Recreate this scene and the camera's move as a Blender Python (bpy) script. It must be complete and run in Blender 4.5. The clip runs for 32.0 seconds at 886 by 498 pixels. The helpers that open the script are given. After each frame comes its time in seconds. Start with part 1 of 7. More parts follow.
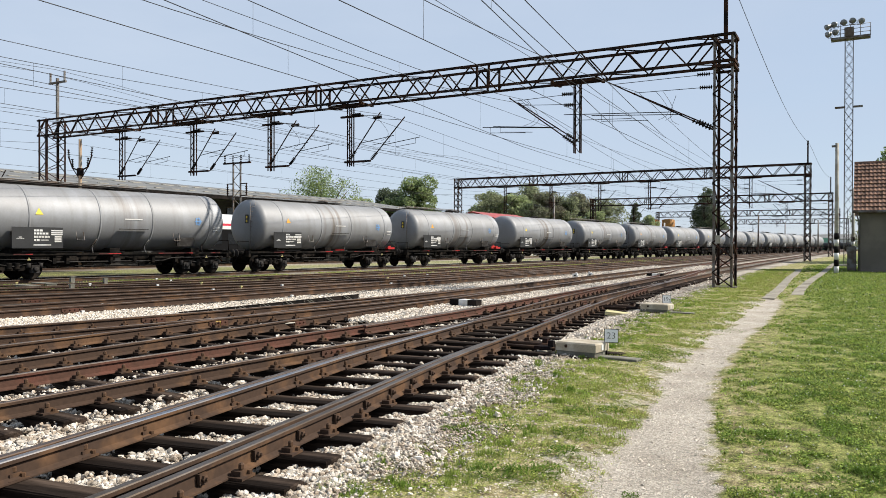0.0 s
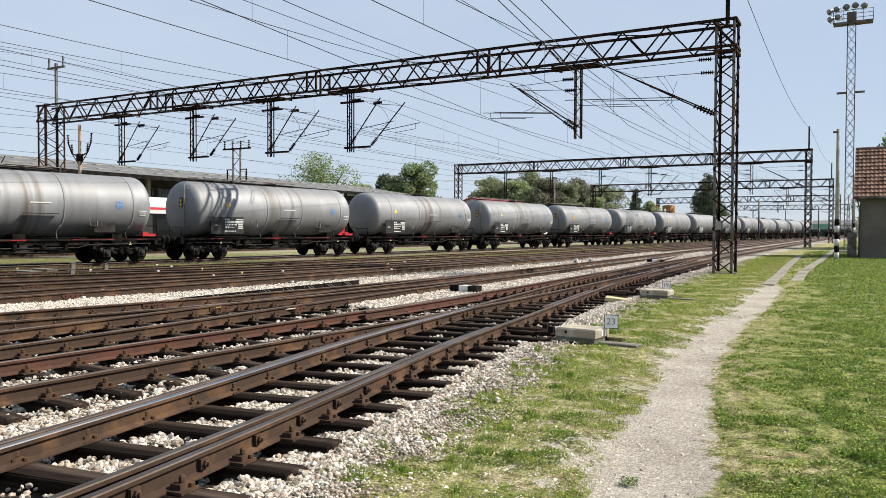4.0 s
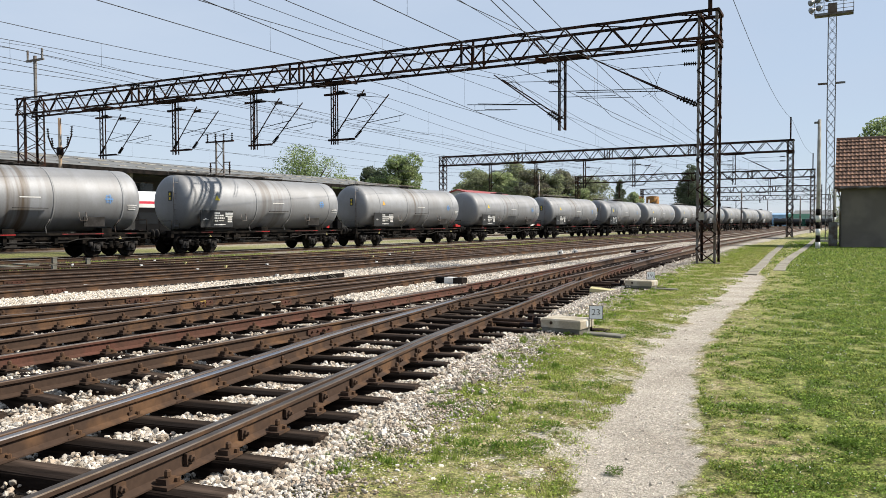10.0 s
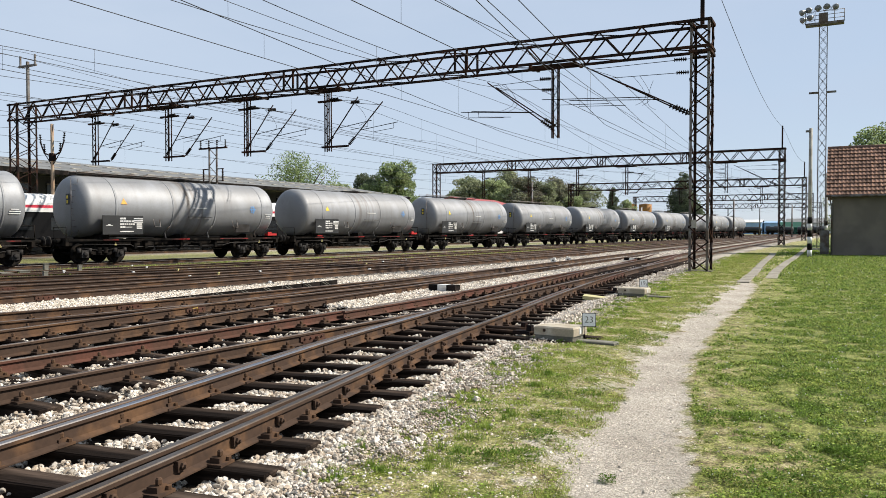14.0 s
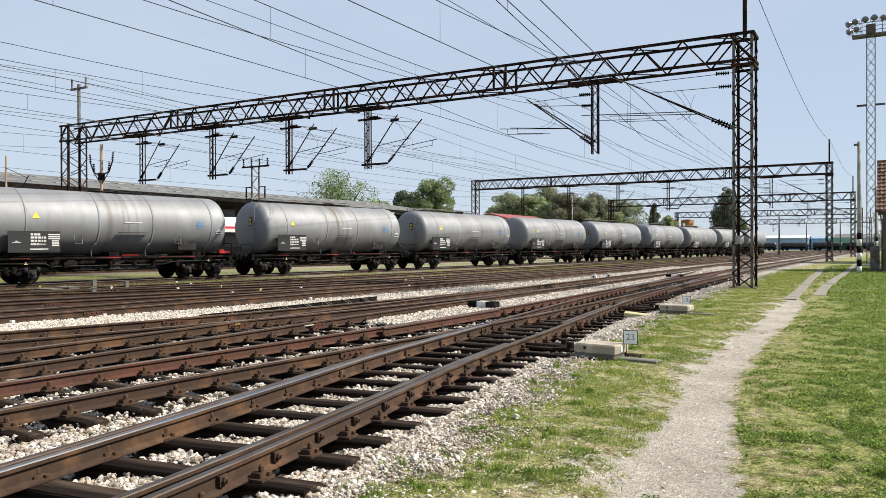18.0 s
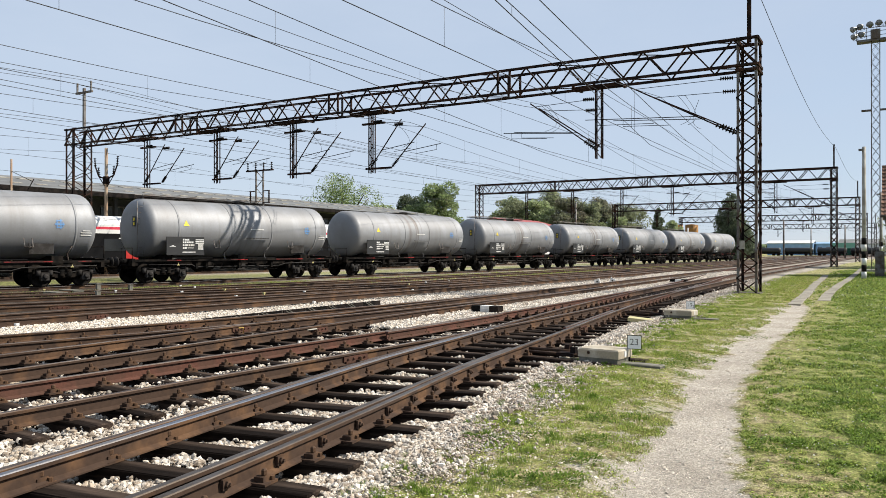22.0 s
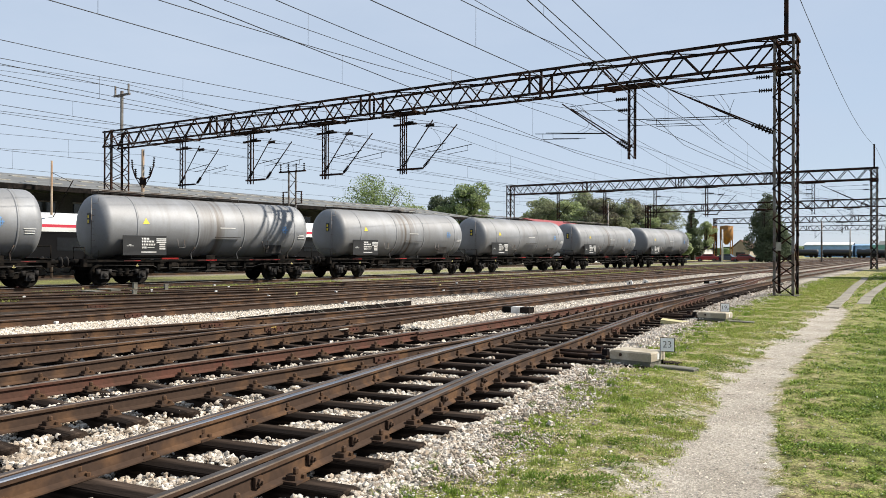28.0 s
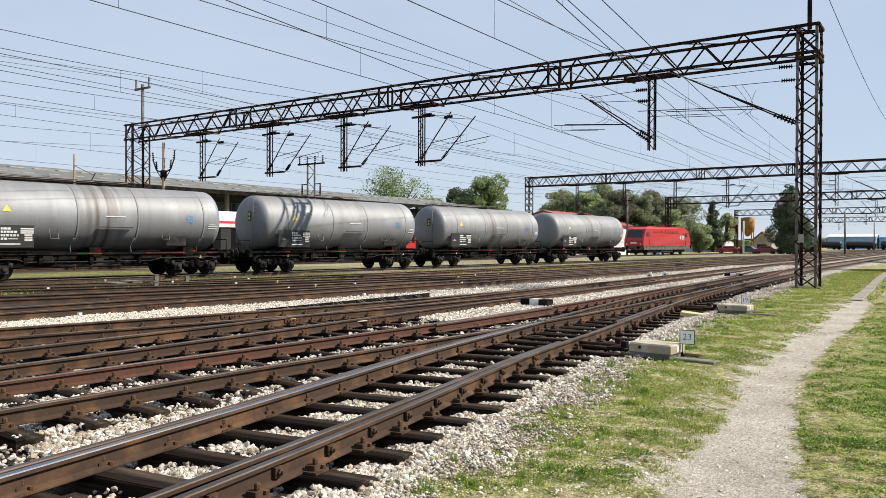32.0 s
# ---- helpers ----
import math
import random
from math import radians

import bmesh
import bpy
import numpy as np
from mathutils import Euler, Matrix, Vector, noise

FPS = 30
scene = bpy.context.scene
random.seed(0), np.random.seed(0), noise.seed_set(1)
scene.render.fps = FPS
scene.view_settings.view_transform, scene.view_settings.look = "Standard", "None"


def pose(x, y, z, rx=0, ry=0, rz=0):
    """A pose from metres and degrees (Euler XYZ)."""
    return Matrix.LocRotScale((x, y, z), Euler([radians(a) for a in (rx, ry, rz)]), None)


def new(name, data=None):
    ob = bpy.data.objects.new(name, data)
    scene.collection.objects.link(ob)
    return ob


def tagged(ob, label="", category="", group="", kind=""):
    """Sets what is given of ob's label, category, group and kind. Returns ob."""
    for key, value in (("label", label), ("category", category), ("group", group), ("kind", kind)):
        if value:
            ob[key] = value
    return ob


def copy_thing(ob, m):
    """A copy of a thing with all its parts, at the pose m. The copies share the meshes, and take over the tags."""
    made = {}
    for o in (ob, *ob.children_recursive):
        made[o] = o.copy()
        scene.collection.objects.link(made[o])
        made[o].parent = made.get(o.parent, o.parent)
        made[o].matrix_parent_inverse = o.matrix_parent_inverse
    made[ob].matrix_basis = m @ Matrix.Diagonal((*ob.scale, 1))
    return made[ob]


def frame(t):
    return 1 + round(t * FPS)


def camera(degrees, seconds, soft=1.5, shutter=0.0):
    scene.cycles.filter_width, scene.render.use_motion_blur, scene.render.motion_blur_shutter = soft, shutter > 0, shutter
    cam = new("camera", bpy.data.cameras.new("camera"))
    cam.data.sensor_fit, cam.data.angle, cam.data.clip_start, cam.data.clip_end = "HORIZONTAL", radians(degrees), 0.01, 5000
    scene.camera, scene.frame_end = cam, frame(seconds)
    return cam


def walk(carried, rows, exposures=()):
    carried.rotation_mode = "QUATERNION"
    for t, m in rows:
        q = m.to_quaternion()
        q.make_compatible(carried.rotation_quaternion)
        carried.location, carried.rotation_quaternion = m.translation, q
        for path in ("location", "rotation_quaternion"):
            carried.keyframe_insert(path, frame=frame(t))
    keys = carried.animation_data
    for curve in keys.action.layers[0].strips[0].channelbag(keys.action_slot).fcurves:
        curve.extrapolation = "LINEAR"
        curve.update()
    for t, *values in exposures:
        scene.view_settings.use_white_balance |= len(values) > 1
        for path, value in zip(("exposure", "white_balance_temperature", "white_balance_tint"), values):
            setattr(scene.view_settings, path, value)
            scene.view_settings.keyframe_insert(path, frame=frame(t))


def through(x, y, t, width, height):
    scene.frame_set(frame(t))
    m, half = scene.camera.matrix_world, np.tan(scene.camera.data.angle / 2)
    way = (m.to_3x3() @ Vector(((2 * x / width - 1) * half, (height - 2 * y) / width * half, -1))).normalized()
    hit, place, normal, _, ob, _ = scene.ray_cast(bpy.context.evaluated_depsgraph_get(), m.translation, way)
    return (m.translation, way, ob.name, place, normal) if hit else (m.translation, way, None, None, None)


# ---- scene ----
EYE = (0.0, 0.0, 1.75)
cam = camera(60.85, 32.0, soft=0.6)
PATH = [
    (0.0, pose(*EYE, 89.662, -0.177, 29.151)),
    (0.5, pose(*EYE, 89.607, -0.209, 29.169)),
    (1.0, pose(*EYE, 89.498, -0.249, 29.221)),
    (1.5, pose(*EYE, 89.334, -0.267, 29.234)),
    (2.0, pose(*EYE, 89.139, -0.307, 29.230)),
    (2.5, pose(*EYE, 88.900, -0.304, 29.223)),
    (3.0, pose(*EYE, 88.708, -0.263, 29.217)),
    (3.5, pose(*EYE, 88.572, -0.216, 29.193)),
    (5.5, pose(*EYE, 88.881, -0.170, 29.071)),
    (6.0, pose(*EYE, 89.007, -0.245, 28.964)),
    (6.5, pose(*EYE, 89.063, -0.297, 28.869)),
    (7.0, pose(*EYE, 89.024, -0.288, 28.807)),
    (7.5, pose(*EYE, 88.899, -0.213, 28.763)),
    (8.0, pose(*EYE, 88.652, -0.142, 28.728)),
    (8.5, pose(*EYE, 88.365, -0.085, 28.627)),
    (9.0, pose(*EYE, 88.141, 0.016, 28.492)),
    (9.5, pose(*EYE, 87.994, 0.068, 28.293)),
    (10.0, pose(*EYE, 88.000, 0.163, 28.030)),
    (10.5, pose(*EYE, 88.116, 0.247, 27.765)),
    (11.0, pose(*EYE, 88.281, 0.261, 27.546)),
    (11.5, pose(*EYE, 88.417, 0.247, 27.383)),
    (12.0, pose(*EYE, 88.490, 0.147, 27.259)),
    (12.5, pose(*EYE, 88.500, 0.089, 27.190)),
    (13.0, pose(*EYE, 88.498, 0.060, 27.198)),
    (13.5, pose(*EYE, 88.515, 0.076, 27.311)),
    (14.0, pose(*EYE, 88.547, 0.023, 27.526)),
    (14.5, pose(*EYE, 88.589, -0.102, 27.856)),
    (16.5, pose(*EYE, 89.253, -0.311, 29.604)),
    (17.0, pose(*EYE, 89.471, -0.190, 29.999)),
    (17.5, pose(*EYE, 89.651, -0.014, 30.285)),
    (18.0, pose(*EYE, 89.809, 0.136, 30.493)),
    (18.5, pose(*EYE, 89.932, 0.192, 30.666)),
    (19.0, pose(*EYE, 90.037, 0.230, 30.886)),
    (19.5, pose(*EYE, 90.115, 0.156, 31.088)),
    (20.0, pose(*EYE, 90.141, 0.070, 31.223)),
    (20.5, pose(*EYE, 90.119, -0.004, 31.227)),
    (21.0, pose(*EYE, 90.085, -0.057, 31.122)),
    (21.5, pose(*EYE, 90.095, -0.017, 30.934)),
    (22.0, pose(*EYE, 90.133, -0.004, 30.772)),
    (22.5, pose(*EYE, 90.214, 0.030, 30.686)),
    (23.0, pose(*EYE, 90.338, 0.053, 30.669)),
    (23.5, pose(*EYE, 90.461, 0.046, 30.722)),
    (24.0, pose(*EYE, 90.536, 0.011, 30.834)),
    (24.5, pose(*EYE, 90.566, -0.055, 30.987)),
    (25.0, pose(*EYE, 90.541, -0.135, 31.197)),
    (25.5, pose(*EYE, 90.503, -0.220, 31.397)),
    (27.5, pose(*EYE, 90.267, -0.211, 32.804)),
    (28.0, pose(*EYE, 90.188, -0.180, 33.118)),
    (28.5, pose(*EYE, 90.135, -0.185, 33.357)),
    (29.0, pose(*EYE, 90.113, -0.188, 33.500)),
    (29.5, pose(*EYE, 90.081, -0.230, 33.583)),
    (30.0, pose(*EYE, 90.006, -0.324, 33.691)),
    (30.5, pose(*EYE, 89.858, -0.395, 33.845)),
    (31.0, pose(*EYE, 89.711, -0.429, 34.069)),
    (31.5, pose(*EYE, 89.612, -0.316, 34.332)),
    (32.0, pose(*EYE, 89.580, -0.157, 34.512)),
]
walk(cam, PATH)

# world and sun
TO_SUN = Vector((0.89, 0.62, 1.0)).normalized()
world = bpy.data.worlds.new("world")
scene.world = world
world.use_nodes = True
wn = world.node_tree.nodes
sky = wn.new("ShaderNodeTexSky")
sky.sky_type = "NISHITA"
sky.sun_disc = False
sky.sun_elevation = math.asin(TO_SUN.z)
sky.sun_rotation = math.atan2(TO_SUN.x, TO_SUN.y)
sky.air_density, sky.dust_density, sky.ozone_density = 1.0, 0.15, 1.0
# thin high cloud over the blue
wt = world.node_tree
coord, stretch, veil = wn.new("ShaderNodeTexCoord"), wn.new("ShaderNodeMapping"), wn.new("ShaderNodeTexNoise")
stretch.inputs["Scale"].default_value = (1.2, 1.2, 4.0)
stretch.inputs["Rotation"].default_value = (0.1, 0.25, 0.6)
veil.inputs["Scale"].default_value, veil.inputs["Detail"].default_value, veil.inputs["Roughness"].default_value = 1.6, 6.0, 0.6
share, over = wn.new("ShaderNodeMapRange"), wn.new("ShaderNodeMix")
share.inputs["From Min"].default_value, share.inputs["From Max"].default_value = 0.3, 0.7
share.inputs["To Min"].default_value, share.inputs["To Max"].default_value = 0.72, 0.92
over.data_type = "RGBA"
# the veil is whiter in the west and bluer in the east
side, tint = wn.new("ShaderNodeSeparateXYZ"), wn.new("ShaderNodeMix")
tint.data_type = "RGBA"
tint.inputs["A"].default_value, tint.inputs["B"].default_value = (4.7, 5.45, 6.6, 1), (4.15, 4.95, 6.2, 1)
span = wn.new("ShaderNodeMapRange")
span.inputs["From Min"].default_value, span.inputs["From Max"].default_value = -0.75, 0.1
wt.links.new(coord.outputs["Generated"], side.inputs[0])
wt.links.new(side.outputs["X"], span.inputs["Value"])
wt.links.new(span.outputs[0], tint.inputs["Factor"])
wt.links.new(tint.outputs["Result"], over.inputs["B"])
wt.links.new(coord.outputs["Generated"], stretch.inputs["Vector"])
wt.links.new(stretch.outputs[0], veil.inputs["Vector"])
wt.links.new(veil.outputs["Fac"], share.inputs["Value"])
wt.links.new(share.outputs[0], over.inputs["Factor"])
wt.links.new(sky.outputs[0], over.inputs["A"])
wt.links.new(over.outputs["Result"], wn["Background"].inputs[0])
wn["Background"].inputs[1].default_value = 0.0824
sun = new("sun", bpy.data.lights.new("sun", "SUN"))
sun.data.energy, sun.data.angle, sun.data.color = 5.0, radians(0.9), (1.0, 0.93, 0.82)
sun.matrix_world = TO_SUN.to_track_quat("Z", "Y").to_matrix().to_4x4()
scene.view_settings.exposure = 0.65


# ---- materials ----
ALBEDO_SCALE = 0.8  # scales every base colour down to offset the raised exposure


def material(name, base, rough=0.7, metal=0.0, spread=0.25, scale=4.0, second=None, amount=0.4, fine=40.0, bump=0.2, depth=0.01,
             shift=0.0, island=False, coat=0.0, stretch=None):
    """Base colour with grain at two scales, an optional second colour in blotches, relief, and a shift from piece to piece."""
    m = bpy.data.materials.new(name)
    m.use_nodes = True
    nt = m.node_tree
    n, k = nt.nodes, nt.links
    p = n["Principled BSDF"]
    base = [c * ALBEDO_SCALE for c in base]
    second = [c * ALBEDO_SCALE for c in second] if second else None
    p.inputs["Roughness"].default_value, p.inputs["Metallic"].default_value = rough, metal
    p.inputs["Coat Weight"].default_value = coat
    p.inputs["Specular IOR Level"].default_value = 0.5 if rough < 0.6 else (0.2 if max(base) > 0.06 else 0.03)
    tc = n.new("ShaderNodeTexCoord")
    big, small = n.new("ShaderNodeTexNoise"), n.new("ShaderNodeTexNoise")
    where = tc.outputs["Object"]
    if stretch:
        mp = n.new("ShaderNodeMapping")
        mp.inputs["Scale"].default_value = stretch
        k.new(where, mp.inputs["Vector"])
        where = mp.outputs[0]
    for t, s, d in ((big, scale, 4.0), (small, fine, 3.0)):
        t.inputs["Scale"].default_value, t.inputs["Detail"].default_value = s, d
        k.new(where, t.inputs["Vector"])
    mix = n.new("ShaderNodeMix")
    mix.data_type = "RGBA"
    other = second or [c * (1 - spread) for c in base]
    mix.inputs["A"].default_value, mix.inputs["B"].default_value = (*base, 1), (*other, 1)
    ramp = n.new("ShaderNodeMapRange")
    ramp.inputs["From Min"].default_value, ramp.inputs["From Max"].default_value = 0.62 - amount / 2, 0.78 - amount / 2
    k.new(big.outputs["Fac"], ramp.inputs["Value"])
    k.new(ramp.outputs[0], mix.inputs["Factor"])
    grain = n.new("ShaderNodeMapRange")
    grain.inputs["From Min"].default_value, grain.inputs["From Max"].default_value = 0.25, 0.75
    grain.inputs["To Min"].default_value, grain.inputs["To Max"].default_value = 1 - spread, 1 + spread
    k.new(small.outputs["Fac"], grain.inputs["Value"])
    last = grain.outputs[0]
    if shift:
        rnd = n.new("ShaderNodeNewGeometry" if island else "ShaderNodeObjectInfo")
        sh = n.new("ShaderNodeMapRange")
        sh.inputs["To Min"].default_value, sh.inputs["To Max"].default_value = 1 - shift, 1 + shift
        k.new(rnd.outputs["Random Per Island" if island else "Random"], sh.inputs["Value"])
        mul = n.new("ShaderNodeMath")
        mul.operation = "MULTIPLY"
        k.new(last, mul.inputs[0])
        k.new(sh.outputs[0], mul.inputs[1])
        last = mul.outputs[0]
    vm = n.new("ShaderNodeVectorMath")
    vm.operation = "SCALE"
    k.new(mix.outputs["Result"], vm.inputs[0])
    k.new(last, vm.inputs["Scale"])
    k.new(vm.outputs[0], p.inputs["Base Color"])
    if bump:
        b = n.new("ShaderNodeBump")
        b.inputs["Strength"].default_value, b.inputs["Distance"].default_value = bump, depth
        k.new(small.outputs["Fac"], b.inputs["Height"])
        k.new(b.outputs[0], p.inputs["Normal"])
    return m


def leafy(name, base, second, through=0.45, scale=0.9, shift=0.4):
    """Leaves and blades: diffuse outside, light shining through, a shift from leaf to leaf."""
    m = material(name, base, 0.6, 0.0, 0.2, scale, second, 0.45, 3, 0, 0, shift, True)
    n, k = m.node_tree.nodes, m.node_tree.links
    p = n["Principled BSDF"]
    t, a = n.new("ShaderNodeBsdfTranslucent"), n.new("ShaderNodeMixShader")
    a.inputs[0].default_value = through
    k.new(p.inputs["Base Color"].links[0].from_socket, t.inputs["Color"])
    k.new(p.outputs[0], a.inputs[1])
    k.new(t.outputs[0], a.inputs[2])
    k.new(a.outputs[0], n["Material Output"].inputs[0])
    return m


SOILED = material("soiled_concrete", (0.16, 0.145, 0.12), 0.9, 0.0, 0.2, 3.0, (0.09, 0.08, 0.06), 0.5, 30, 0.25, 0.005)
RUST = material("rust_steel", (0.122, 0.066, 0.034), 0.8, 0.0, 0.18, 2.2, (0.055, 0.033, 0.022), 0.55, 22, 0.12)
RUST_RED = material("red_rust", (0.11, 0.046, 0.031), 0.8, 0.0, 0.2, 2.2, (0.08, 0.04, 0.027), 0.45, 22, 0.12)
DARK_RUST = material("dark_rusted_steel", (0.06, 0.031, 0.021), 0.8, 0.0, 0.25, 2.0, (0.025, 0.017, 0.014), 0.5, 25, 0.15)
RAIL_TOP = material("worn_rail_head", (0.2, 0.22, 0.26), 0.4, 0.85, 0.12, 1.2, (0.3, 0.27, 0.25), 0.4, 30, 0.02)
RAIL_DULL = material("dull_rail_head", (0.125, 0.095, 0.075), 0.5, 0.6, 0.15, 1.2, (0.085, 0.055, 0.038), 0.45, 30, 0.03)
RAIL_WORN = material("worn_brown_rail_head", (0.125, 0.105, 0.09), 0.48, 0.7, 0.15, 1.2, (0.09, 0.065, 0.045), 0.4, 30, 0.03)
PORTAL = material("weathered_portal_steel", (0.017, 0.0138, 0.0138), 0.8, 0.0, 0.3, 1.5, (0.052, 0.027, 0.019), 0.38, 30)
MAST_GREY = material("grey_galvanised_steel", (0.2, 0.195, 0.19), 0.6, 0.5, 0.25, 2.0, (0.13, 0.1, 0.08), 0.4, 30)
SLEEPER = material("tarred_sleeper", (0.07, 0.051, 0.04), 0.85, 0.0, 0.5, 5.0, (0.015, 0.011, 0.009), 0.5, 45, 0.6, 0.012, 0.4, False, 0.0, (0.07, 1.0, 1.0))
STONE = material("ballast_stone", (0.63, 0.575, 0.5), 0.85, 0.0, 0.2, 9.0, (0.35, 0.285, 0.22), 0.4, 60, 0.3, 0.005, 0.45, True)
CLEAN_STONE = material("clean_ballast_stone", (0.72, 0.655, 0.57), 0.85, 0.0, 0.15, 9.0, (0.46, 0.39, 0.31), 0.36, 60, 0.3, 0.005, 0.35, True)
BLACK = material("black_steel", (0.01, 0.0095, 0.009), 0.7, 0.0, 0.3, 3.0, (0.025, 0.02, 0.018), 0.4, 30)
PANEL = material("black_panel", (0.02, 0.02, 0.021), 0.5, 0.0, 0.15, 3.0, None, 0.4, 30, 0.05)
WHITE = material("white_paint", (0.75, 0.75, 0.73), 0.5, 0.0, 0.06, 2.0, (0.6, 0.58, 0.54), 0.3, 25, 0.05)
RED = material("red_paint", (0.52, 0.025, 0.025), 0.35, 0.0, 0.08, 1.5, (0.42, 0.03, 0.025), 0.35, 20, 0.03)
YELLOW = material("yellow_sign_paint", (0.8, 0.62, 0.03), 0.5, 0.0, 0.1, 2.0, None, 0.3, 20, 0.03)
FADED_YELLOW = material("faded_yellow_paint", (0.62, 0.55, 0.24), 0.6, 0.0, 0.12, 3.0, (0.4, 0.34, 0.16), 0.4, 20, 0.03)
ORANGE = material("orange_sign_paint", (0.75, 0.36, 0.03), 0.5, 0.0, 0.1, 2.0, None, 0.3, 20, 0.03)
BLUE = material("blue_emblem_paint", (0.14, 0.32, 0.62), 0.5, 0.0, 0.1, 2.0, None, 0.3, 20, 0.03)
CONCRETE = material("pale_concrete", (0.42, 0.4, 0.35), 0.85, 0.0, 0.15, 2.0, (0.3, 0.27, 0.22), 0.4, 30, 0.25, 0.005)
SIGN_WHITE = material("clean_white_enamel", (1.0, 1.0, 1.0), 0.35, 0.0, 0.03, 3.0, None, 0.3, 20, 0)
GLASS_DARK = material("dark_glass", (0.02, 0.022, 0.025), 0.12, 0.0, 0.1, 2.0, None, 0.3, 10, 0)


# ---- mesh builder ----
class Mesh:
    """Collects vertices and faces for one mesh."""

    def __init__(self):
        self.v, self.f, self.m, self.s = [], [], [], []

    def add(self, verts, faces, slot=0, smooth=False):
        o = len(self.v)
        self.v.extend(verts)
        self.f.extend([tuple(i + o for i in q) for q in faces])
        self.m.extend([slot] * len(faces))
        self.s.extend([smooth] * len(faces))
        return self

    def box(self, c, size, slot=0, turn=None):
        x, y, z = (s / 2 for s in size)
        pts = [Vector((a * x, b * y, d * z)) for d in (-1, 1) for b in (-1, 1) for a in (-1, 1)]
        if turn:
            pts = [turn @ q for q in pts]
        c = Vector(c)
        return self.add([tuple(q + c) for q in pts], [(0, 2, 3, 1), (4, 5, 7, 6), (0, 1, 5, 4), (2, 6, 7, 3), (0, 4, 6, 2), (1, 3, 7, 5)], slot)

    def beam(self, p, q, w, h=None, slot=0):
        """A square bar from p to q."""
        p, q = Vector(p), Vector(q)
        d = q - p
        rot = d.to_track_quat("Y", "Z").to_matrix()
        return self.box((p + q) / 2, (w, d.length, h or w), slot, rot)

    def angle(self, p, q, w, t, a, b, slot=0):
        """An L-section bar from p to q with its legs along a and b."""
        p, q, a, b = Vector(p), Vector(q), Vector(a), Vector(b)
        o = [Vector(), a * w, a * w + b * t, a * t + b * t, a * t + b * w, b * w]
        v = [tuple(p + x) for x in o] + [tuple(q + x) for x in o]
        n = 6
        return self.add(v, [(i, (i + 1) % n, (i + 1) % n + n, i + n) for i in range(n)] + [tuple(range(n))[::-1], tuple(range(n, 2 * n))], slot)

    def tube(self, pts, r, n=6, slot=0, close=True, smooth=True):
        """A round bar through pts; r is one radius or one for each point."""
        pts = [Vector(p) for p in pts]
        rr = r if isinstance(r, (list, tuple)) else [r] * len(pts)
        v, f = [], []
        for i, p in enumerate(pts):
            d = (pts[min(i + 1, len(pts) - 1)] - pts[max(i - 1, 0)]).normalized()
            side = d.cross(Vector((0, 0, 1)) if abs(d.z) < 0.95 else Vector((1, 0, 0))).normalized()
            up = side.cross(d)
            v += [tuple(p + (side * math.cos(a) + up * math.sin(a)) * rr[i]) for a in (2 * math.pi * j / n for j in range(n))]
        for i in range(len(pts) - 1):
            f += [(i * n + j, i * n + (j + 1) % n, (i + 1) * n + (j + 1) % n, (i + 1) * n + j) for j in range(n)]
        self.add(v, f, slot, smooth)
        if close:
            o = len(self.v) - len(v)
            self.f += [tuple(o + j for j in range(n))[::-1], tuple(o + (len(pts) - 1) * n + j for j in range(n))]
            self.m += [slot, slot]
            self.s += [False, False]
        return self

    def lathe(self, profile, n=32, axis="Y", slot=0, centre=(0, 0, 0), smooth=True):
        """Turns (radius, place) pairs about an axis."""
        v, f = [], []
        cx, cy, cz = centre
        for r, y in profile:
            for j in range(n):
                a = 2 * math.pi * j / n
                c, s = r * math.cos(a), r * math.sin(a)
                v.append({"Y": (cx + c, cy + y, cz + s), "Z": (cx + c, cy + s, cz + y), "X": (cx + y, cy + c, cz + s)}[axis])
        for i in range(len(profile) - 1):
            f += [(i * n + j, (i + 1) * n + j, (i + 1) * n + (j + 1) % n, i * n + (j + 1) % n) for j in range(n)]
        f += [tuple(range(n)), tuple((len(profile) - 1) * n + j for j in range(n))[::-1]]
        return self.add(v, f, slot, smooth)

    def data(self, name, *mats):
        me = bpy.data.meshes.new(name)
        me.from_pydata(self.v, [], self.f)
        for m in mats:
            me.materials.append(m)
        me.polygons.foreach_set("material_index", self.m)
        me.polygons.foreach_set("use_smooth", self.s)
        me.update()
        return me


def part(name, mesh, mats, parent, label="", at=None):
    """One mesh object under a thing or a part."""
    mats = mats if isinstance(mats, (list, tuple)) else [mats]
    ob = new(name, mesh if isinstance(mesh, bpy.types.Mesh) else mesh.data(name, *mats))
    ob.parent = parent
    if at is not None:
        ob.matrix_basis = at
    return tagged(ob, label)


def thing(name, label, category, at=None, group="", kind=""):
    ob = new(name)
    if at is not None:
        ob.matrix_basis = at
    return tagged(ob, label, category, group, kind)


def solid(name, mesh, mats, label, category="", kind="", group="", at=None):
    mats = mats if isinstance(mats, (list, tuple)) else [mats]
    ob = new(name, mesh.data(name, *mats))
    if at is not None:
        ob.matrix_basis = at
    return tagged(ob, label, category, group, kind)


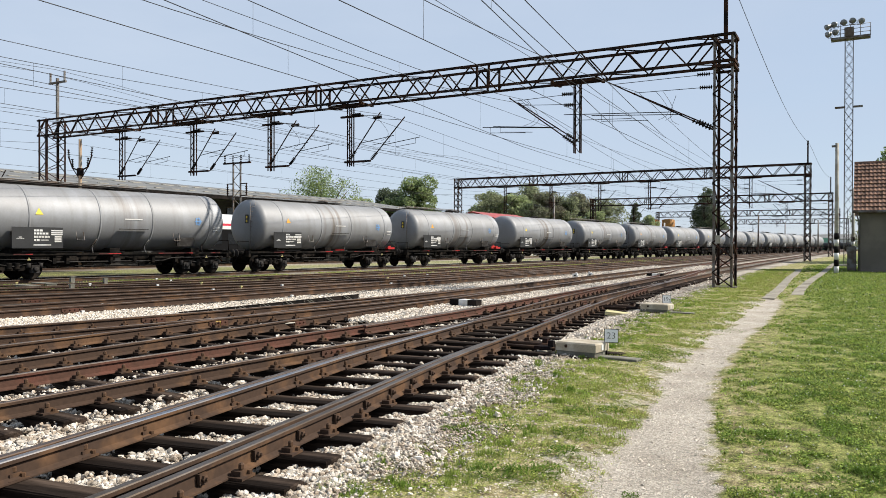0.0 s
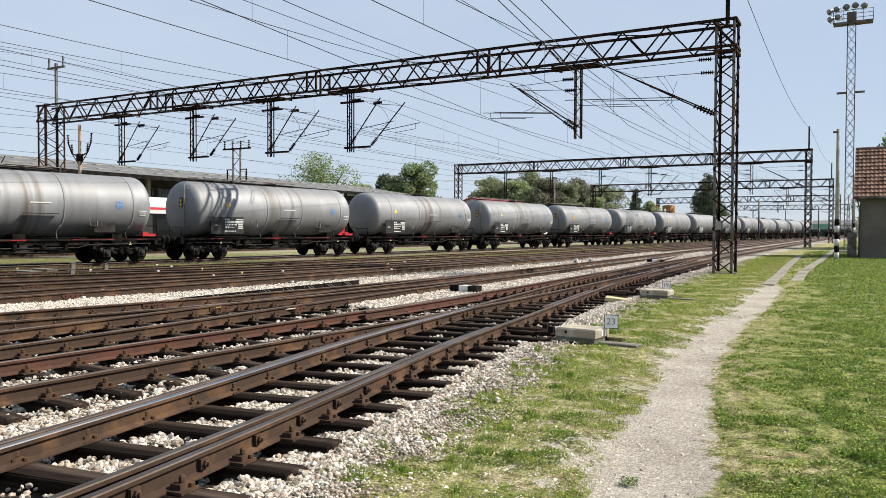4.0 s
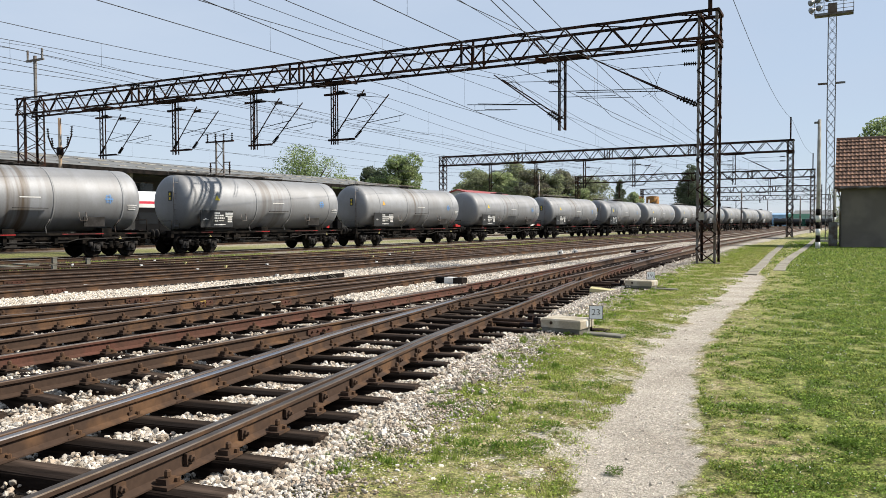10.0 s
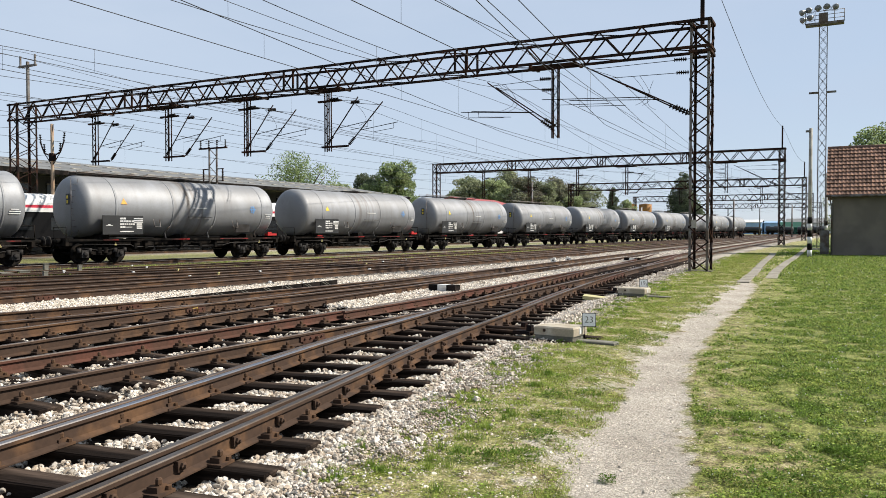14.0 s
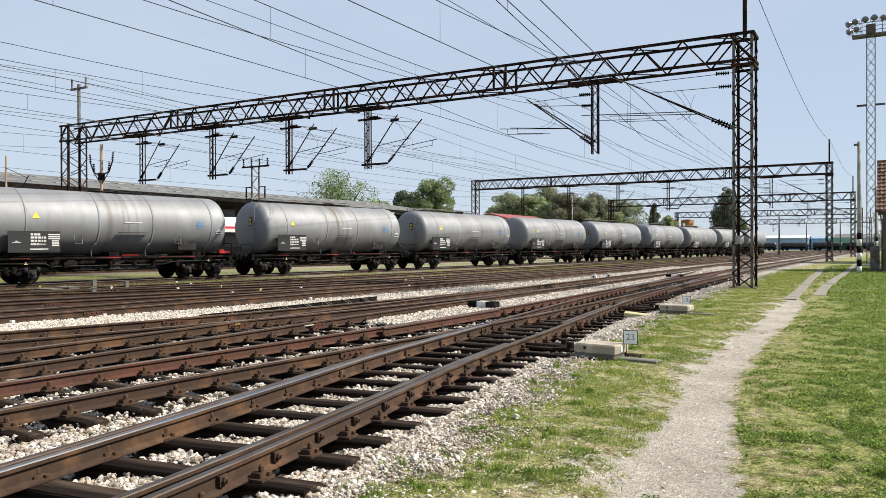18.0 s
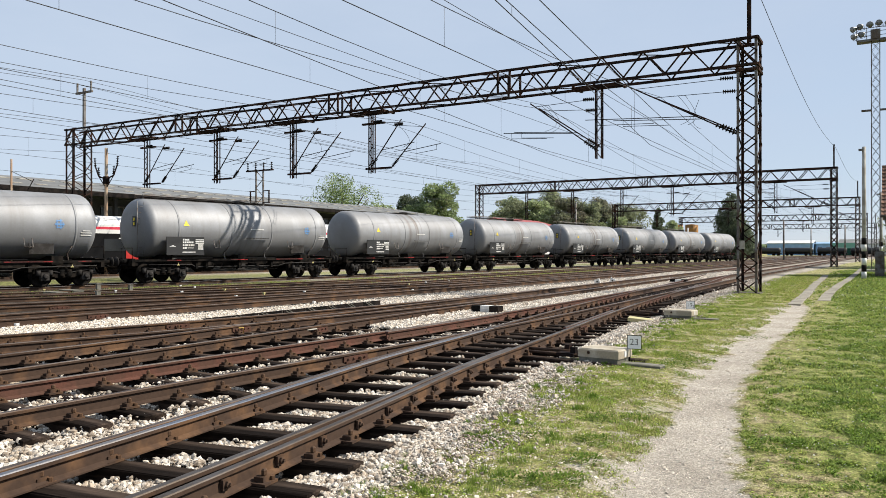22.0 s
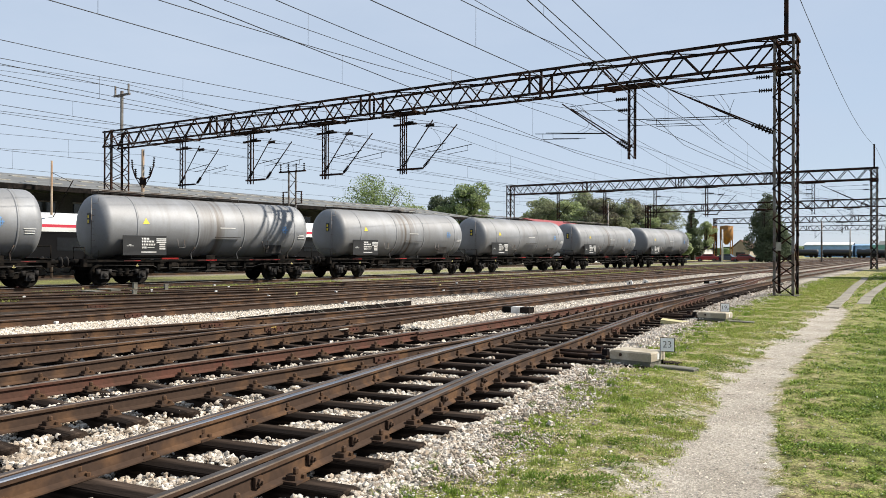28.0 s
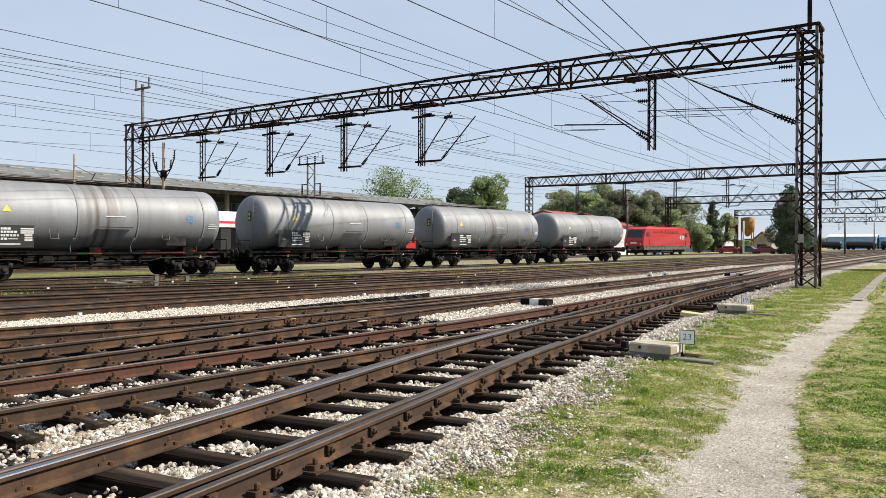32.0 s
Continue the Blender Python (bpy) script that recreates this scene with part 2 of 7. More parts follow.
def curve(points):
    """A smooth line X(Y) through a few (Y, X) pairs."""
    ys, xs = [p[0] for p in points], [p[1] for p in points]
    ms = np.gradient(xs, ys)

    def at(y):
        y = min(max(y, ys[0]), ys[-1])
        i = max(0, min(len(ys) - 2, int(np.searchsorted(ys, y)) - 1))
        h = ys[i + 1] - ys[i]
        u = (y - ys[i]) / h
        return float((2 * u**3 - 3 * u**2 + 1) * xs[i] + (u**3 - 2 * u**2 + u) * h * ms[i] + (3 * u**2 - 2 * u**3) * xs[i + 1] + (u**3 - u**2) * h * ms[i + 1])

    return at


# ---- plan of the yard ----
RAIL_Z = 0.18
TRAIN_TURN = 5.8
ALONG = Vector((math.sin(radians(TRAIN_TURN)), math.cos(radians(TRAIN_TURN)), 0))
ACROSS = Vector((-ALONG.y, ALONG.x, 0))
SIDE = 32.7
TRAIN_OFF = SIDE + 1.47
SLEEPER_TOP = 0.008


def on_line(off, s, z=0.0):
    p = ACROSS * off + ALONG * s
    return Vector((p.x, p.y, z))


# centre lines (Y, X) of the tracks
TRACKS = {
    "track_a": [(-6, -3.6), (0, -4.35), (3.5, -4.82), (6, -5.22), (9, -5.75), (13, -6.22), (19, -6.95), (27, -7.72), (36, -8.15), (46, -8.35), (70, -8.35)],
    "track_b": [(-6, -8.2), (5, -8.15), (12, -7.8), (30, -8.1), (46, -8.35), (90, -8.3), (200, -7.5), (420, 6)],
    "track_c": [(-6, -10.6), (8, -10.9), (14, -11.25), (30, -11.45), (60, -11.75), (110, -11.9), (200, -11.5), (420, 2)],
    "track_d": [(0, -15.2), (6, -13.9), (12, -12.7), (18, -12.0), (26, -11.6), (36, -11.5)],
    "track_e": [(-4, -19.0), (12, -18.05), (25, -17.2), (60, -15.8), (110, -15.3), (200, -15.0), (420, -2)],
    "track_f": [(2, -25.4), (13, -21.7), (21, -19.7), (30, -18.2), (42, -17.0), (60, -15.9)],
    "track_g": [(4, -29.5), (16, -25.2), (23, -22.4), (40, -19.9), (70, -18.9), (120, -18.7), (200, -18.0), (420, -6)],
    "track_h": [(4, -31.5), (20, -26.5), (40, -24.0), (80, -22.3), (200, -21.5), (420, -10)],
    "track_k": [(22, -7.3), (30, -7.95), (40, -8.75), (52, -9.9), (64, -11.1), (76, -11.8), (90, -11.9)],
}
ALONG_TRAIN = [(y, on_line(TRAIN_OFF, (y - ACROSS.y * TRAIN_OFF) / ALONG.y).x) for y in (-10, 60, 130, 200, 420)]
TRACKS["track_train"] = ALONG_TRAIN
TRACKS["track_stabling"] = [(y, x - 14.4) for y, x in ALONG_TRAIN]
LINES = {k: curve(v) for k, v in TRACKS.items()}
SPAN = {k: (v[0][0], v[-1][0]) for k, v in TRACKS.items()}
# edge of the ballast towards the grass, and the trodden path's two edges
BALLAST_EDGE = curve([(-8, -2.2), (3.5, -3.35), (6, -3.72), (8.2, -4.1), (10.5, -4.45), (15, -4.9), (22, -5.5), (32, -6.0), (60, -6.3), (130, -5.2), (420, 8)])
PATH_LEFT = curve([(-8, -1.4), (4.7, -1.72), (5.7, -1.82), (7.3, -2.03), (10, -2.33), (14.4, -2.65), (17.6, -2.72), (21, -2.76), (24, -2.82), (27, -2.95), (32.6, -3.15), (45, -3.72), (55, -4.05), (64, -4.5), (110, -4.2), (300, 0)])
PATH_RIGHT = curve([(-8, -0.5), (4.7, -0.85), (6.1, -1.0), (7.6, -1.3), (10.3, -1.65), (14.9, -1.93), (18.7, -1.97), (23.2, -2.1), (25.6, -2.2), (27.4, -2.47), (32.8, -2.8), (45.5, -3.2), (55.5, -3.5), (64, -4.0), (110, -3.7), (300, 0.5)])
SECOND_LEFT = curve([(26, -2.2), (29.6, -2.24), (33, -2.38), (42, -2.5), (53, -2.48), (84, -2.72), (110, -2.7)])
TABLE = np.arange(-20, 421, 0.5)
T_EDGE, T_PL, T_PR = (np.array([c(float(y)) for y in TABLE]) for c in (BALLAST_EDGE, PATH_LEFT, PATH_RIGHT))
T_SL = np.array([SECOND_LEFT(float(y)) for y in TABLE])
T_LINE = {k: np.array([c(float(y)) for y in TABLE]) for k, c in LINES.items()}


def smooth(a, b, x):
    u = np.clip((x - a) / (b - a), 0, 1)
    return u * u * (3 - 2 * u)


def wobble(x, y, f, seed=0):
    """Cheap smooth noise between -1 and 1 on arrays."""
    s = 0
    for i, (a, b, c) in enumerate(((1.0, 0.7, 0.3), (-0.6, 1.3, 1.9), (1.9, -1.1, 4.1), (2.7, 2.3, 0.9), (-3.9, 3.1, 2.2))):
        s = s + np.sin(f * (a * x + b * y) + c * (seed + 1.7)) / (1 + 0.5 * i)
    return s / 3.0


LATTICE = np.random.default_rng(99).uniform(0, 1, (256, 256))


def blotch(x, y, size, seed=0):
    """Smooth random blotches of a given size, from 0 to 1."""
    u, v = x / size + 31.7 * seed, y / size + 17.3 * seed
    i, j = np.floor(u).astype(int), np.floor(v).astype(int)
    a, b = u - i, v - j
    a, b = a * a * (3 - 2 * a), b * b * (3 - 2 * b)
    at = lambda p, q: LATTICE[p % 256, q % 256]
    return (at(i, j) * (1 - a) + at(i + 1, j) * a) * (1 - b) + (at(i, j + 1) * (1 - a) + at(i + 1, j + 1) * a) * b


def clumps(x, y):
    """Where the lawn grows thick and dark (1) or thin and yellow (0)."""
    pr = np.interp(y, TABLE, T_PR)
    n = 0.2 * blotch(x, y, 1.6, 1) + 0.35 * blotch(x, y, 0.34, 2) + 0.45 * blotch(x, y, 0.13, 3)
    return smooth(0.36, 0.66, n + 0.17 * smooth(0.1, 1.8, x - pr) - 0.07)


def zones(x, y):
    """Shares of path gravel, ballast and lush grass at places of the ground."""
    e, pl, pr, sl = (np.interp(y, TABLE, t) for t in (T_EDGE, T_PL, T_PR, T_SL))
    n1, n2 = 2 * blotch(x, y, 0.55, 11) - 1, 2 * blotch(x, y, 0.2, 12) - 1
    path = smooth(-0.2, 0.16, x - pl - 0.05 + 0.2 * n1 + 0.16 * n2) * (1 - smooth(-0.14, 0.1, x - pr + 0.12 * n1 + 0.08 * n2))
    worn = smooth(-0.7, 0.0, x - pl + 0.3 * n1 + 0.45 * n2) * (1 - smooth(-0.1, 0.3, x - pr)) * 0.5
    path = np.maximum(path, worn) * (1 - smooth(26.5, 29.5, y))
    ball = 1 - smooth(-0.25, 0.55, x - e + 0.3 * n1 + 0.15 * n2)
    yard = on_yard(x, y)
    ball = np.maximum(ball * yard, 0.0)
    lush = smooth(-0.1, 1.3, x - pr + 0.35 * n1 + 0.3 * n2)
    t = np.interp(y, TABLE, T_LINE["track_train"])
    lush = np.maximum(lush, np.maximum(0.6 * np.exp(-(((x - t + 7.5) / 4.8) ** 6)), 0.4 * np.exp(-(((x - t - 5.2) / 1.6) ** 2)) * (n1 + 0.3 > 0)))
    ball = ball * (1 - np.where(x < t + 6, lush, 0))
    return path, ball, lush


def far_ballast(x, y):
    """Share of clean pale ballast between the tracks further down the yard."""
    gap = np.full(len(x), 9.0)
    for nm, t in T_LINE.items():
        lo, hi = SPAN[nm]
        gap = np.where((y > lo) & (y < hi), np.minimum(gap, np.abs(x - np.interp(y, TABLE, t))), gap)
    patch = smooth(0.3, 0.6, 0.6 * blotch(x, y, 5.0, 51) + 0.4 * blotch(x, y, 1.4, 52))
    return smooth(24, 40, y) * (0.35 + 0.65 * smooth(0.9, 1.5, gap)) * (0.35 + 0.65 * patch)


def on_yard(x, y):
    """1 on the track field, 0 on the grass beyond it."""
    t = np.interp(y, TABLE, T_LINE["track_train"])
    return np.where(x < t - 20, 0.0, 1.0)


def height(x, y):
    e = np.interp(y, TABLE, T_EDGE)
    # the far tracks lie buried almost to their rail heads
    bed = -0.12 + 0.018 * wobble(x, y, 5.0, 1) + 0.165 * np.maximum(smooth(15.5, 20.5, -x), 0.9 * smooth(38, 60, y))
    grass = 0.012 * wobble(x, y, 1.7, 3) + 0.006 * wobble(x, y, 6.0, 4)
    pl, pr = (np.interp(y, TABLE, t) for t in (T_PL, T_PR))
    dip = -0.035 * smooth(-0.3, 0.2, x - pl) * (1 - smooth(-0.2, 0.3, x - pr))
    u = smooth(-0.35, 0.45, x - e)
    far = 1 - smooth(120, 300, np.hypot(x, y))
    return (bed * (1 - u) + (grass + dip) * u) * far + (-0.06) * (1 - far)


def fast_mesh(name, verts, faces, mats, slots=None, flat=True):
    """A mesh from arrays: verts (n, 3), faces (m, k)."""
    me = bpy.data.meshes.new(name)
    n, (m, k) = len(verts), faces.shape
    me.vertices.add(n)
    me.vertices.foreach_set("co", np.ascontiguousarray(verts, dtype=np.float32).ravel())
    me.loops.add(m * k)
    me.loops.foreach_set("vertex_index", np.ascontiguousarray(faces, dtype=np.int32).ravel())
    me.polygons.add(m)
    me.polygons.foreach_set("loop_start", np.arange(0, m * k, k, dtype=np.int32))
    for a in mats:
        me.materials.append(a)
    if slots is not None:
        me.polygons.foreach_set("material_index", np.asarray(slots, dtype=np.int32))
    me.polygons.foreach_set("use_smooth", np.full(m, not flat))
    me.update(calc_edges=True)
    return me


def ground_material():
    m = bpy.data.materials.new("ground_cover")
    m.use_nodes = True
    nt = m.node_tree
    n, k = nt.nodes, nt.links
    p = n["Principled BSDF"]
    p.inputs["Roughness"].default_value = 0.95
    p.inputs["Specular IOR Level"].default_value = 0.2
    tc = n.new("ShaderNodeTexCoord")

    def tex(scale, detail=4.0, rough=0.6):
        t = n.new("ShaderNodeTexNoise")
        t.inputs["Scale"].default_value, t.inputs["Detail"].default_value, t.inputs["Roughness"].default_value = scale, detail, rough
        k.new(tc.outputs["Object"], t.inputs["Vector"])
        return t.outputs["Fac"]

    def ramp(v, *stops):
        r = n.new("ShaderNodeValToRGB")
        els = r.color_ramp.elements
        while len(els) < len(stops):
            els.new(0.5)
        for el, (at, c) in zip(els, stops):
            el.position, el.color = at, (*c, 1)
        k.new(v, r.inputs[0])
        return r.outputs[0]

    def mix(f, a, b):
        x = n.new("ShaderNodeMix")
        x.data_type = "RGBA"
        k.new(f, x.inputs["Factor"])
        k.new(a, x.inputs["A"])
        k.new(b, x.inputs["B"])
        return x.outputs["Result"]

    fine, mid, big = tex(55, 6, 0.75), tex(7, 6, 0.7), tex(0.9, 5)
    low = tex(3.2, 6, 0.75)
    zone = n.new("ShaderNodeAttribute")
    zone.attribute_name = "zone"
    sparse = mix(ramp(low, (0.42, (0, 0, 0)), (0.56, (1, 1, 1))), ramp(mid, (0.34, (0.14, 0.105, 0.055)), (0.48, (0.36, 0.3, 0.155)), (0.66, (0.58, 0.51, 0.32))), ramp(mid, (0.36, (0.08, 0.1, 0.025)), (0.52, (0.25, 0.27, 0.07)), (0.66, (0.47, 0.43, 0.17))))
    lush = mix(zone.outputs["Alpha"], ramp(mid, (0.34, (0.1, 0.115, 0.028)), (0.5, (0.27, 0.29, 0.08)), (0.66, (0.46, 0.43, 0.18))), ramp(mid, (0.36, (0.03, 0.05, 0.01)), (0.52, (0.11, 0.16, 0.028)), (0.68, (0.24, 0.28, 0.06))))
    blade = n.new("ShaderNodeVectorMath")
    blade.operation = "SCALE"
    k.new(lush, blade.inputs[0])
    k.new(ramp(fine, (0.36, (0.45, 0.45, 0.45)), (0.62, (1.35, 1.35, 1.35))), blade.inputs["Scale"])
    lush = blade.outputs[0]
    speck = n.new("ShaderNodeVectorMath")
    speck.operation = "SCALE"
    k.new(sparse, speck.inputs[0])
    k.new(ramp(fine, (0.36, (0.55, 0.55, 0.55)), (0.62, (1.3, 1.3, 1.3))), speck.inputs["Scale"])
    sparse = speck.outputs[0]
    path = mix(ramp(big, (0.4, (0, 0, 0)), (0.62, (1, 1, 1))), ramp(fine, (0.3, (0.31, 0.27, 0.22)), (0.5, (0.53, 0.475, 0.4)), (0.7, (0.74, 0.68, 0.59))), ramp(fine, (0.32, (0.31, 0.27, 0.22)), (0.68, (0.5, 0.445, 0.37))))
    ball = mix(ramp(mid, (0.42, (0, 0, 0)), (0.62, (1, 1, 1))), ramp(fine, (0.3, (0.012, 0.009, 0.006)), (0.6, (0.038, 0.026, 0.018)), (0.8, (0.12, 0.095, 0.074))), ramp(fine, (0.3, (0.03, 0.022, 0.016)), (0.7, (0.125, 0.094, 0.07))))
    sp = n.new("ShaderNodeSeparateColor")
    k.new(zone.outputs["Color"], sp.inputs[0])

    def ragged(v):
        """Breaks the soft edge of a zone with the fine pattern."""
        a = n.new("ShaderNodeMath")
        a.operation = "ADD"
        k.new(v, a.inputs[0])
        b = n.new("ShaderNodeMapRange")
        b.inputs["From Min"].default_value, b.inputs["From Max"].default_value = 0.3, 0.7
        b.inputs["To Min"].default_value, b.inputs["To Max"].default_value = -0.35, 0.35
        k.new(mid, b.inputs["Value"])
        k.new(b.outputs[0], a.inputs[1])
        c = n.new("ShaderNodeMapRange")
        c.inputs["From Min"].default_value, c.inputs["From Max"].default_value = 0.35, 0.65
        k.new(a.outputs[0], c.inputs["Value"])
        return c.outputs[0]

    # single pebbles and bits of straw
    cell = n.new("ShaderNodeTexVoronoi")
    cell.inputs["Scale"].default_value = 75.0
    k.new(tc.outputs["Object"], cell.inputs["Vector"])
    one = n.new("ShaderNodeSeparateColor")
    k.new(cell.outputs["Color"], one.inputs[0])
    out = []
    for c, lo, hi in ((path, 0.62, 1.3), (sparse, 0.5, 1.45), (lush, 0.45, 1.5)):
        sc, rg = n.new("ShaderNodeVectorMath"), n.new("ShaderNodeMapRange")
        sc.operation = "SCALE"
        rg.inputs["To Min"].default_value, rg.inputs["To Max"].default_value = lo, hi
        k.new(one.outputs["Red"], rg.inputs["Value"])
        k.new(c, sc.inputs[0])
        k.new(rg.outputs[0], sc.inputs["Scale"])
        out.append(sc.outputs[0])
    path, sparse, lush = out
    clean = n.new("ShaderNodeAttribute")
    clean.attribute_name = "pale"
    ball = mix(clean.outputs["Fac"], ball, ramp(fine, (0.3, (0.17, 0.145, 0.115)), (0.5, (0.4, 0.36, 0.3)), (0.7, (0.62, 0.57, 0.49))))
    col = mix(ragged(sp.outputs["Blue"]), sparse, lush)
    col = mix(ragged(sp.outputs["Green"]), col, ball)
    col = mix(ragged(sp.outputs["Red"]), col, path)
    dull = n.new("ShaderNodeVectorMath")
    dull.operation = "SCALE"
    dull.inputs["Scale"].default_value = ALBEDO_SCALE
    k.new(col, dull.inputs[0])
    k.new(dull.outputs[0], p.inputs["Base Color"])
    b = n.new("ShaderNodeBump")
    b.inputs["Strength"].default_value, b.inputs["Distance"].default_value = 0.8, 0.03
    k.new(fine, b.inputs["Height"])
    k.new(b.outputs[0], p.inputs["Normal"])
    return m


GROUND_COVER = ground_material()
xs = np.unique(np.concatenate([np.linspace(-2500, -120, 8), np.linspace(-120, -20, 34), np.linspace(-20, -9, 44), np.linspace(-9, 6, 150), np.linspace(6, 40, 30), np.linspace(40, 2500, 8)]))
ys = np.unique(np.concatenate([np.linspace(-2500, -30, 6), np.linspace(-30, 0, 10), np.linspace(0, 30, 190), np.linspace(30, 80, 80), np.linspace(80, 200, 60), np.linspace(200, 2500, 14)]))
gx, gy = np.meshgrid(xs, ys)
gv = np.stack([gx.ravel(), gy.ravel(), height(gx.ravel(), gy.ravel())], 1)
gi = (np.arange(len(ys) - 1)[:, None] * len(xs) + np.arange(len(xs) - 1)[None, :]).ravel()
gf = np.stack([gi, gi + 1, gi + len(xs) + 1, gi + len(xs)], 1)
ground_mesh = fast_mesh("ground", gv, gf, [GROUND_COVER], flat=False)
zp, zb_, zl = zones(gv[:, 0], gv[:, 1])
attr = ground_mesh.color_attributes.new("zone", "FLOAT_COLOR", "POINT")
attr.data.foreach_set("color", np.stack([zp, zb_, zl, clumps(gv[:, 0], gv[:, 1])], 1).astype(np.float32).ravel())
pale = ground_mesh.attributes.new("pale", "FLOAT", "POINT")
pale.data.foreach_set("value", far_ballast(gv[:, 0], gv[:, 1]).astype(np.float32))
tagged(new("ground", ground_mesh), "yard ground with ballast, dry and green grass and a trodden gravel path", "ground", kind="structure")


# ---- rails ----
PROFILE = [(-0.065, -0.17), (0.065, -0.17), (0.065, -0.158), (0.014, -0.135), (0.009, -0.05), (0.036, -0.036), (0.036, -0.008), (0.028, 0),
           (-0.028, 0), (-0.036, -0.008), (-0.036, -0.036), (-0.009, -0.05), (-0.014, -0.135), (-0.065, -0.158)]


def across(line, y, o):
    d = Vector((line(y + 0.2) - line(y - 0.2), 0.4, 0)).normalized()
    return Vector((line(y) + d.y * o, y - d.x * o, 0)), d


def rail(name, line, off, y0, y1, parent, top, side, label="", step=0.8):
    m = Mesh()
    n = max(2, int((y1 - y0) / (step if y1 < 120 else 2.5)) + 1)
    k = len(PROFILE)
    for i in range(n):
        y = y0 + (y1 - y0) * i / (n - 1)
        c, d = across(line, y, off(y) if callable(off) else off)
        m.v += [(c.x + d.y * a, c.y - d.x * a, RAIL_Z + h) for a, h in PROFILE]
    for i in range(n - 1):
        for j in range(k):
            m.f.append((i * k + j, i * k + (j + 1) % k, (i + 1) * k + (j + 1) % k, (i + 1) * k + j))
            m.m.append(1 if 6 <= j <= 8 else 0)
    m.f += [tuple(range(k))[::-1], tuple((n - 1) * k + j for j in range(k))]
    m.m += [0, 0]
    m.s = [False] * len(m.f)
    return part(name, m, [side, top], parent, label)


tracks = {}
for nm, line in LINES.items():
    y0, y1 = SPAN[nm]
    tr = tracks[nm] = thing(nm, "rusty steel rails on dark tarred wooden sleepers", "railway track", kind="structure")
    head = {"track_a": RAIL_WORN, "track_train": RAIL_TOP}.get(nm, RAIL_DULL)
    rail("rail", line, 0.755, y0, y1, tr, head, RUST_RED if nm == "track_k" else RUST)
    rail("rail", line, -0.755, y0, y1, tr, RAIL_DULL if nm == "track_a" else head, RUST_RED if nm in ("track_b", "track_k") else RUST)
# switch blades beside the near track's stock rails, and the check rail at the crossing
A = LINES["track_a"]
rail("switch_blade", A, lambda y: 0.755 - 0.08 - 0.13 * max(0, (10.2 - y) / 9) ** 1.3, -4, 11.0, tracks["track_a"], RAIL_WORN, RUST, "brown switch blade")
rail("switch_blade", A, lambda y: -0.755 + 0.085 + 0.05 * max(0, (12.5 - y) / 12) ** 1.5 - 0.02 * max(0, y - 10.5) / 3.7, -4, 14.2, tracks["track_a"], RAIL_TOP, RUST, "shiny worn switch blade")
rail("check_rail", A, 0.755 - 0.12, 14.5, 19.5, tracks["track_a"], RAIL_DULL, RUST_RED)
rail("check_rail", LINES["track_b"], -0.755 + 0.12, 12, 17, tracks["track_b"], RAIL_DULL, RUST_RED)


# ---- sleepers and rail fastenings ----
def sleeper_mesh(w, l, h, seed):
    r = random.Random(seed)
    m = Mesh()
    b = 0.012
    rows = []
    for z, g in ((-h, 0), (-b, 0), (0, b)):
        rows += [(sx * (l / 2 - g) + r.uniform(-0.01, 0.01), sy * (w / 2 - g) + r.uniform(-0.006, 0.006), z + r.uniform(-0.004, 0.004)) for sx, sy in ((-1, -1), (1, -1), (1, 1), (-1, 1))]
    f = [(0, 3, 2, 1), (8, 9, 10, 11)]
    for a in (0, 4):
        f += [(a + i, a + (i + 1) % 4, a + 4 + (i + 1) % 4, a + 4 + i) for i in range(4)]
    return m.add(rows, f)


SLEEPERS = [sleeper_mesh(0.26, 2.6, 0.16, s).data("sleeper", SLEEPER) for s in range(5)]
LONG_SLEEPERS = [sleeper_mesh(0.26, 3.4, 0.16, s + 9).data("sleeper", SLEEPER) for s in range(3)]


def fastening_mesh():
    m = Mesh()
    m.box((0, 0, 0.01), (0.36, 0.17, 0.02))
    for sx in (-1, 1):
        m.box((sx * 0.1, 0, 0.038), (0.085, 0.1, 0.04))
        m.box((sx * 0.115, 0, 0.075), (0.03, 0.03, 0.05))
        m.lathe([(0.024, 0.07), (0.024, 0.1), (0.012, 0.112)], 6, "Z", 0, (sx * 0.115, 0, 0), False)
        m.lathe([(0.02, 0.02), (0.02, 0.05)], 6, "Z", 0, (sx * 0.155, 0.05, 0), False)
    return m


FASTENING = fastening_mesh().data("rail_clip", RUST)
STUD = Mesh().box((0.02, 0, 0), (0.025, 0.085, 0.075)).lathe([(0.028, 0.03), (0.028, 0.052), (0.014, 0.056), (0.014, 0.072)], 6, "X", 0, (0, 0, 0), False).data("web_bolt", RUST)


def lay_sleepers(nm, y0, y1, pitch, meshes, clips_to=0.0):
    line, tr = LINES[nm], tracks[nm]
    r = random.Random(len(nm) + int(y0))
    y = y0
    while y < y1:
        c, d = across(line, y, 0)
        turn = -math.degrees(math.atan2(d.x, d.y)) + r.uniform(-0.8, 0.8)
        part("sleeper", r.choice(meshes), None, tr, at=pose(c.x + r.uniform(-0.05, 0.05), y, SLEEPER_TOP + r.uniform(-0.006, 0.002), 0, 0, turn))
        if y < clips_to:
            for o in (-0.755, 0.755):
                q, d = across(line, y, o)
                part("rail_clip", FASTENING, None, tr, at=pose(q.x, q.y, SLEEPER_TOP, 0, 0, turn))
        y += pitch * r.uniform(0.97, 1.03)


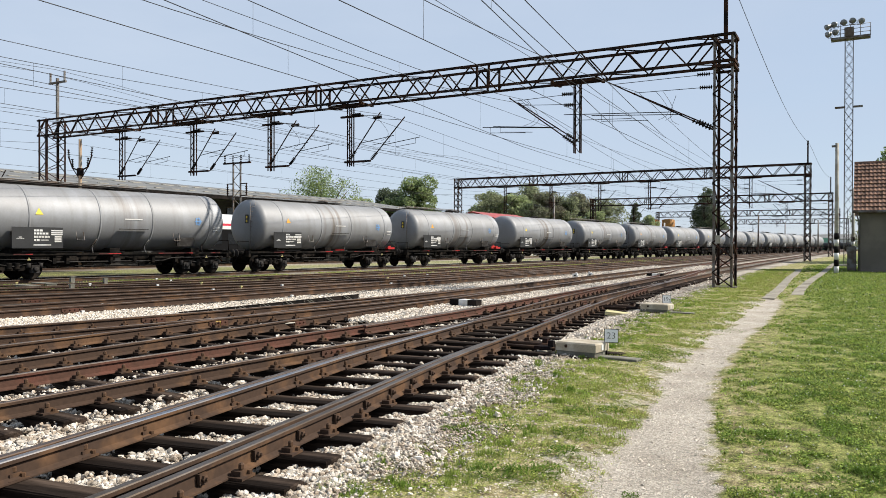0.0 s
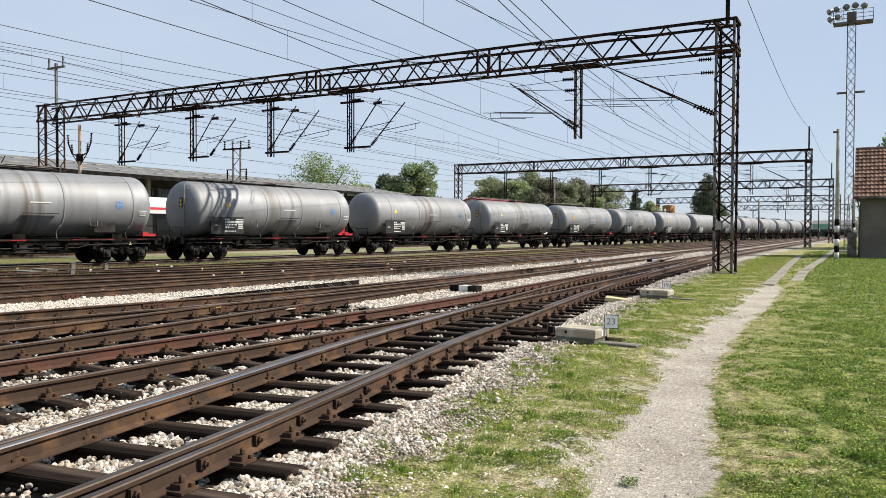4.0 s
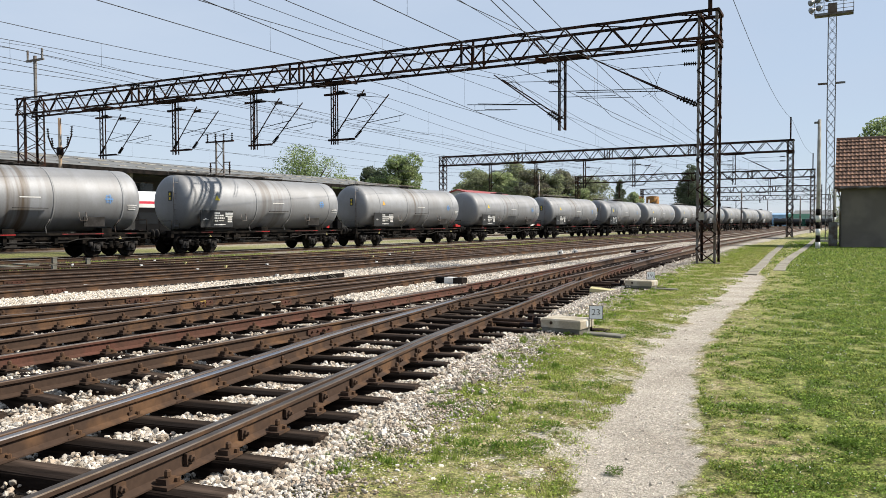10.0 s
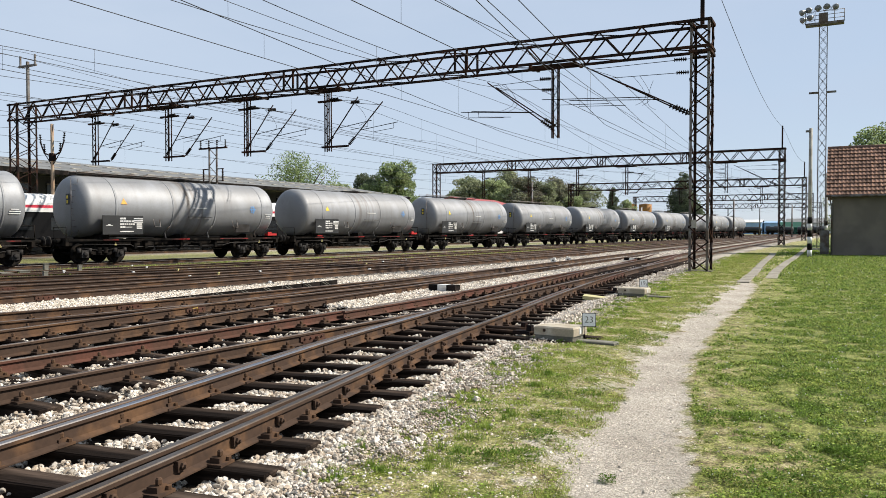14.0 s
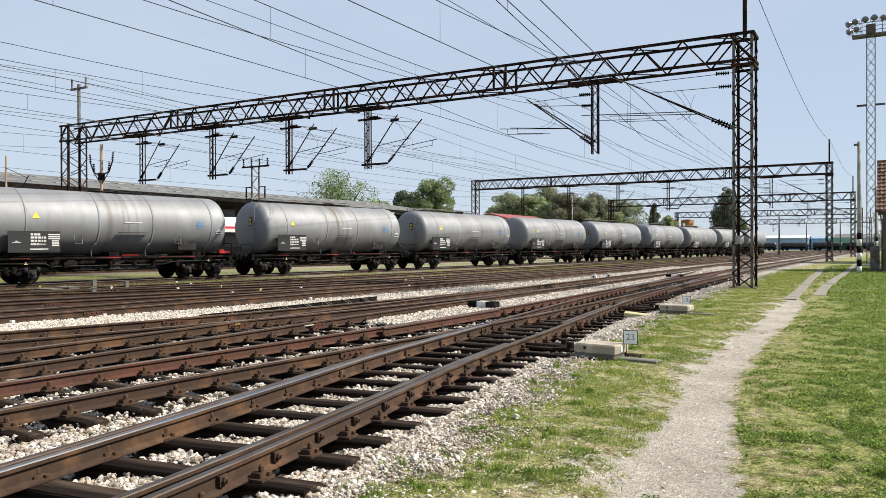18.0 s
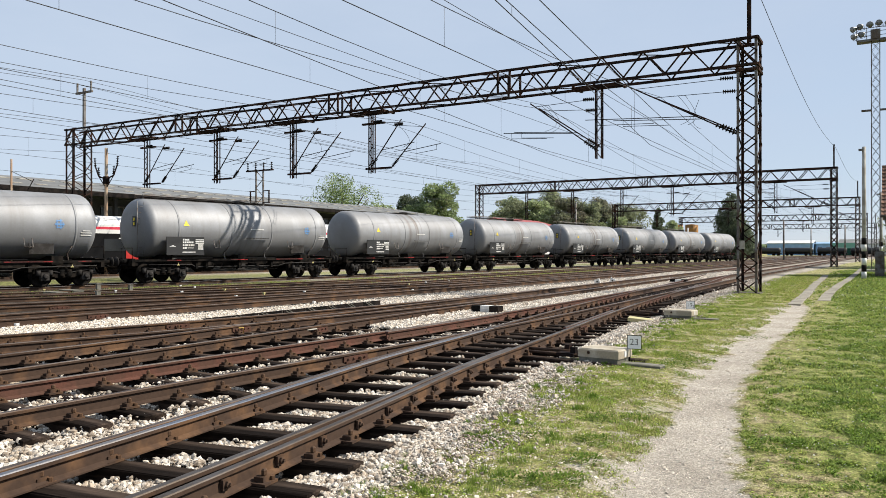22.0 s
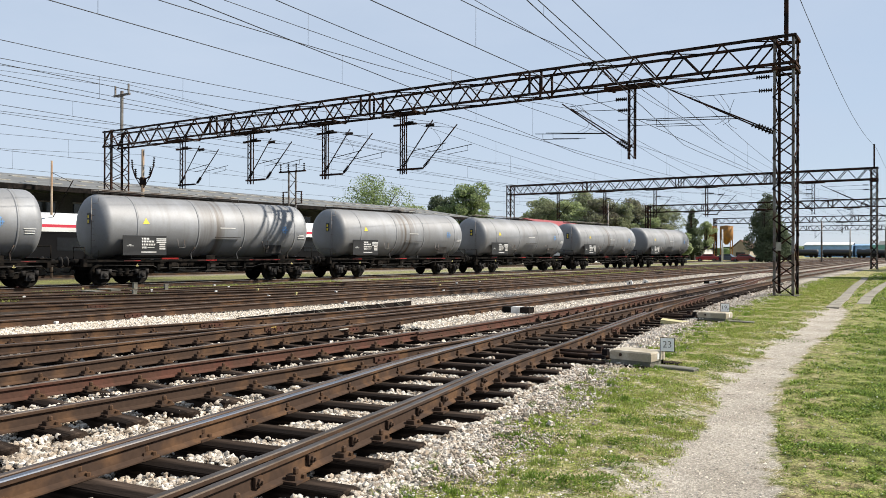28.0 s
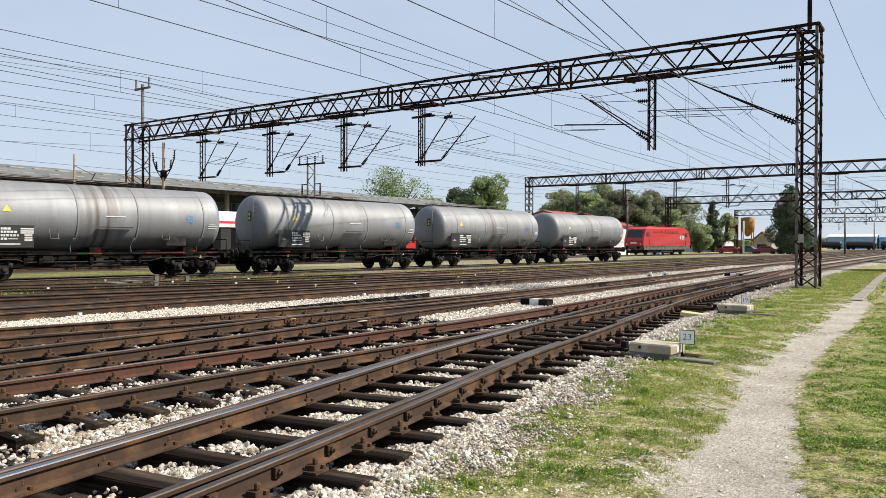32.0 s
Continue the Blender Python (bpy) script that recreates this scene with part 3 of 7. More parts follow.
lay_sleepers("track_a", 2.72 - 13 * 0.655, 2.5, 0.655, SLEEPERS, 2.5)
lay_sleepers("track_a", 2.72, 44, 0.655, SLEEPERS, 28)
lay_sleepers("track_b", -5.8, 46, 0.66, SLEEPERS, 22)
lay_sleepers("track_c", -5.8, 36, 0.66, SLEEPERS, 20)
lay_sleepers("track_d", 6.5, 22, 0.66, LONG_SLEEPERS, 14)
for i in range(12):
    y = 3.05 + i * 0.327 * 2
    if y < 9.6:
        q, d = across(A, y, 0.755)
        part("web_bolt", STUD, None, tracks["track_a"], at=pose(q.x + d.y * 0.012, q.y, RAIL_Z - 0.088, 0, 0, -math.degrees(math.atan2(d.x, d.y))))


# ---- loose stones and grass ----
def scatter(name, base_v, base_f, pos, size, mat, parent=None, label="", category="", jitter=0.25, flatten=0.75, upright=False, lean=0.5, seed=1, width=None):
    """Many small copies of a little shape, joined into one mesh."""
    rng = np.random.default_rng(seed)
    n = len(pos)
    v = np.repeat(base_v[None], n, 0) * (1 + rng.uniform(-jitter, jitter, (n, len(base_v), 3)))
    if upright:
        v[:, :, 2] *= size[:, None] / 0.01
        v[:, :, :2] *= (width / 0.006)[:, None, None]
        top = v[:, :, 2] ** 1.0
        a = rng.uniform(0, 2 * np.pi, n)
        l = rng.uniform(0, lean, n)
        v[:, :, 0] += top * (l * np.cos(a))[:, None]
        v[:, :, 1] += top * (l * np.sin(a))[:, None]
    else:
        v *= (size[:, None] * np.stack([rng.uniform(0.7, 1.3, n), rng.uniform(0.7, 1.2, n), np.full(n, flatten)], 1))[:, None, :]
        t = rng.uniform(-0.5, 0.5, n)
        c, s = np.cos(t)[:, None], np.sin(t)[:, None]
        v[:, :, 1], v[:, :, 2] = v[:, :, 1] * c - v[:, :, 2] * s, v[:, :, 1] * s + v[:, :, 2] * c
    t = rng.uniform(0, 2 * np.pi, n)
    c, s = np.cos(t)[:, None], np.sin(t)[:, None]
    v[:, :, 0], v[:, :, 1] = v[:, :, 0] * c - v[:, :, 1] * s, v[:, :, 0] * s + v[:, :, 1] * c
    v += pos[:, None, :]
    f = base_f[None] + (np.arange(n) * len(base_v))[:, None, None]
    ob = new(name, fast_mesh(name, v.reshape(-1, 3), f.reshape(-1, base_f.shape[1]), [mat]))
    ob.parent = parent
    return tagged(ob, label, category, kind="stuff")


CUBE_V = np.array([(x, y, z) for z in (-0.5, 0.5) for y in (-0.5, 0.5) for x in (-0.5, 0.5)], dtype=float)
CUBE_V[4:, :2] *= 0.7
PHI = (1 + 5**0.5) / 2
ROCK_V = np.array([(0, a, b * PHI) for a in (-1, 1) for b in (-1, 1)] + [(a, b * PHI, 0) for a in (-1, 1) for b in (-1, 1)] + [(b * PHI, 0, a) for a in (-1, 1) for b in (-1, 1)]) / 3.3
ROCK_F = np.array([(i, j, k) for i in range(12) for j in range(12) for k in range(12)
                   if i < j and i < k and all(abs(np.linalg.norm(ROCK_V[a] - ROCK_V[b]) - 2 / 3.3) < 1e-6 for a, b in ((i, j), (j, k), (k, i)))
                   and np.dot(np.cross(ROCK_V[j] - ROCK_V[i], ROCK_V[k] - ROCK_V[i]), ROCK_V[i]) > 0])
BLOCK_V = np.array([(-0.5, -0.3, -0.3), (0.1, -0.55, -0.25), (0.55, -0.05, -0.35), (0.2, 0.5, -0.3), (-0.4, 0.4, -0.2), (-0.3, -0.35, 0.35), (0.35, -0.3, 0.3), (0.3, 0.25, 0.4), (-0.25, 0.3, 0.45)])
BLOCK_F = np.array([(0, 1, 6), (0, 6, 5), (1, 2, 6), (2, 7, 6), (2, 3, 7), (3, 4, 8), (3, 8, 7), (4, 0, 5), (4, 5, 8), (5, 6, 7), (5, 7, 8)])
WEDGE_V = np.array([(-0.55, -0.4, -0.4), (0.5, -0.45, -0.4), (0.45, 0.45, -0.4), (-0.5, 0.4, -0.4), (-0.22, 0.05, 0.42), (0.28, -0.08, 0.36)])
WEDGE_F = np.array([(0, 1, 5), (0, 5, 4), (1, 2, 5), (2, 3, 4), (2, 4, 5), (3, 0, 4)])
CUBE_F = np.array([(0, 2, 3, 1), (4, 5, 7, 6), (0, 1, 5, 4), (2, 6, 7, 3), (0, 4, 6, 2), (1, 3, 7, 5)])


def spread(n, x0, x1, y0, y1, seed, power=1.0):
    """Random places, denser where y is small."""
    rng = np.random.default_rng(seed)
    u = rng.uniform(0, 1, n)
    y = y0 * (y1 / y0) ** (u ** (1 / power))
    return rng.uniform(x0, x1, n), y, rng


def track_gap(x, y):
    """Distance to the nearest rail of the near tracks, and whether a place lies within a track's sleepers."""
    gap, inside = np.full(len(x), 9.0), np.zeros(len(x), bool)
    for nm in ("track_a", "track_b", "track_c", "track_d"):
        lo, hi = SPAN[nm]
        c = np.interp(y, TABLE, T_LINE[nm])
        ok = (y > lo) & (y < hi)
        d = np.abs(x - c)
        gap = np.where(ok, np.minimum(gap, np.abs(d - 0.755)), gap)
        inside |= ok & (d < 1.25)
    return gap, inside


def bare_patch(x, y):
    """Stony bare patches on the grass side of the ballast's edge."""
    e = np.interp(y, TABLE, T_EDGE)
    return smooth(-0.25, 0.3, 2.6 * (0.5 * blotch(x, y, 0.6, 41) + 0.5 * blotch(x, y, 0.22, 42) - 0.5)) * (1 - smooth(0.3, 1.1, x - e))


def stones():
    # clean pale ballast in the cribs, along the edge and in the strips between the tracks
    x, y, rng = spread(255000, -17.5, -2.6, 3.4, 48, 5)
    x, y = np.append(x, rng.uniform(-13, -2, 26000)), np.append(y, rng.uniform(-6, 3.4, 26000))
    # more of them close by
    yn = 3.4 * (10 / 3.4) ** rng.uniform(0, 1, 40000)
    x, y = np.append(x, rng.uniform(-7.2, -2.6, 40000) - 0.08 * yn), np.append(y, yn)
    e = np.interp(y, TABLE, T_EDGE)
    gap, inside = track_gap(x, y)
    patch = smooth(-0.3, 0.3, wobble(x, y, 1.3, 7) + 0.4 * wobble(x, y, 4, 3))
    strip = np.exp(-(((x - np.interp(y, [8, 12, 16, 20, 28, 45], [-16.4, -16.2, -15.9, -15.6, -15.0, -13.8])) / 0.8) ** 2)) + np.exp(-(((x + 9.95) / 0.45) ** 2)) * (y > 12)
    edge = (x > e - 0.75) & (x < e + 1.1)
    side = np.clip(0.5 - (x - e) * 0.9, 0, 1) * 0.6 + 0.75 * bare_patch(x, y)
    p = np.where(inside, 0.15 + 0.95 * patch * (gap > 0.17), 0.55 + 0.5 * patch)
    tb = np.abs(x - np.interp(y, TABLE, T_LINE["track_b"]))
    p = np.where((tb < 0.68) & (y < 20), 0.25 + 0.75 * smooth(-0.75, -0.2, wobble(x, y, 1.1, 9)), p)
    p = np.maximum(p * (0.75 + 0.25 * ((x > -10.3) | (y > 16))), strip * 1.4)
    p = np.where(edge, np.maximum(side, 0.06), p)
    keep = (rng.uniform(0, 1, len(x)) < p) & (x < e + 1.1) & (gap > 0.075)
    x, y, inside, gap, e = x[keep], y[keep], inside[keep], gap[keep], e[keep]
    size = rng.uniform(0.022, 0.056, len(x)) * (1 + 0.014 * np.maximum(y, 3)) * (1 - 0.5 * smooth(-0.1, 0.4, x - e))
    heap = np.where(inside, np.where(x > -6.9, 0.07, 0.105) * smooth(0.16, 0.4, gap), np.where(x > e - 0.75, 0.03, 0.055))
    z = height(x, y) + size * rng.uniform(0.0, 0.4, len(x)) + heap * rng.uniform(0.3, 1.0, len(x))
    near = (y < 11) & (y > 3)
    pos = np.stack([x, y, z], 1)
    scatter("ballast_stones", ROCK_V, ROCK_F, pos[near], size[near] * 0.95, STONE, None, "pale crushed ballast stones between the sleepers", "ballast", 0.36, 0.8, seed=3)
    scatter("ballast_stones", WEDGE_V, WEDGE_F, pos[~near], size[~near] * 1.25, STONE, None, "pale crushed ballast strips between the tracks", "ballast", 0.3, seed=13)
    # dense pale shoulder from the sleeper ends to the grass
    y = 3.0 * (30 / 3.0) ** rng.uniform(0, 1, 30000)
    e, c = np.interp(y, TABLE, T_EDGE), np.interp(y, TABLE, T_LINE["track_a"])
    x = c + 0.95 + rng.uniform(0, 1, len(y)) ** 0.8 * (e + 0.5 - c - 0.95)
    ragged = e + 0.1 + 0.5 * blotch(x, y, 0.5, 7) - 0.2 * blotch(x, y, 0.16, 8)
    keep = (x < ragged) & (rng.uniform(0, 1, len(y)) < 0.95)
    x, y, e = x[keep], y[keep], e[keep]
    size = rng.uniform(0.024, 0.056, len(x)) * (1 - 0.3 * smooth(-0.1, 0.4, x - e)) * (1 + 0.01 * y)
    z = height(x, y) + rng.uniform(0.0, 0.07, len(x)) * (1 - smooth(-0.2, 0.15, x - e)) + 0.2 * size
    scatter("ballast_stones", ROCK_V, ROCK_F, np.stack([x, y, z], 1), size * 0.95, STONE, None, "pale cream crushed stone on the ballast shoulder", "ballast", 0.36, 0.8, seed=51)
    # larger loose stones along the near edge
    y = 5.2 * (13 / 5.2) ** rng.uniform(0, 1, 110)
    x = np.interp(y, TABLE, T_EDGE) + rng.normal(0.1, 0.35, len(y))
    size = rng.uniform(0.04, 0.085, len(x))
    scatter("loose_stones", BLOCK_V, BLOCK_F, np.stack([x, y, height(x, y) + 0.35 * size], 1), size, STONE, None, "larger pale loose stones along the ballast edge", "stones", 0.42, 0.7, seed=41)
    # clean strips of fresh ballast between the tracks
    y = np.concatenate([7 * (60 / 7) ** rng.uniform(0, 1, 40000), 14 * (60 / 14) ** rng.uniform(0, 1, 26000), 12.3 * (22 / 12.3) ** rng.uniform(0, 1, 5000)])
    kind = np.repeat([0, 1, 2], [40000, 26000, 5000])
    b_side = np.interp(y, TABLE, T_LINE["track_b"]) - 0.86
    c_side = np.interp(y, TABLE, T_LINE["track_c"]) + 0.86
    x = np.where(kind == 0, np.interp(y, [8, 12, 16, 20, 28, 45], [-16.4, -16.2, -15.9, -15.6, -15.0, -13.8]) + rng.uniform(-0.85, 0.85, len(y)) * (1 + 0.25 * wobble(y, y, 1.1, 4)),
                 np.where(kind == 1, c_side + (b_side - c_side) * rng.uniform(0, 1, len(y)), np.interp(y, TABLE, T_EDGE) - 0.12 + rng.normal(0, 0.17, len(y))))
    gap, inside = track_gap(x, y)
    keep = (gap > 0.09) & ((~inside) | (kind == 1) | (rng.uniform(0, 1, len(y)) < 0.4))
    x, y, kind = x[keep], y[keep], kind[keep]
    size = rng.uniform(0.034, 0.068, len(x)) * np.where(kind == 2, 0.95, 1 + 0.016 * y)
    z = height(x, y) + np.where(kind == 1, 0.12, 0.05) + 0.05 * rng.uniform(0, 1, len(x))
    scatter("ballast_stones", WEDGE_V, WEDGE_F, np.stack([x, y, z], 1), size, CLEAN_STONE, None, "strip of clean white ballast between two tracks", "ballast", 0.35, seed=33)
    # small stones among the sparse grass and on the path
    u, y, rng = spread(66000, 0, 1, 4.2, 26, 8)
    e, pr = np.interp(y, TABLE, T_EDGE), np.interp(y, TABLE, T_PR)
    x = e - 0.2 + (pr + 0.25 - e) * u
    p, b, l = zones(x, y)
    bare = bare_patch(x, y)
    keep = (rng.uniform(0, 1, len(x)) < np.clip(0.2 + 0.3 * p + 0.5 * b + 0.5 * bare - 0.6 * l, 0.0, 1)) & (l < 0.7)
    b = np.maximum(b, 0.6 * bare)
    x, y, b = x[keep], y[keep], b[keep]
    size = rng.uniform(0.006, 0.017, len(x)) * (1 + (rng.uniform(0, 1, len(x)) < 0.05) * 1.5) * (1 + 1.1 * b)
    z = height(x, y) + size * 0.1
    scatter("gravel", WEDGE_V, WEDGE_F, np.stack([x, y, z], 1), size, PEBBLE, None, "small pale gravel on the trodden path", "gravel", 0.3, 0.6, seed=4)


PEBBLE = material("path_pebble", (0.78, 0.71, 0.6), 0.9, 0.0, 0.15, 9.0, (0.5, 0.44, 0.36), 0.36, 60, 0.2, 0.003, 0.25, True)
GRASS = leafy("fresh_grass_blade", (0.225, 0.335, 0.05), (0.34, 0.4, 0.085), 0.35, 2.2, 0.6)
LAWN_DARK = leafy("dark_lawn_leaf", (0.11, 0.19, 0.03), (0.17, 0.25, 0.05), 0.35, 2.6, 0.75)
DRY = leafy("dry_grass_blade", (0.54, 0.47, 0.22), (0.34, 0.36, 0.1), 0.4, 1.8, 0.5)
WEED = leafy("weed_leaf", (0.085, 0.16, 0.022), (0.15, 0.24, 0.04), 0.45, 8.0, 0.35)
WEED.node_tree.nodes["Principled BSDF"].inputs["Roughness"].default_value = 0.85
WEED.node_tree.nodes["Principled BSDF"].inputs["Specular IOR Level"].default_value = 0.12
FLOWER = material("clover_flower", (0.75, 0.75, 0.68), 0.8, 0.0, 0.05, 5.0, None, 0.3, 20, 0)
BLADE_V = np.array([(-0.003, 0, 0), (0.003, 0, 0), (0.0022, 0.001, 0.006), (0.0, 0.003, 0.01)])
BLADE_F = np.array([(0, 1, 2, 3)])
LEAFLET_V = np.array([(-0.5, 0, 0.1), (0, -0.45, -0.05), (0.55, 0, 0.15), (0.05, 0.5, 0.05)])
LEAFLET_F = np.array([(0, 1, 2, 3)])


def grass():
    # lawn beyond the path: dark leafy clumps over thin yellow turf, sparser far to the side
    u, y, rng = spread(430000, 0, 1, 4.2, 75, 11)
    u, y = np.append(u, rng.uniform(0, 1, 40000)), np.append(y, rng.uniform(-6, 4.2, 40000))
    pr = np.interp(y, TABLE, T_PR)
    wide = rng.uniform(0, 1, len(u)) < 0.08
    x = pr - 0.15 + u * np.where(wide, 14.0, 0.14 * np.maximum(y, 8) + 1.0 - pr)
    p, b, l = zones(x, y)
    thick = clumps(x, y)
    tuft = blotch(x, y, 0.07, 6)
    keep = (rng.uniform(0, 1, len(x)) < (0.3 + 0.7 * thick) * (0.55 + 0.45 * tuft)) & (p < 0.3) & ~((x > -0.4) & (y > 58))
    sl, pl = np.interp(y, TABLE, T_SL), np.interp(y, TABLE, T_PL)
    keep &= ~((y > 27) & (((x > sl - 0.03) & (x < sl + 0.41)) | ((x > pl - 0.03) & (x < pl + 0.41))))
    x, y, tuft, thick, l = x[keep], y[keep], tuft[keep], thick[keep], l[keep]
    size = rng.uniform(0.008, 0.026, len(x)) * (0.45 + 1.15 * thick * (0.4 + 0.9 * tuft)) * (1 + 0.02 * np.maximum(y, 3))
    width = rng.uniform(0.5, 1.3, len(x)) * (0.0032 + 0.0009 * np.maximum(y, 4)) * (0.8 + 0.5 * thick)
    pos = np.stack([x, y, height(x, y) - 0.004], 1)
    dice = rng.uniform(0, 1, len(x))
    kinds = np.where(dice < 0.36 - 0.36 * thick, 0, np.where(dice < 0.8 - 0.2 * thick, 1, 2))
    for kd, mat, nm, lab in ((0, DRY, "worn_lawn", "short dry yellowish grass along the path"), (1, GRASS, "lawn", "short green lawn grass beside the path"), (2, LAWN_DARK, "leafy_lawn", "dark green leafy clumps in the lawn")):
        k = kinds == kd
        scatter(nm, BLADE_V, BLADE_F, pos[k], size[k], mat, None, lab, "grass", 0.2, upright=True, lean=(2.2, 1.5, 1.3)[kd], seed=6 + 10 * kd, width=width[k])
    # small broad leaves of clover and plantain between the blades
    k = rng.choice(len(x), 170000, replace=False)
    k = k[(y[k] < 30) & (rng.uniform(0, 1, len(k)) < 0.25 + 0.75 * thick[k])]
    leaf = rng.uniform(0.008, 0.02, len(k)) * (1 + 0.045 * np.maximum(y[k], 3))
    at = pos[k] + np.stack([rng.normal(0, 0.01, len(k)), rng.normal(0, 0.01, len(k)), 0.006 + rng.uniform(0, 0.032, len(k)) * thick[k]], 1)
    dark = rng.uniform(0, 1, len(k)) < 0.3
    scatter("clover_leaves", LEAFLET_V, LEAFLET_F, at[dark], leaf[dark], LAWN_DARK, None, "small dark broad leaves in the lawn", "grass", 0.2, 1.0, seed=71)
    scatter("clover_leaves", LEAFLET_V, LEAFLET_F, at[~dark], leaf[~dark], GRASS, None, "small bright green broad leaves in the lawn", "grass", 0.2, 1.0, seed=72)
    # clover flowers in the lawn
    k = rng.choice(len(x), 1500, replace=False)
    fl = pos[k] + np.array([0, 0, 0.02])
    scatter("clover", CUBE_V, CUBE_F, fl, 0.006 + 0.0007 * np.maximum(y[k], 4), FLOWER, None, "tiny white clover flowers in the lawn", "flowers", 0.3, seed=21)
    # thin yellowing grass between the path and the ballast, greener towards the ballast
    u, y, rng = spread(300000, 0, 1, 4.2, 60, 12)
    u, y = np.append(u, rng.uniform(0, 1, 16000)), np.append(y, rng.uniform(-6, 4.2, 16000))
    e, pl = np.interp(y, TABLE, T_EDGE), np.interp(y, TABLE, T_PL)
    x = e - 0.15 + u * (pl + 0.3 - e)
    p, b, l = zones(x, y)
    tuft = smooth(0.32, 0.68, 0.25 * blotch(x, y, 0.9, 21) + 0.4 * blotch(x, y, 0.3, 22) + 0.35 * blotch(x, y, 0.11, 23))
    rich = 1 - smooth(0.3, 0.95, (x - e) / np.maximum(pl - e, 0.3))
    keep = (rng.uniform(0, 1, len(x)) < (0.2 + 0.8 * tuft) * (1 - p) * np.clip(1 - b * 0.9, 0, 1) * (1 - 0.7 * bare_patch(x, y))) & (l < 0.9)
    x, y, tuft, rich = x[keep], y[keep], tuft[keep], rich[keep]
    size = rng.uniform(0.007, 0.026, len(x)) * (0.4 + 1.0 * tuft) * (1 + 0.02 * np.maximum(y, 3))
    width = rng.uniform(0.6, 1.3, len(x)) * (0.0022 + 0.0006 * np.maximum(y, 4))
    pos = np.stack([x, y, height(x, y) - 0.004], 1)
    green = rng.uniform(0, 1, len(x)) < 0.15 + 0.35 * tuft + 0.35 * rich
    scatter("sparse_grass", BLADE_V, BLADE_F, pos[~green], size[~green], DRY, None, "thin yellowing grass beside the ballast", "grass", 0.2, upright=True, lean=1.1, seed=7, width=width[~green])
    scatter("green_grass", BLADE_V, BLADE_F, pos[green], size[green] * 1.15, GRASS, None, "green grass among thin dry grass", "grass", 0.2, upright=True, lean=0.8, seed=8, width=width[green])
    k = rng.choice(len(x), 60000, replace=False)
    k = k[(y[k] < 26) & (rng.uniform(0, 1, len(k)) < 0.2 + 0.5 * tuft[k] + 0.3 * rich[k])]
    at = pos[k] + np.stack([rng.normal(0, 0.01, len(k)), rng.normal(0, 0.01, len(k)), 0.004 + rng.uniform(0, 0.022, len(k)) * tuft[k]], 1)
    scatter("broad_leaves", LEAFLET_V, LEAFLET_F, at, rng.uniform(0.008, 0.02, len(k)) * (1 + 0.045 * y[k]), GRASS, None, "small broad green leaves among thin grass", "grass", 0.2, 1.0, seed=73)
    # grass and weeds between the far tracks, beside the train
    y = 12 * (90 / 12) ** rng.uniform(0, 1, 46000)
    x = np.interp(y, TABLE, T_LINE["track_train"]) + rng.uniform(2.6, 7.6, len(y))
    wild = smooth(0.34, 0.56, 0.5 * blotch(x, y, 2.6, 31) + 0.5 * blotch(x, y, 0.8, 32)) * smooth(0.2, 0.5, np.abs(np.abs(x - np.interp(y, TABLE, T_LINE["track_h"])) - 0.755))
    k = rng.uniform(0, 1, len(y)) < wild
    x, y = x[k], y[k]
    scatter("track_weeds", BLADE_V, BLADE_F, np.stack([x, y, height(x, y)], 1), rng.uniform(0.03, 0.1, len(x)), DRY, None, "patches of yellow-green grass between the far tracks", "grass", 0.2, upright=True, lean=0.8, seed=77, width=0.008 + 0.0006 * y)
    k = rng.uniform(0, 1, len(x)) < 0.6
    x, y = x[k] + 0.1, y[k] + 0.1
    scatter("track_weeds", BLADE_V, BLADE_F, np.stack([x, y, height(x, y)], 1), rng.uniform(0.03, 0.12, len(x)), GRASS, None, "green weeds between the far tracks", "grass", 0.2, upright=True, lean=0.8, seed=78, width=0.008 + 0.0006 * y)
    # lusher tufts on the stony edge
    n = 150
    cy = 4.3 * (26 / 4.3) ** rng.uniform(0, 1, n)
    cx = np.interp(cy, TABLE, T_EDGE) + rng.uniform(-0.25, 1.15, n)
    k = rng.integers(60, 190, n)
    who = np.repeat(np.arange(n), k)
    a, d = rng.uniform(0, 2 * np.pi, len(who)), rng.normal(0, 1, len(who)) * np.repeat(rng.uniform(0.03, 0.1, n), k)
    x, y = cx[who] + d * np.cos(a), cy[who] + d * np.sin(a)
    size = rng.uniform(0.025, 0.075, len(who)) * np.exp(-((d / 0.12) ** 2)) + 0.012
    scatter("grass_tufts", BLADE_V, BLADE_F, np.stack([x, y, height(x, y) - 0.004], 1), size, TUFT, None, "bright green grass tufts on the stony edge", "grass", 0.2, upright=True, lean=0.7, seed=9, width=rng.uniform(0.6, 1.3, len(who)) * (0.002 + 0.0005 * y))


TUFT = leafy("bright_tuft_blade", (0.17, 0.29, 0.04), (0.26, 0.34, 0.07), 0.45, 3.0, 0.5)
stones()
grass()
LEAF_V = np.array([(-0.3, 0, 0), (0.3, 0, 0), (0.42, 0.75, 0.35), (0.0, 1.3, 0.28), (-0.42, 0.75, 0.35)])


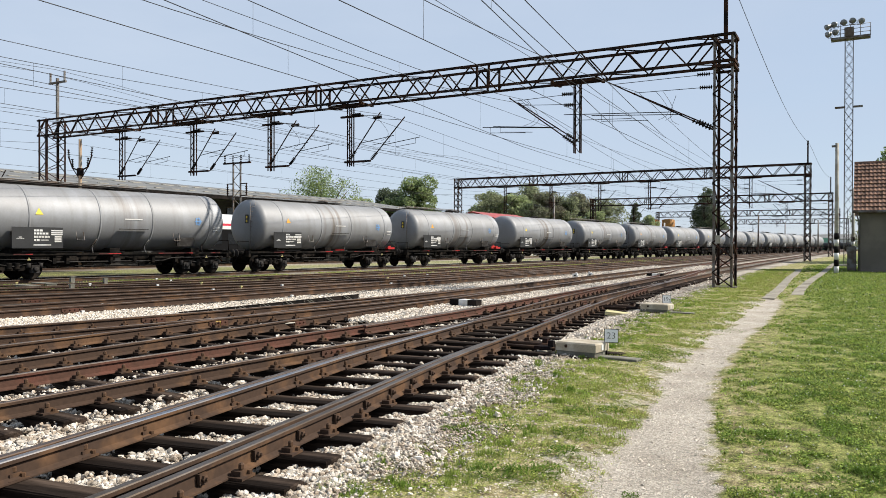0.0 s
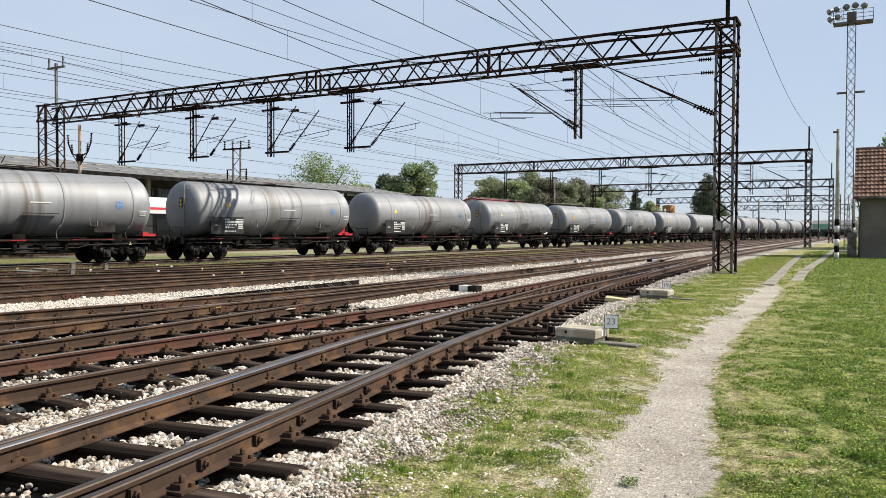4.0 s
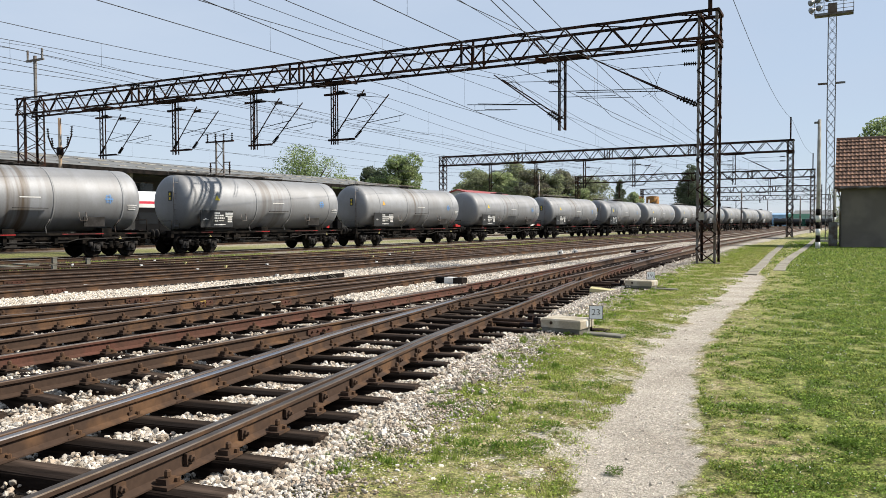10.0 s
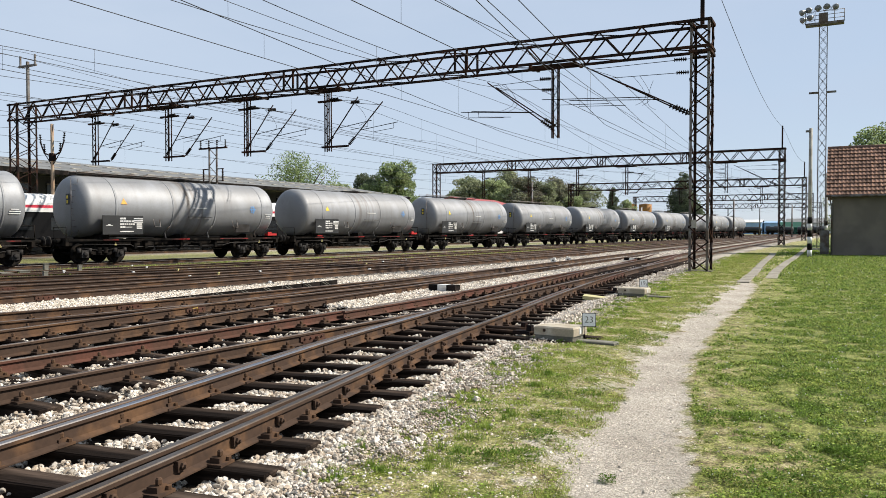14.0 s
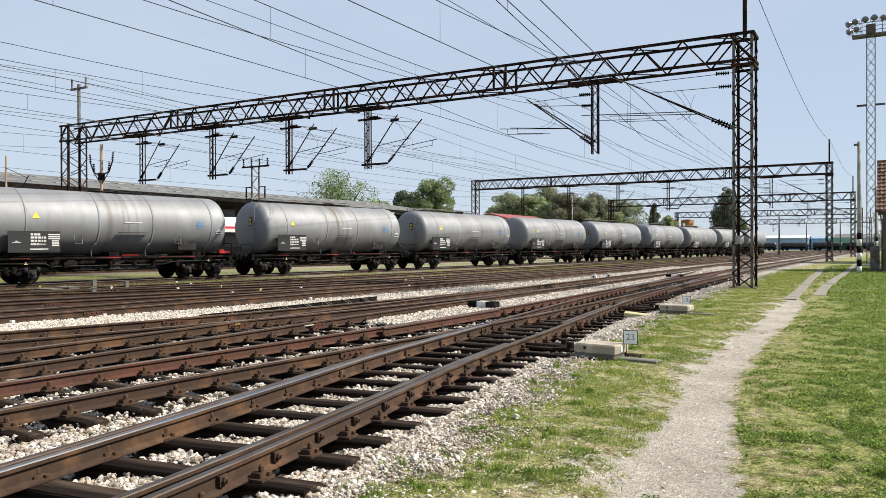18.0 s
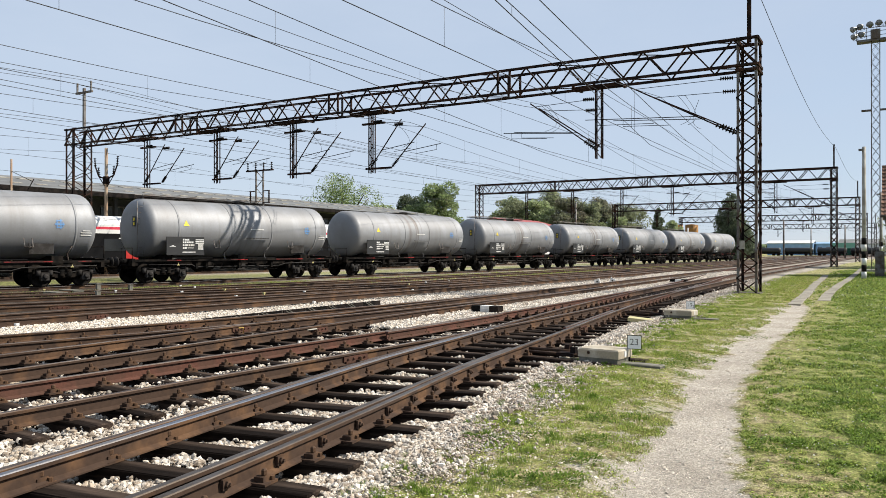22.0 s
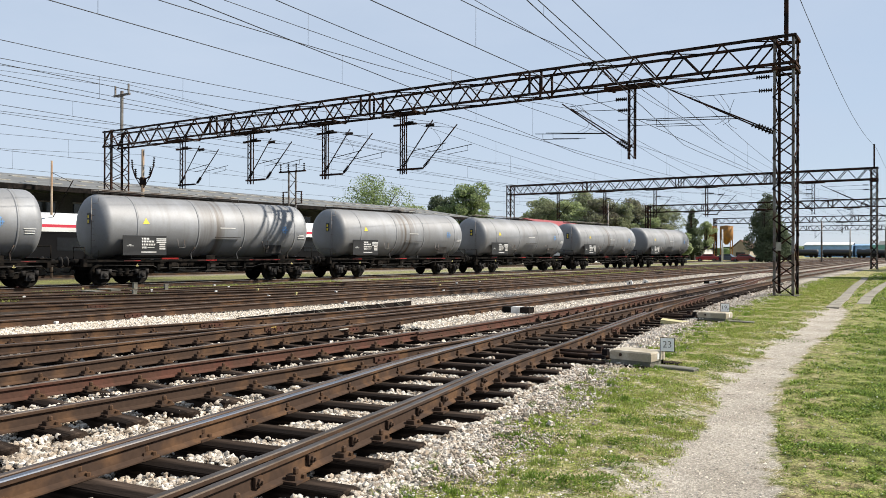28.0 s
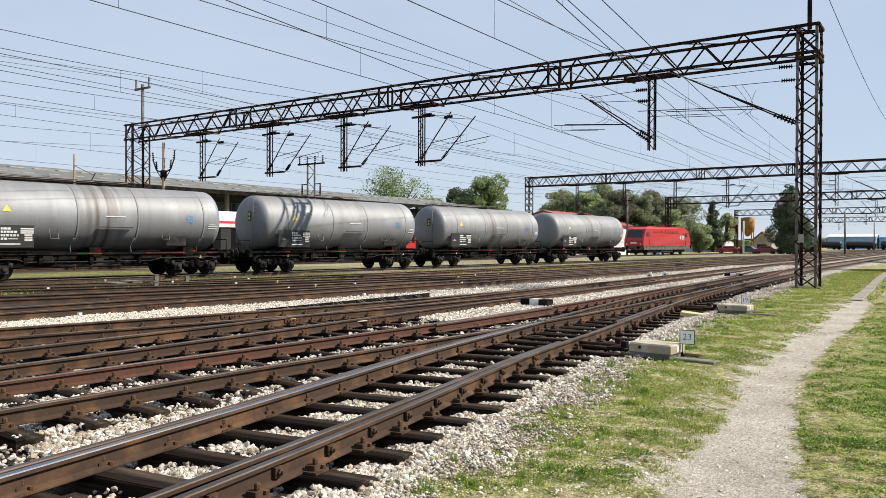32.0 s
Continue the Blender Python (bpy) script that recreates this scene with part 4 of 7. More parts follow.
def weed(x, y, r, n, seed, leaf=1.0):
    """A low rosette of broad leaves."""
    rg = random.Random(seed)
    m = Mesh()
    for i in range(int(n * 2.6)):
        a, d, s = rg.uniform(0, 2 * math.pi), r * math.sqrt(rg.uniform(0, 1)), rg.uniform(0.009, 0.022) * leaf
        t = Matrix.Translation((d * math.cos(a), d * math.sin(a), rg.uniform(0, 0.05))) @ Matrix.Rotation(a + rg.uniform(-1.2, 1.2) - math.pi / 2, 4, "Z") @ Matrix.Rotation(rg.uniform(-0.2, 0.6), 4, "X")
        m.add([tuple(t @ (Vector(q) * s)) for q in LEAF_V], [(0, 1, 2, 3, 4)])
    z = float(height(np.array([x]), np.array([y]))[0])
    th = thing("weed", "low dark green leafy weed beside the path", "weed", Matrix.Translation((x, y, z)), "weeds")
    tagged(part("leaves", m, WEED, th), kind="stuff")


for i, (x, y, r, n) in enumerate(((-1.42, 5.25, 0.06, 110), (-2.35, 6.65, 0.16, 70), (-2.18, 6.0, 0.14, 60), (-2.2, 5.35, 0.24, 130), (-2.45, 5.2, 0.18, 90), (-2.6, 7.6, 0.15, 60), (-2.3, 7.75, 0.15, 60), (-3.0, 6.5, 0.18, 70),
                                  (-2.75, 12.2, 0.4, 170), (-2.9, 11.6, 0.3, 120), (-3.1, 12.8, 0.35, 120), (-2.5, 16.5, 0.4, 90), (-0.4, 5.6, 0.3, 90), (0.2, 6.8, 0.35, 110), (-0.9, 7.1, 0.2, 60), (0.9, 9.0, 0.4, 100), (-0.5, 9.6, 0.35, 90), (-4.0, 15.2, 0.4, 90))):
    weed(x, y, r, n, i, 0.55 if i == 0 else 1.0)
rw = random.Random(77)
for i in range(24):
    y = 5.0 * (34 / 5.0) ** rw.random()
    weed(PATH_RIGHT(y) + rw.uniform(0.15, 0.09 * y + 1.4), y, rw.uniform(0.08, 0.2), rw.randint(40, 80), 100 + i)


# ---- two paved wheel strips that carry the path on towards the house ----
STRIP = material("worn_paving", (0.33, 0.305, 0.26), 0.9, 0.0, 0.15, 1.5, (0.25, 0.225, 0.18), 0.45, 30, 0.3, 0.006, 0.12)
strips = thing("pavement", "two narrow worn concrete strips in the grass", "pavement", kind="structure")
slabs = [sleeper_mesh(1.03, w, 0.1, 40 + i).data("slab", STRIP) for i, w in enumerate((0.36, 0.38, 0.4))]
rs = random.Random(12)
for line, y0, y1 in ((lambda y: PATH_LEFT(y) + 0.19, 27.6, 60), (lambda y: SECOND_LEFT(y) + 0.19, 29.8, 84)):
    y = y0
    while y < y1:
        turn = -math.degrees(math.atan2(line(y + 0.5) - line(y - 0.5), 1.0)) + rs.uniform(-1.5, 1.5)
        z = float(height(np.array([line(y)]), np.array([y]))[0])
        part("slab", rs.choice(slabs), None, strips, at=pose(line(y) + rs.uniform(-0.02, 0.02), y, max(z, -0.01) + 0.02, rs.uniform(-0.15, 0.15), 0, turn))
        y += 1.0


# ---- catenary portals ----
def bar(name, p, q, t, mat, parent):
    """One bar as a part of its own."""
    return part(name, Mesh().beam(p, q, t), mat, parent)


def mast(th, x, y, z1, w, d, legs, n, single):
    """Lattice mast with four angle legs; crossed bracing on the front and back, single on the sides."""
    part("footing", Mesh().box((x, y, -0.05), (w + 0.25, d + 0.25, 0.16)), SOILED, th, "low soiled concrete footing")
    for sx in (-1, 1):
        for sy in (-1, 1):
            m = Mesh().angle((x + sx * w / 2, y + sy * d / 2, 0), (x + sx * w / 2, y + sy * d / 2, z1), 0.13 if x < -20 or not single else 0.105, 0.016, (-sx, 0, 0), (0, -sy, 0))
            part("leg", m, legs if sy < 0 else PORTAL, th)
    m = Mesh()
    for j in range(n):
        za, zc = z1 * j / n, z1 * (j + 1) / n
        for sy in (-1, 1):
            yy = y + sy * d / 2
            up, down = ((x - w / 2, yy, za), (x + w / 2, yy, zc)), ((x + w / 2, yy, za), (x - w / 2, yy, zc))
            if single:
                p, q = up if (j + (sy > 0)) % 2 else down
                bar("brace", p, q, 0.048, PORTAL, th)
            else:
                for p, q in (up, down):
                    m.beam(p, q, 0.06)
        for sx in (-1, 1):
            xx = x + sx * w / 2
            p, q = ((xx, y - d / 2, za), (xx, y + d / 2, zc)) if j % 2 else ((xx, y + d / 2, za), (xx, y - d / 2, zc))
            if single:
                bar("brace", p, q, 0.045, PORTAL, th)
            else:
                m.beam(p, q, 0.055)
    if not single:
        tagged(part("bracing", m, PORTAL, th), kind="stuff")


def insulator(m, p, q, r, n=6):
    """A string of discs along the middle of p to q."""
    p, q = Vector(p), Vector(q)
    pts, rr = [], []
    for i in range(n):
        u = i / n
        for a, b in ((0, 0.35), (0.3, 1.0), (0.45, 1.0), (0.6, 0.35)):
            pts.append(p.lerp(q, u + a / n))
            rr.append(r * b)
    m.tube(pts, rr, 8)


def cantilever(th, x, y, zb, sgn, length, rise, tie_z, arm=True):
    """Sloping strut with its tie, insulators, registration arm and steady arm."""
    a = part("cantilever", Mesh().tube([(x, y, zb), (x + sgn * length, y, zb + rise)], 0.032, 6), PORTAL, th)
    for p, q, r in (((x + sgn * length * 0.03, y, zb + rise * 0.03), (x + sgn * length * 0.2, y, zb + rise * 0.2), 0.095), ((x + sgn * 0.2, y, tie_z), (x + sgn * 0.75, y, tie_z + 0.02), 0.09)):
        m = Mesh()
        insulator(m, p, q, r)
        part("insulator", m, BLACK, a)
    e = (x + sgn * length * 0.93, y, zb + rise * 0.93)
    part("tie_wire", Mesh().tube([(x, y, tie_z), e], 0.014, 5), BLACK, a)
    if arm:
        z = zb + rise * 0.36
        p = (x + sgn * length * 0.36, y, z)
        q = (x + sgn * length * 1.42, y, z + 0.28)
        part("registration_arm", Mesh().tube([p, q], 0.019, 6), BLACK, a)
        s0 = (x + sgn * length * 1.3, y, z + 0.24)
        part("steady_arm", Mesh().tube([s0, (s0[0], y, z - 0.02), (x + sgn * length * 0.75, y, z - 0.14)], 0.014, 5), BLACK, a)


def portal(y, x0, x1, top, depth, label, hangers, near, wide=1.2):
    th = thing("portal", label, "catenary portal", group="catenary portals")
    w, d = 0.8 if near == 0 else 0.68, wide
    single = near == 0
    mast(th, x1 - w / 2, y, top, w, d, MAST_GREY, 17 if single else 13, single)
    if single:
        mast(th, x0 + 0.8, y, top, 0.9, 1.5, PORTAL, 14, True)
    else:
        mast(th, x0 + w / 2, y, top, w, d, PORTAL, 13, False)
    zb, zt = top - depth, top - 0.06
    for z in (zb, zb - 0.2, zt):
        part("collar", Mesh().beam((x1 - w - 0.02, y - d / 2 - 0.03, z), (x1 + 0.02, y - d / 2 - 0.03, z), 0.1).beam((x1 - w - 0.02, y + d / 2 + 0.03, z), (x1 + 0.02, y + d / 2 + 0.03, z), 0.1).beam((x1, y - d / 2, z), (x1, y + d / 2, z), 0.12).beam((x1 - w, y - d / 2, z), (x1 - w, y + d / 2, z), 0.12), DARK_RUST if single and z < zt else PORTAL, th)
    for sy in (-1, 1):
        for z in (zb, zt):
            part("chord", Mesh().beam((x0, y + sy * d / 2, z), (x1, y + sy * d / 2, z), 0.11 if single else 0.14), PORTAL, th)
    n = int((x1 - x0) / 0.93) // 2 * 2
    m = Mesh()
    for sy in (-1, 1):
        for j in range(n):
            za, zc = (zb, zt) if j % 2 == 0 else (zt, zb)
            p, q = (x0 + (x1 - x0) * j / n, y + sy * d / 2, za), (x0 + (x1 - x0) * (j + 1) / n, y + sy * d / 2, zc)
            if single:
                bar("brace", p, q, 0.06, PORTAL, th)
            else:
                m.beam(p, q, 0.075)
    if not single:
        tagged(part("bracing", m, PORTAL, th), kind="stuff")
    for z in (zb, zt):
        for j in range(0, n // 2, 2):
            a, c = (-d / 2, d / 2) if j % 2 == 0 else (d / 2, -d / 2)
            p, q = (x0 + (x1 - x0) * j * 2 / n, y + a, z), (x0 + (x1 - x0) * (j + 1) * 2 / n, y + c, z)
            if single:
                bar("brace", p, q, 0.04, PORTAL, th)
    for u in (0.26, 0.53, 0.755):
        xj = x0 + (x1 - x0) * u
        for dx in (-0.32, 0.32):
            for sy in (-1, 1):
                bar("post", (xj + dx, y + sy * d / 2, zb), (xj + dx, y + sy * d / 2, zt), 0.09, PORTAL, th)
    for hx, sgn, kind in hangers:
        h = part("hanger_beam", Mesh().box((hx, y, zb - 0.14), (2.3, 0.16, 0.14)).box((hx, y - 0.45, zb - 0.14), (2.3, 0.1, 0.14)).box((hx - 1.05, y, zb - 0.1), (0.12, d, 0.1)).box((hx + 1.05, y, zb - 0.1), (0.12, d, 0.1)), DARK_RUST if single else PORTAL, th, "dark rusty hanger beam" if single else "")
        m = Mesh()
        for dx in (-0.14, 0.14):
            for dy in (-0.1, 0.1):
                m.beam((hx + dx, y + dy, zb - 0.1), (hx + dx, y + dy, 6.0), 0.05)
        for j in range(9):
            z0, z1 = 6.0 + (zb - 6.1) * j / 9, 6.0 + (zb - 6.1) * (j + 1) / 9
            m.beam((hx - 0.14, y - 0.1, z0 if j % 2 else z1), (hx + 0.14, y - 0.1, z1 if j % 2 else z0), 0.03)
        part("hanger_post", m, PORTAL, th)
        if kind == 2:
            part("bracket", Mesh().box((hx + sgn * 0.45, y, 6.25), (1.7, 0.14, 0.1)), PORTAL, th)
            part("bracket", Mesh().box((hx + sgn * 0.1, y, 8.72), (1.5, 0.14, 0.1)), PORTAL, th)
            cantilever(th, hx + sgn * 0.15, y - 0.3, 6.3, sgn, 2.0, 2.45, 8.72)
            cantilever(th, hx + sgn * 1.1, y + 0.3, 6.3, sgn, 2.2, 2.2, 8.6)
        elif kind == 1:
            cantilever(th, hx, y - 0.12, 6.35, sgn, 3.4, 2.5, 8.75)
            cantilever(th, hx, y + 0.2, 6.55, sgn, 3.1, 2.1, 8.3)
        else:
            cantilever(th, hx, y, 6.3, sgn, 2.1, 2.3, 8.6, False)
    cantilever(th, x1 - w, y - 0.2, 6.6, -1, 4.7, 2.55, 9.0)
    cantilever(th, x1 - w, y + 0.35, 6.75, -1, 3.9, 2.0, 8.55)
    part("spike", Mesh().box((x1 - w / 2, y, top + 1.2), (0.16, 0.1, 2.6)), PORTAL, th)
    return th


P1, P2, P3 = 33.58, 92.4, 135.0
first_portal = portal(P1, -51.6, -4.72, 10.55, 1.15, "long rusty lattice steel portal spanning the near tracks", ((-43.27, 1, 2), (-36.58, 1, 2), (-30.24, 1, 2), (-24.53, 1, 2), (-11.61, -1, 1)), 0)
part("number_plate", Mesh().box((-5.3, P1 - 0.64, 2.0), (0.2, 0.02, 0.34)), CONCRETE, first_portal, "small white plate on the mast")
part("feeder_post", Mesh().box((-50.2, P1, 12.0), (0.16, 0.16, 3.0)).box((-50.2, P1, 13.2), (1.9, 0.12, 0.14)).box((-51.0, P1, 13.6), (0.1, 0.1, 0.7)).box((-49.4, P1, 13.6), (0.1, 0.1, 0.7)), MAST_GREY, first_portal, "grey feeder post with a crossarm")
portal(P2, -49.5, -5.1, 10.85, 1.25, "rusty lattice steel portal across the tracks beyond the first", ((-42, 1, 0), (-35.5, 1, 0), (-29, 1, 0), (-22.8, 1, 2), (-11.3, -1, 1)), 1)
portal(P3, -44, -4.3, 10.2, 1.25, "rusty lattice steel portal far down the tracks", ((-36, 1, 0), (-24, 1, 0), (-11, -1, 0)), 2)
portal(185, -44, -4.5, 9.8, 1.3, "distant rusty lattice steel portal over the tracks", ((-33, 1, 0), (-17, -1, 0)), 2)
portal(250, -42, -3.8, 9.8, 1.4, "distant rusty lattice steel portal over the tracks", ((-30, 1, 0), (-14, -1, 0)), 2)


# ---- overhead wires ----
SUPPORTS = (-18.0, P1, P2, P3, 185.0, 250.0)


def messenger_z(y, high, low):
    for a, b in zip(SUPPORTS, SUPPORTS[1:]):
        if a <= y <= b:
            u = (y - a) / (b - a)
            return high - (high - low) * 4 * u * (1 - u)
    return high


def overhead(place, low, high, contact, label="thin overhead line with droppers above the track", end=250, drop=2.2):
    """Carrier wire, contact wire and droppers of one track; place holds (Y, X) pairs of its line."""
    th = thing("overhead_line", label, "overhead line", group="overhead lines")
    at = lambda y: float(np.interp(y, [p[0] for p in place], [p[1] for p in place]))
    ys = np.arange(-18, end + 0.1, 3.0)
    part("carrier_wire", Mesh().tube([(at(y), y, messenger_z(y, high, low)) for y in ys], 0.0105, 5), WIRE, th)
    part("contact_wire", Mesh().tube([(at(y), y, contact) for y in ys], 0.0105, 5), WIRE, th)
    for y in np.arange(drop, 92, 7.3):
        if abs(y - P1) > 3:
            part("dropper", Mesh().tube([(at(y), y, messenger_z(y, high, low)), (at(y), y, contact)], 0.005, 4), WIRE, th)


def span_wire(pts, r, label):
    solid("cable", Mesh().tube(pts, r, 5), WIRE, label, "cable", group="cables")


WIRE = material("dark_wire", (0.02, 0.02, 0.022), 0.5, 0.5, 0.1, 3.0, None, 0.3, 20, 0)
overhead([(-18, -8.66), (P1, -8.66), (250, -7.8)], 7.15, 8.5, 6.35, drop=0.0)
overhead([(-18, -13.8), (P1, -13.8), (P2, -12.2), (250, -12)], 7.05, 8.4, 6.4, drop=1.4)
overhead([(-18, -8.7), (P1, -14.2), (P2, -15.4), (250, -14)], 7.1, 8.7, 6.4, drop=5.4)
overhead([(-18, -2.15), (P1, -9.2), (P2, -8.5), (250, -8)], 6.55, 7.6, 6.4, drop=6.2)
overhead([(-18, -21.65), (P1, -21.65), (250, -18)], 7.55, 8.5, 6.9, drop=2.2)
overhead([(-18, -24), (P1, -24), (P2, -22), (250, -19)], 7.6, 8.9, 6.95, drop=0.6)
overhead([(-18, -28.3), (P1, -28.3), (250, -22)], 7.45, 8.6, 7.0)
overhead([(-18, -34.5), (P1, -34.5), (250, -25)], 7.75, 8.7, 7.3)
overhead([(-18, -41), (P1, -41), (250, -30)], 7.6, 8.6, 7.0)
overhead([(-18, -47), (P1, -47), (250, -33)], 7.4, 8.6, 6.7)
for x0, x1, z, y1 in ((-2.2, -7.6, 6.45, P1), (-26.0, -25.0, 7.7, P2), (-34.5, -30.0, 7.75, P2), (-16.0, -14.5, 8.5, P2), (-10.2, -12.0, 9.0, P2)):
    span_wire([(x0 + (x1 - x0) * u, -18 + (y1 + 18) * u, z - 0.25 * math.sin(math.pi * u)) for u in np.linspace(0, 1, 24)], 0.01, "thin dark cable strung above the tracks")
span_wire([(-4.95, -26 + 59.6 * u, 13.0 - 1.0 * math.sin(math.pi * u)) for u in np.linspace(0, 1, 12)] + [(-4.95 - 0.35 * u, P1 + (P2 - P1) * u, 13.0 - 1.1 * math.sin(math.pi * u)) for u in np.linspace(0.08, 1, 12)] + [(-5.3 + 0.8 * u, P2 + (P3 - P2) * u, 13.1 - 0.6 * u - 0.9 * math.sin(math.pi * u)) for u in np.linspace(0.1, 1, 10)], 0.015, "thin earth cable between the mast tops")
for x in (-51.0, -49.4):
    span_wire([(x + 1.5 * u * u, -26 + 180 * u, 13.9 - 1.1 * abs(math.sin(math.pi * (u * 180 / 59.6)))) for u in np.linspace(0, 1, 50)], 0.014, "feeder cable carried on a mast crossarm")

# looped jumper wires by the near cantilevers
for x, y, z, dx in ((-13.9, 33.0, 7.4, 0.5), (-14.4, 33.3, 7.5, 0.7), (-7.6, 33.0, 7.2, 0.4), (-8.0, 33.4, 7.3, 0.5), (-22.6, 33.2, 7.3, 0.6), (-28.6, 33.2, 7.3, 0.6), (-7.2, 33.8, 7.1, -0.3)):
    span_wire([(x + dx * math.sin(u * math.pi), y + 0.5 * u, z + 1.2 * (1 - u) - 0.25 * math.sin(u * math.pi)) for u in np.linspace(0, 1, 12)], 0.009, "thin looped jumper cable at a cantilever")


# ---- tank wagons ----
TR, TZ = 1.47, 2.68


def tank_material():
    """Silver paint with spill streaks round the middle, rain streaks and grime that differ from tank to tank."""
    m = material("silver_tank_paint", (0.325, 0.335, 0.352), 0.6, 0.34, 0.05, 0.5, (0.268, 0.272, 0.28), 0.5, 14, 0.015)
    nt = m.node_tree
    n, k = nt.nodes, nt.links
    p = n["Principled BSDF"]
    old = p.inputs["Base Color"].links[0].from_socket
    tc = n.new("ShaderNodeTexCoord")
    info = n.new("ShaderNodeObjectInfo")
    sep = n.new("ShaderNodeSeparateXYZ")
    k.new(tc.outputs["Object"], sep.inputs[0])

    def calc(op, a, b=None, c=None):
        x = n.new("ShaderNodeMath")
        x.operation = op
        for i, v in enumerate((a, b, c)):
            if v is None:
                continue
            if isinstance(v, (int, float)):
                x.inputs[i].default_value = v
            else:
                k.new(v, x.inputs[i])
        return x.outputs[0]

    comb = n.new("ShaderNodeCombineXYZ")
    k.new(calc("MULTIPLY", sep.outputs["Y"], 3.2), comb.inputs[0])
    k.new(calc("MULTIPLY", sep.outputs["Z"], 0.22), comb.inputs[1])
    k.new(calc("MULTIPLY", info.outputs["Random"], 37.0), comb.inputs[2])
    streak = n.new("ShaderNodeTexNoise")
    streak.inputs["Scale"].default_value, streak.inputs["Detail"].default_value = 1.0, 5.0
    k.new(comb.outputs[0], streak.inputs["Vector"])
    dy = calc("DIVIDE", calc("SUBTRACT", sep.outputs["Y"], 0.3), 1.05)
    near = calc("POWER", 2.718, calc("MULTIPLY", calc("MULTIPLY", dy, dy), -1.0))
    line = n.new("ShaderNodeMapRange")
    line.inputs["From Min"].default_value, line.inputs["From Max"].default_value = 0.45, 0.66
    k.new(streak.outputs["Fac"], line.inputs["Value"])
    amount = calc("MULTIPLY", calc("MULTIPLY", near, line.outputs[0]), calc("MULTIPLY_ADD", info.outputs["Random"], 0.5, 0.5))
    rain = n.new("ShaderNodeMapRange")
    rain.inputs["From Min"].default_value, rain.inputs["From Max"].default_value = 0.52, 0.75
    rain.inputs["To Max"].default_value = 0.2
    k.new(streak.outputs["Fac"], rain.inputs["Value"])
    both = calc("MAXIMUM", amount, rain.outputs[0])
    mx = n.new("ShaderNodeMix")
    mx.data_type = "RGBA"
    mx.inputs["B"].default_value = (0.1, 0.078, 0.058, 1)
    k.new(both, mx.inputs["Factor"])
    k.new(old, mx.inputs["A"])
    k.new(mx.outputs["Result"], p.inputs["Base Color"])
    return m


TANK = tank_material()
FRAME_RED = material("red_frame_stripe", (0.4, 0.025, 0.025), 0.6, 0.0, 0.2, 1.2, (0.07, 0.02, 0.018), 0.5, 20, 0.02)
BOGIE = material("grimy_bogie_steel", (0.009, 0.0085, 0.008), 0.75, 0.0, 0.3, 4.0, (0.022, 0.018, 0.015), 0.4, 30)
BOX_GREY = material("grimy_axle_box", (0.055, 0.052, 0.05), 0.7, 0.1, 0.3, 4.0, (0.035, 0.032, 0.03), 0.45, 30)


def dome(y, sgn, steps=9, bulge=0.52):
    """Domed tank end with a rounded knuckle."""
    out = []
    for i in range(steps + 1):
        a = math.pi / 2 * i / steps
        r = TR * (math.cos(a) ** 0.62) if i < steps else 0.02
        out.append((max(r, 0.02), y + sgn * bulge * math.sin(a)))
    return out


def skin(y, z, h=0.014):
    """A place on the tank's near side at height z, and the slope of the skin there."""
    c = (z - TZ) / TR
    return math.sqrt(max(0, 1 - c * c)) * TR + h


def patch(shape, y, z, size, h=0.014):
    """A flat decal bent round the tank's side."""
    m = Mesh()
    pts = []
    for u, v in shape:
        zz = z + v * size
        pts.append((skin(y, zz, h), y + u * size, zz))
    return m.add(pts, [tuple(range(len(pts)))])


TRIANGLE = [(-0.5, -0.43), (0.5, -0.43), (0, 0.43)]
RING = [(0.5 * math.cos(i * math.pi / 8), 0.5 * math.sin(i * math.pi / 8)) for i in range(16)]


def lettering(r):
    """White bars and little frames on the black panel."""
    m = Mesh()
    for z, w in ((2.12, 0.3), (1.99, 0.62), (1.85, 0.66), (1.71, 0.24)):
        y = -3.95
        while y < -3.95 + w:
            l = r.uniform(0.06, 0.13)
            m.box((1.523, y + l / 2, z), (0.006, l, 0.085))
            y += l + 0.03
    m.box((1.523, -3.5, 1.71), (0.006, 0.35, 0.035)).box((1.523, -3.6, 1.5), (0.006, 0.75, 0.05))
    for z in (2.12, 2.03, 1.95):
        m.box((1.523, -2.97, z), (0.006, 0.5, 0.05))
    for z in (1.86, 1.76, 1.66):
        m.box((1.523, -2.92, z), (0.006, 0.3, 0.07))
    m.box((1.523, -4.52, 1.78), (0.006, 0.34, 0.02)).box((1.523, -4.52, 1.83), (0.006, 0.12, 0.03))
    return m


def ladder(w, x, y, z0, z1, side):
    l = part("ladder", Mesh().tube([(x, y - 0.17, z0), (x, y - 0.17, z1)], 0.018, 5).tube([(x, y + 0.17, z0), (x, y + 0.17, z1)], 0.018, 5), MAST_GREY, w)
    for i in range(int((z1 - z0) / 0.28)):
        part("rung", Mesh().tube([(x, y - 0.17, z0 + 0.15 + i * 0.28), (x, y + 0.17, z0 + 0.15 + i * 0.28)], 0.012, 4), MAST_GREY, l)


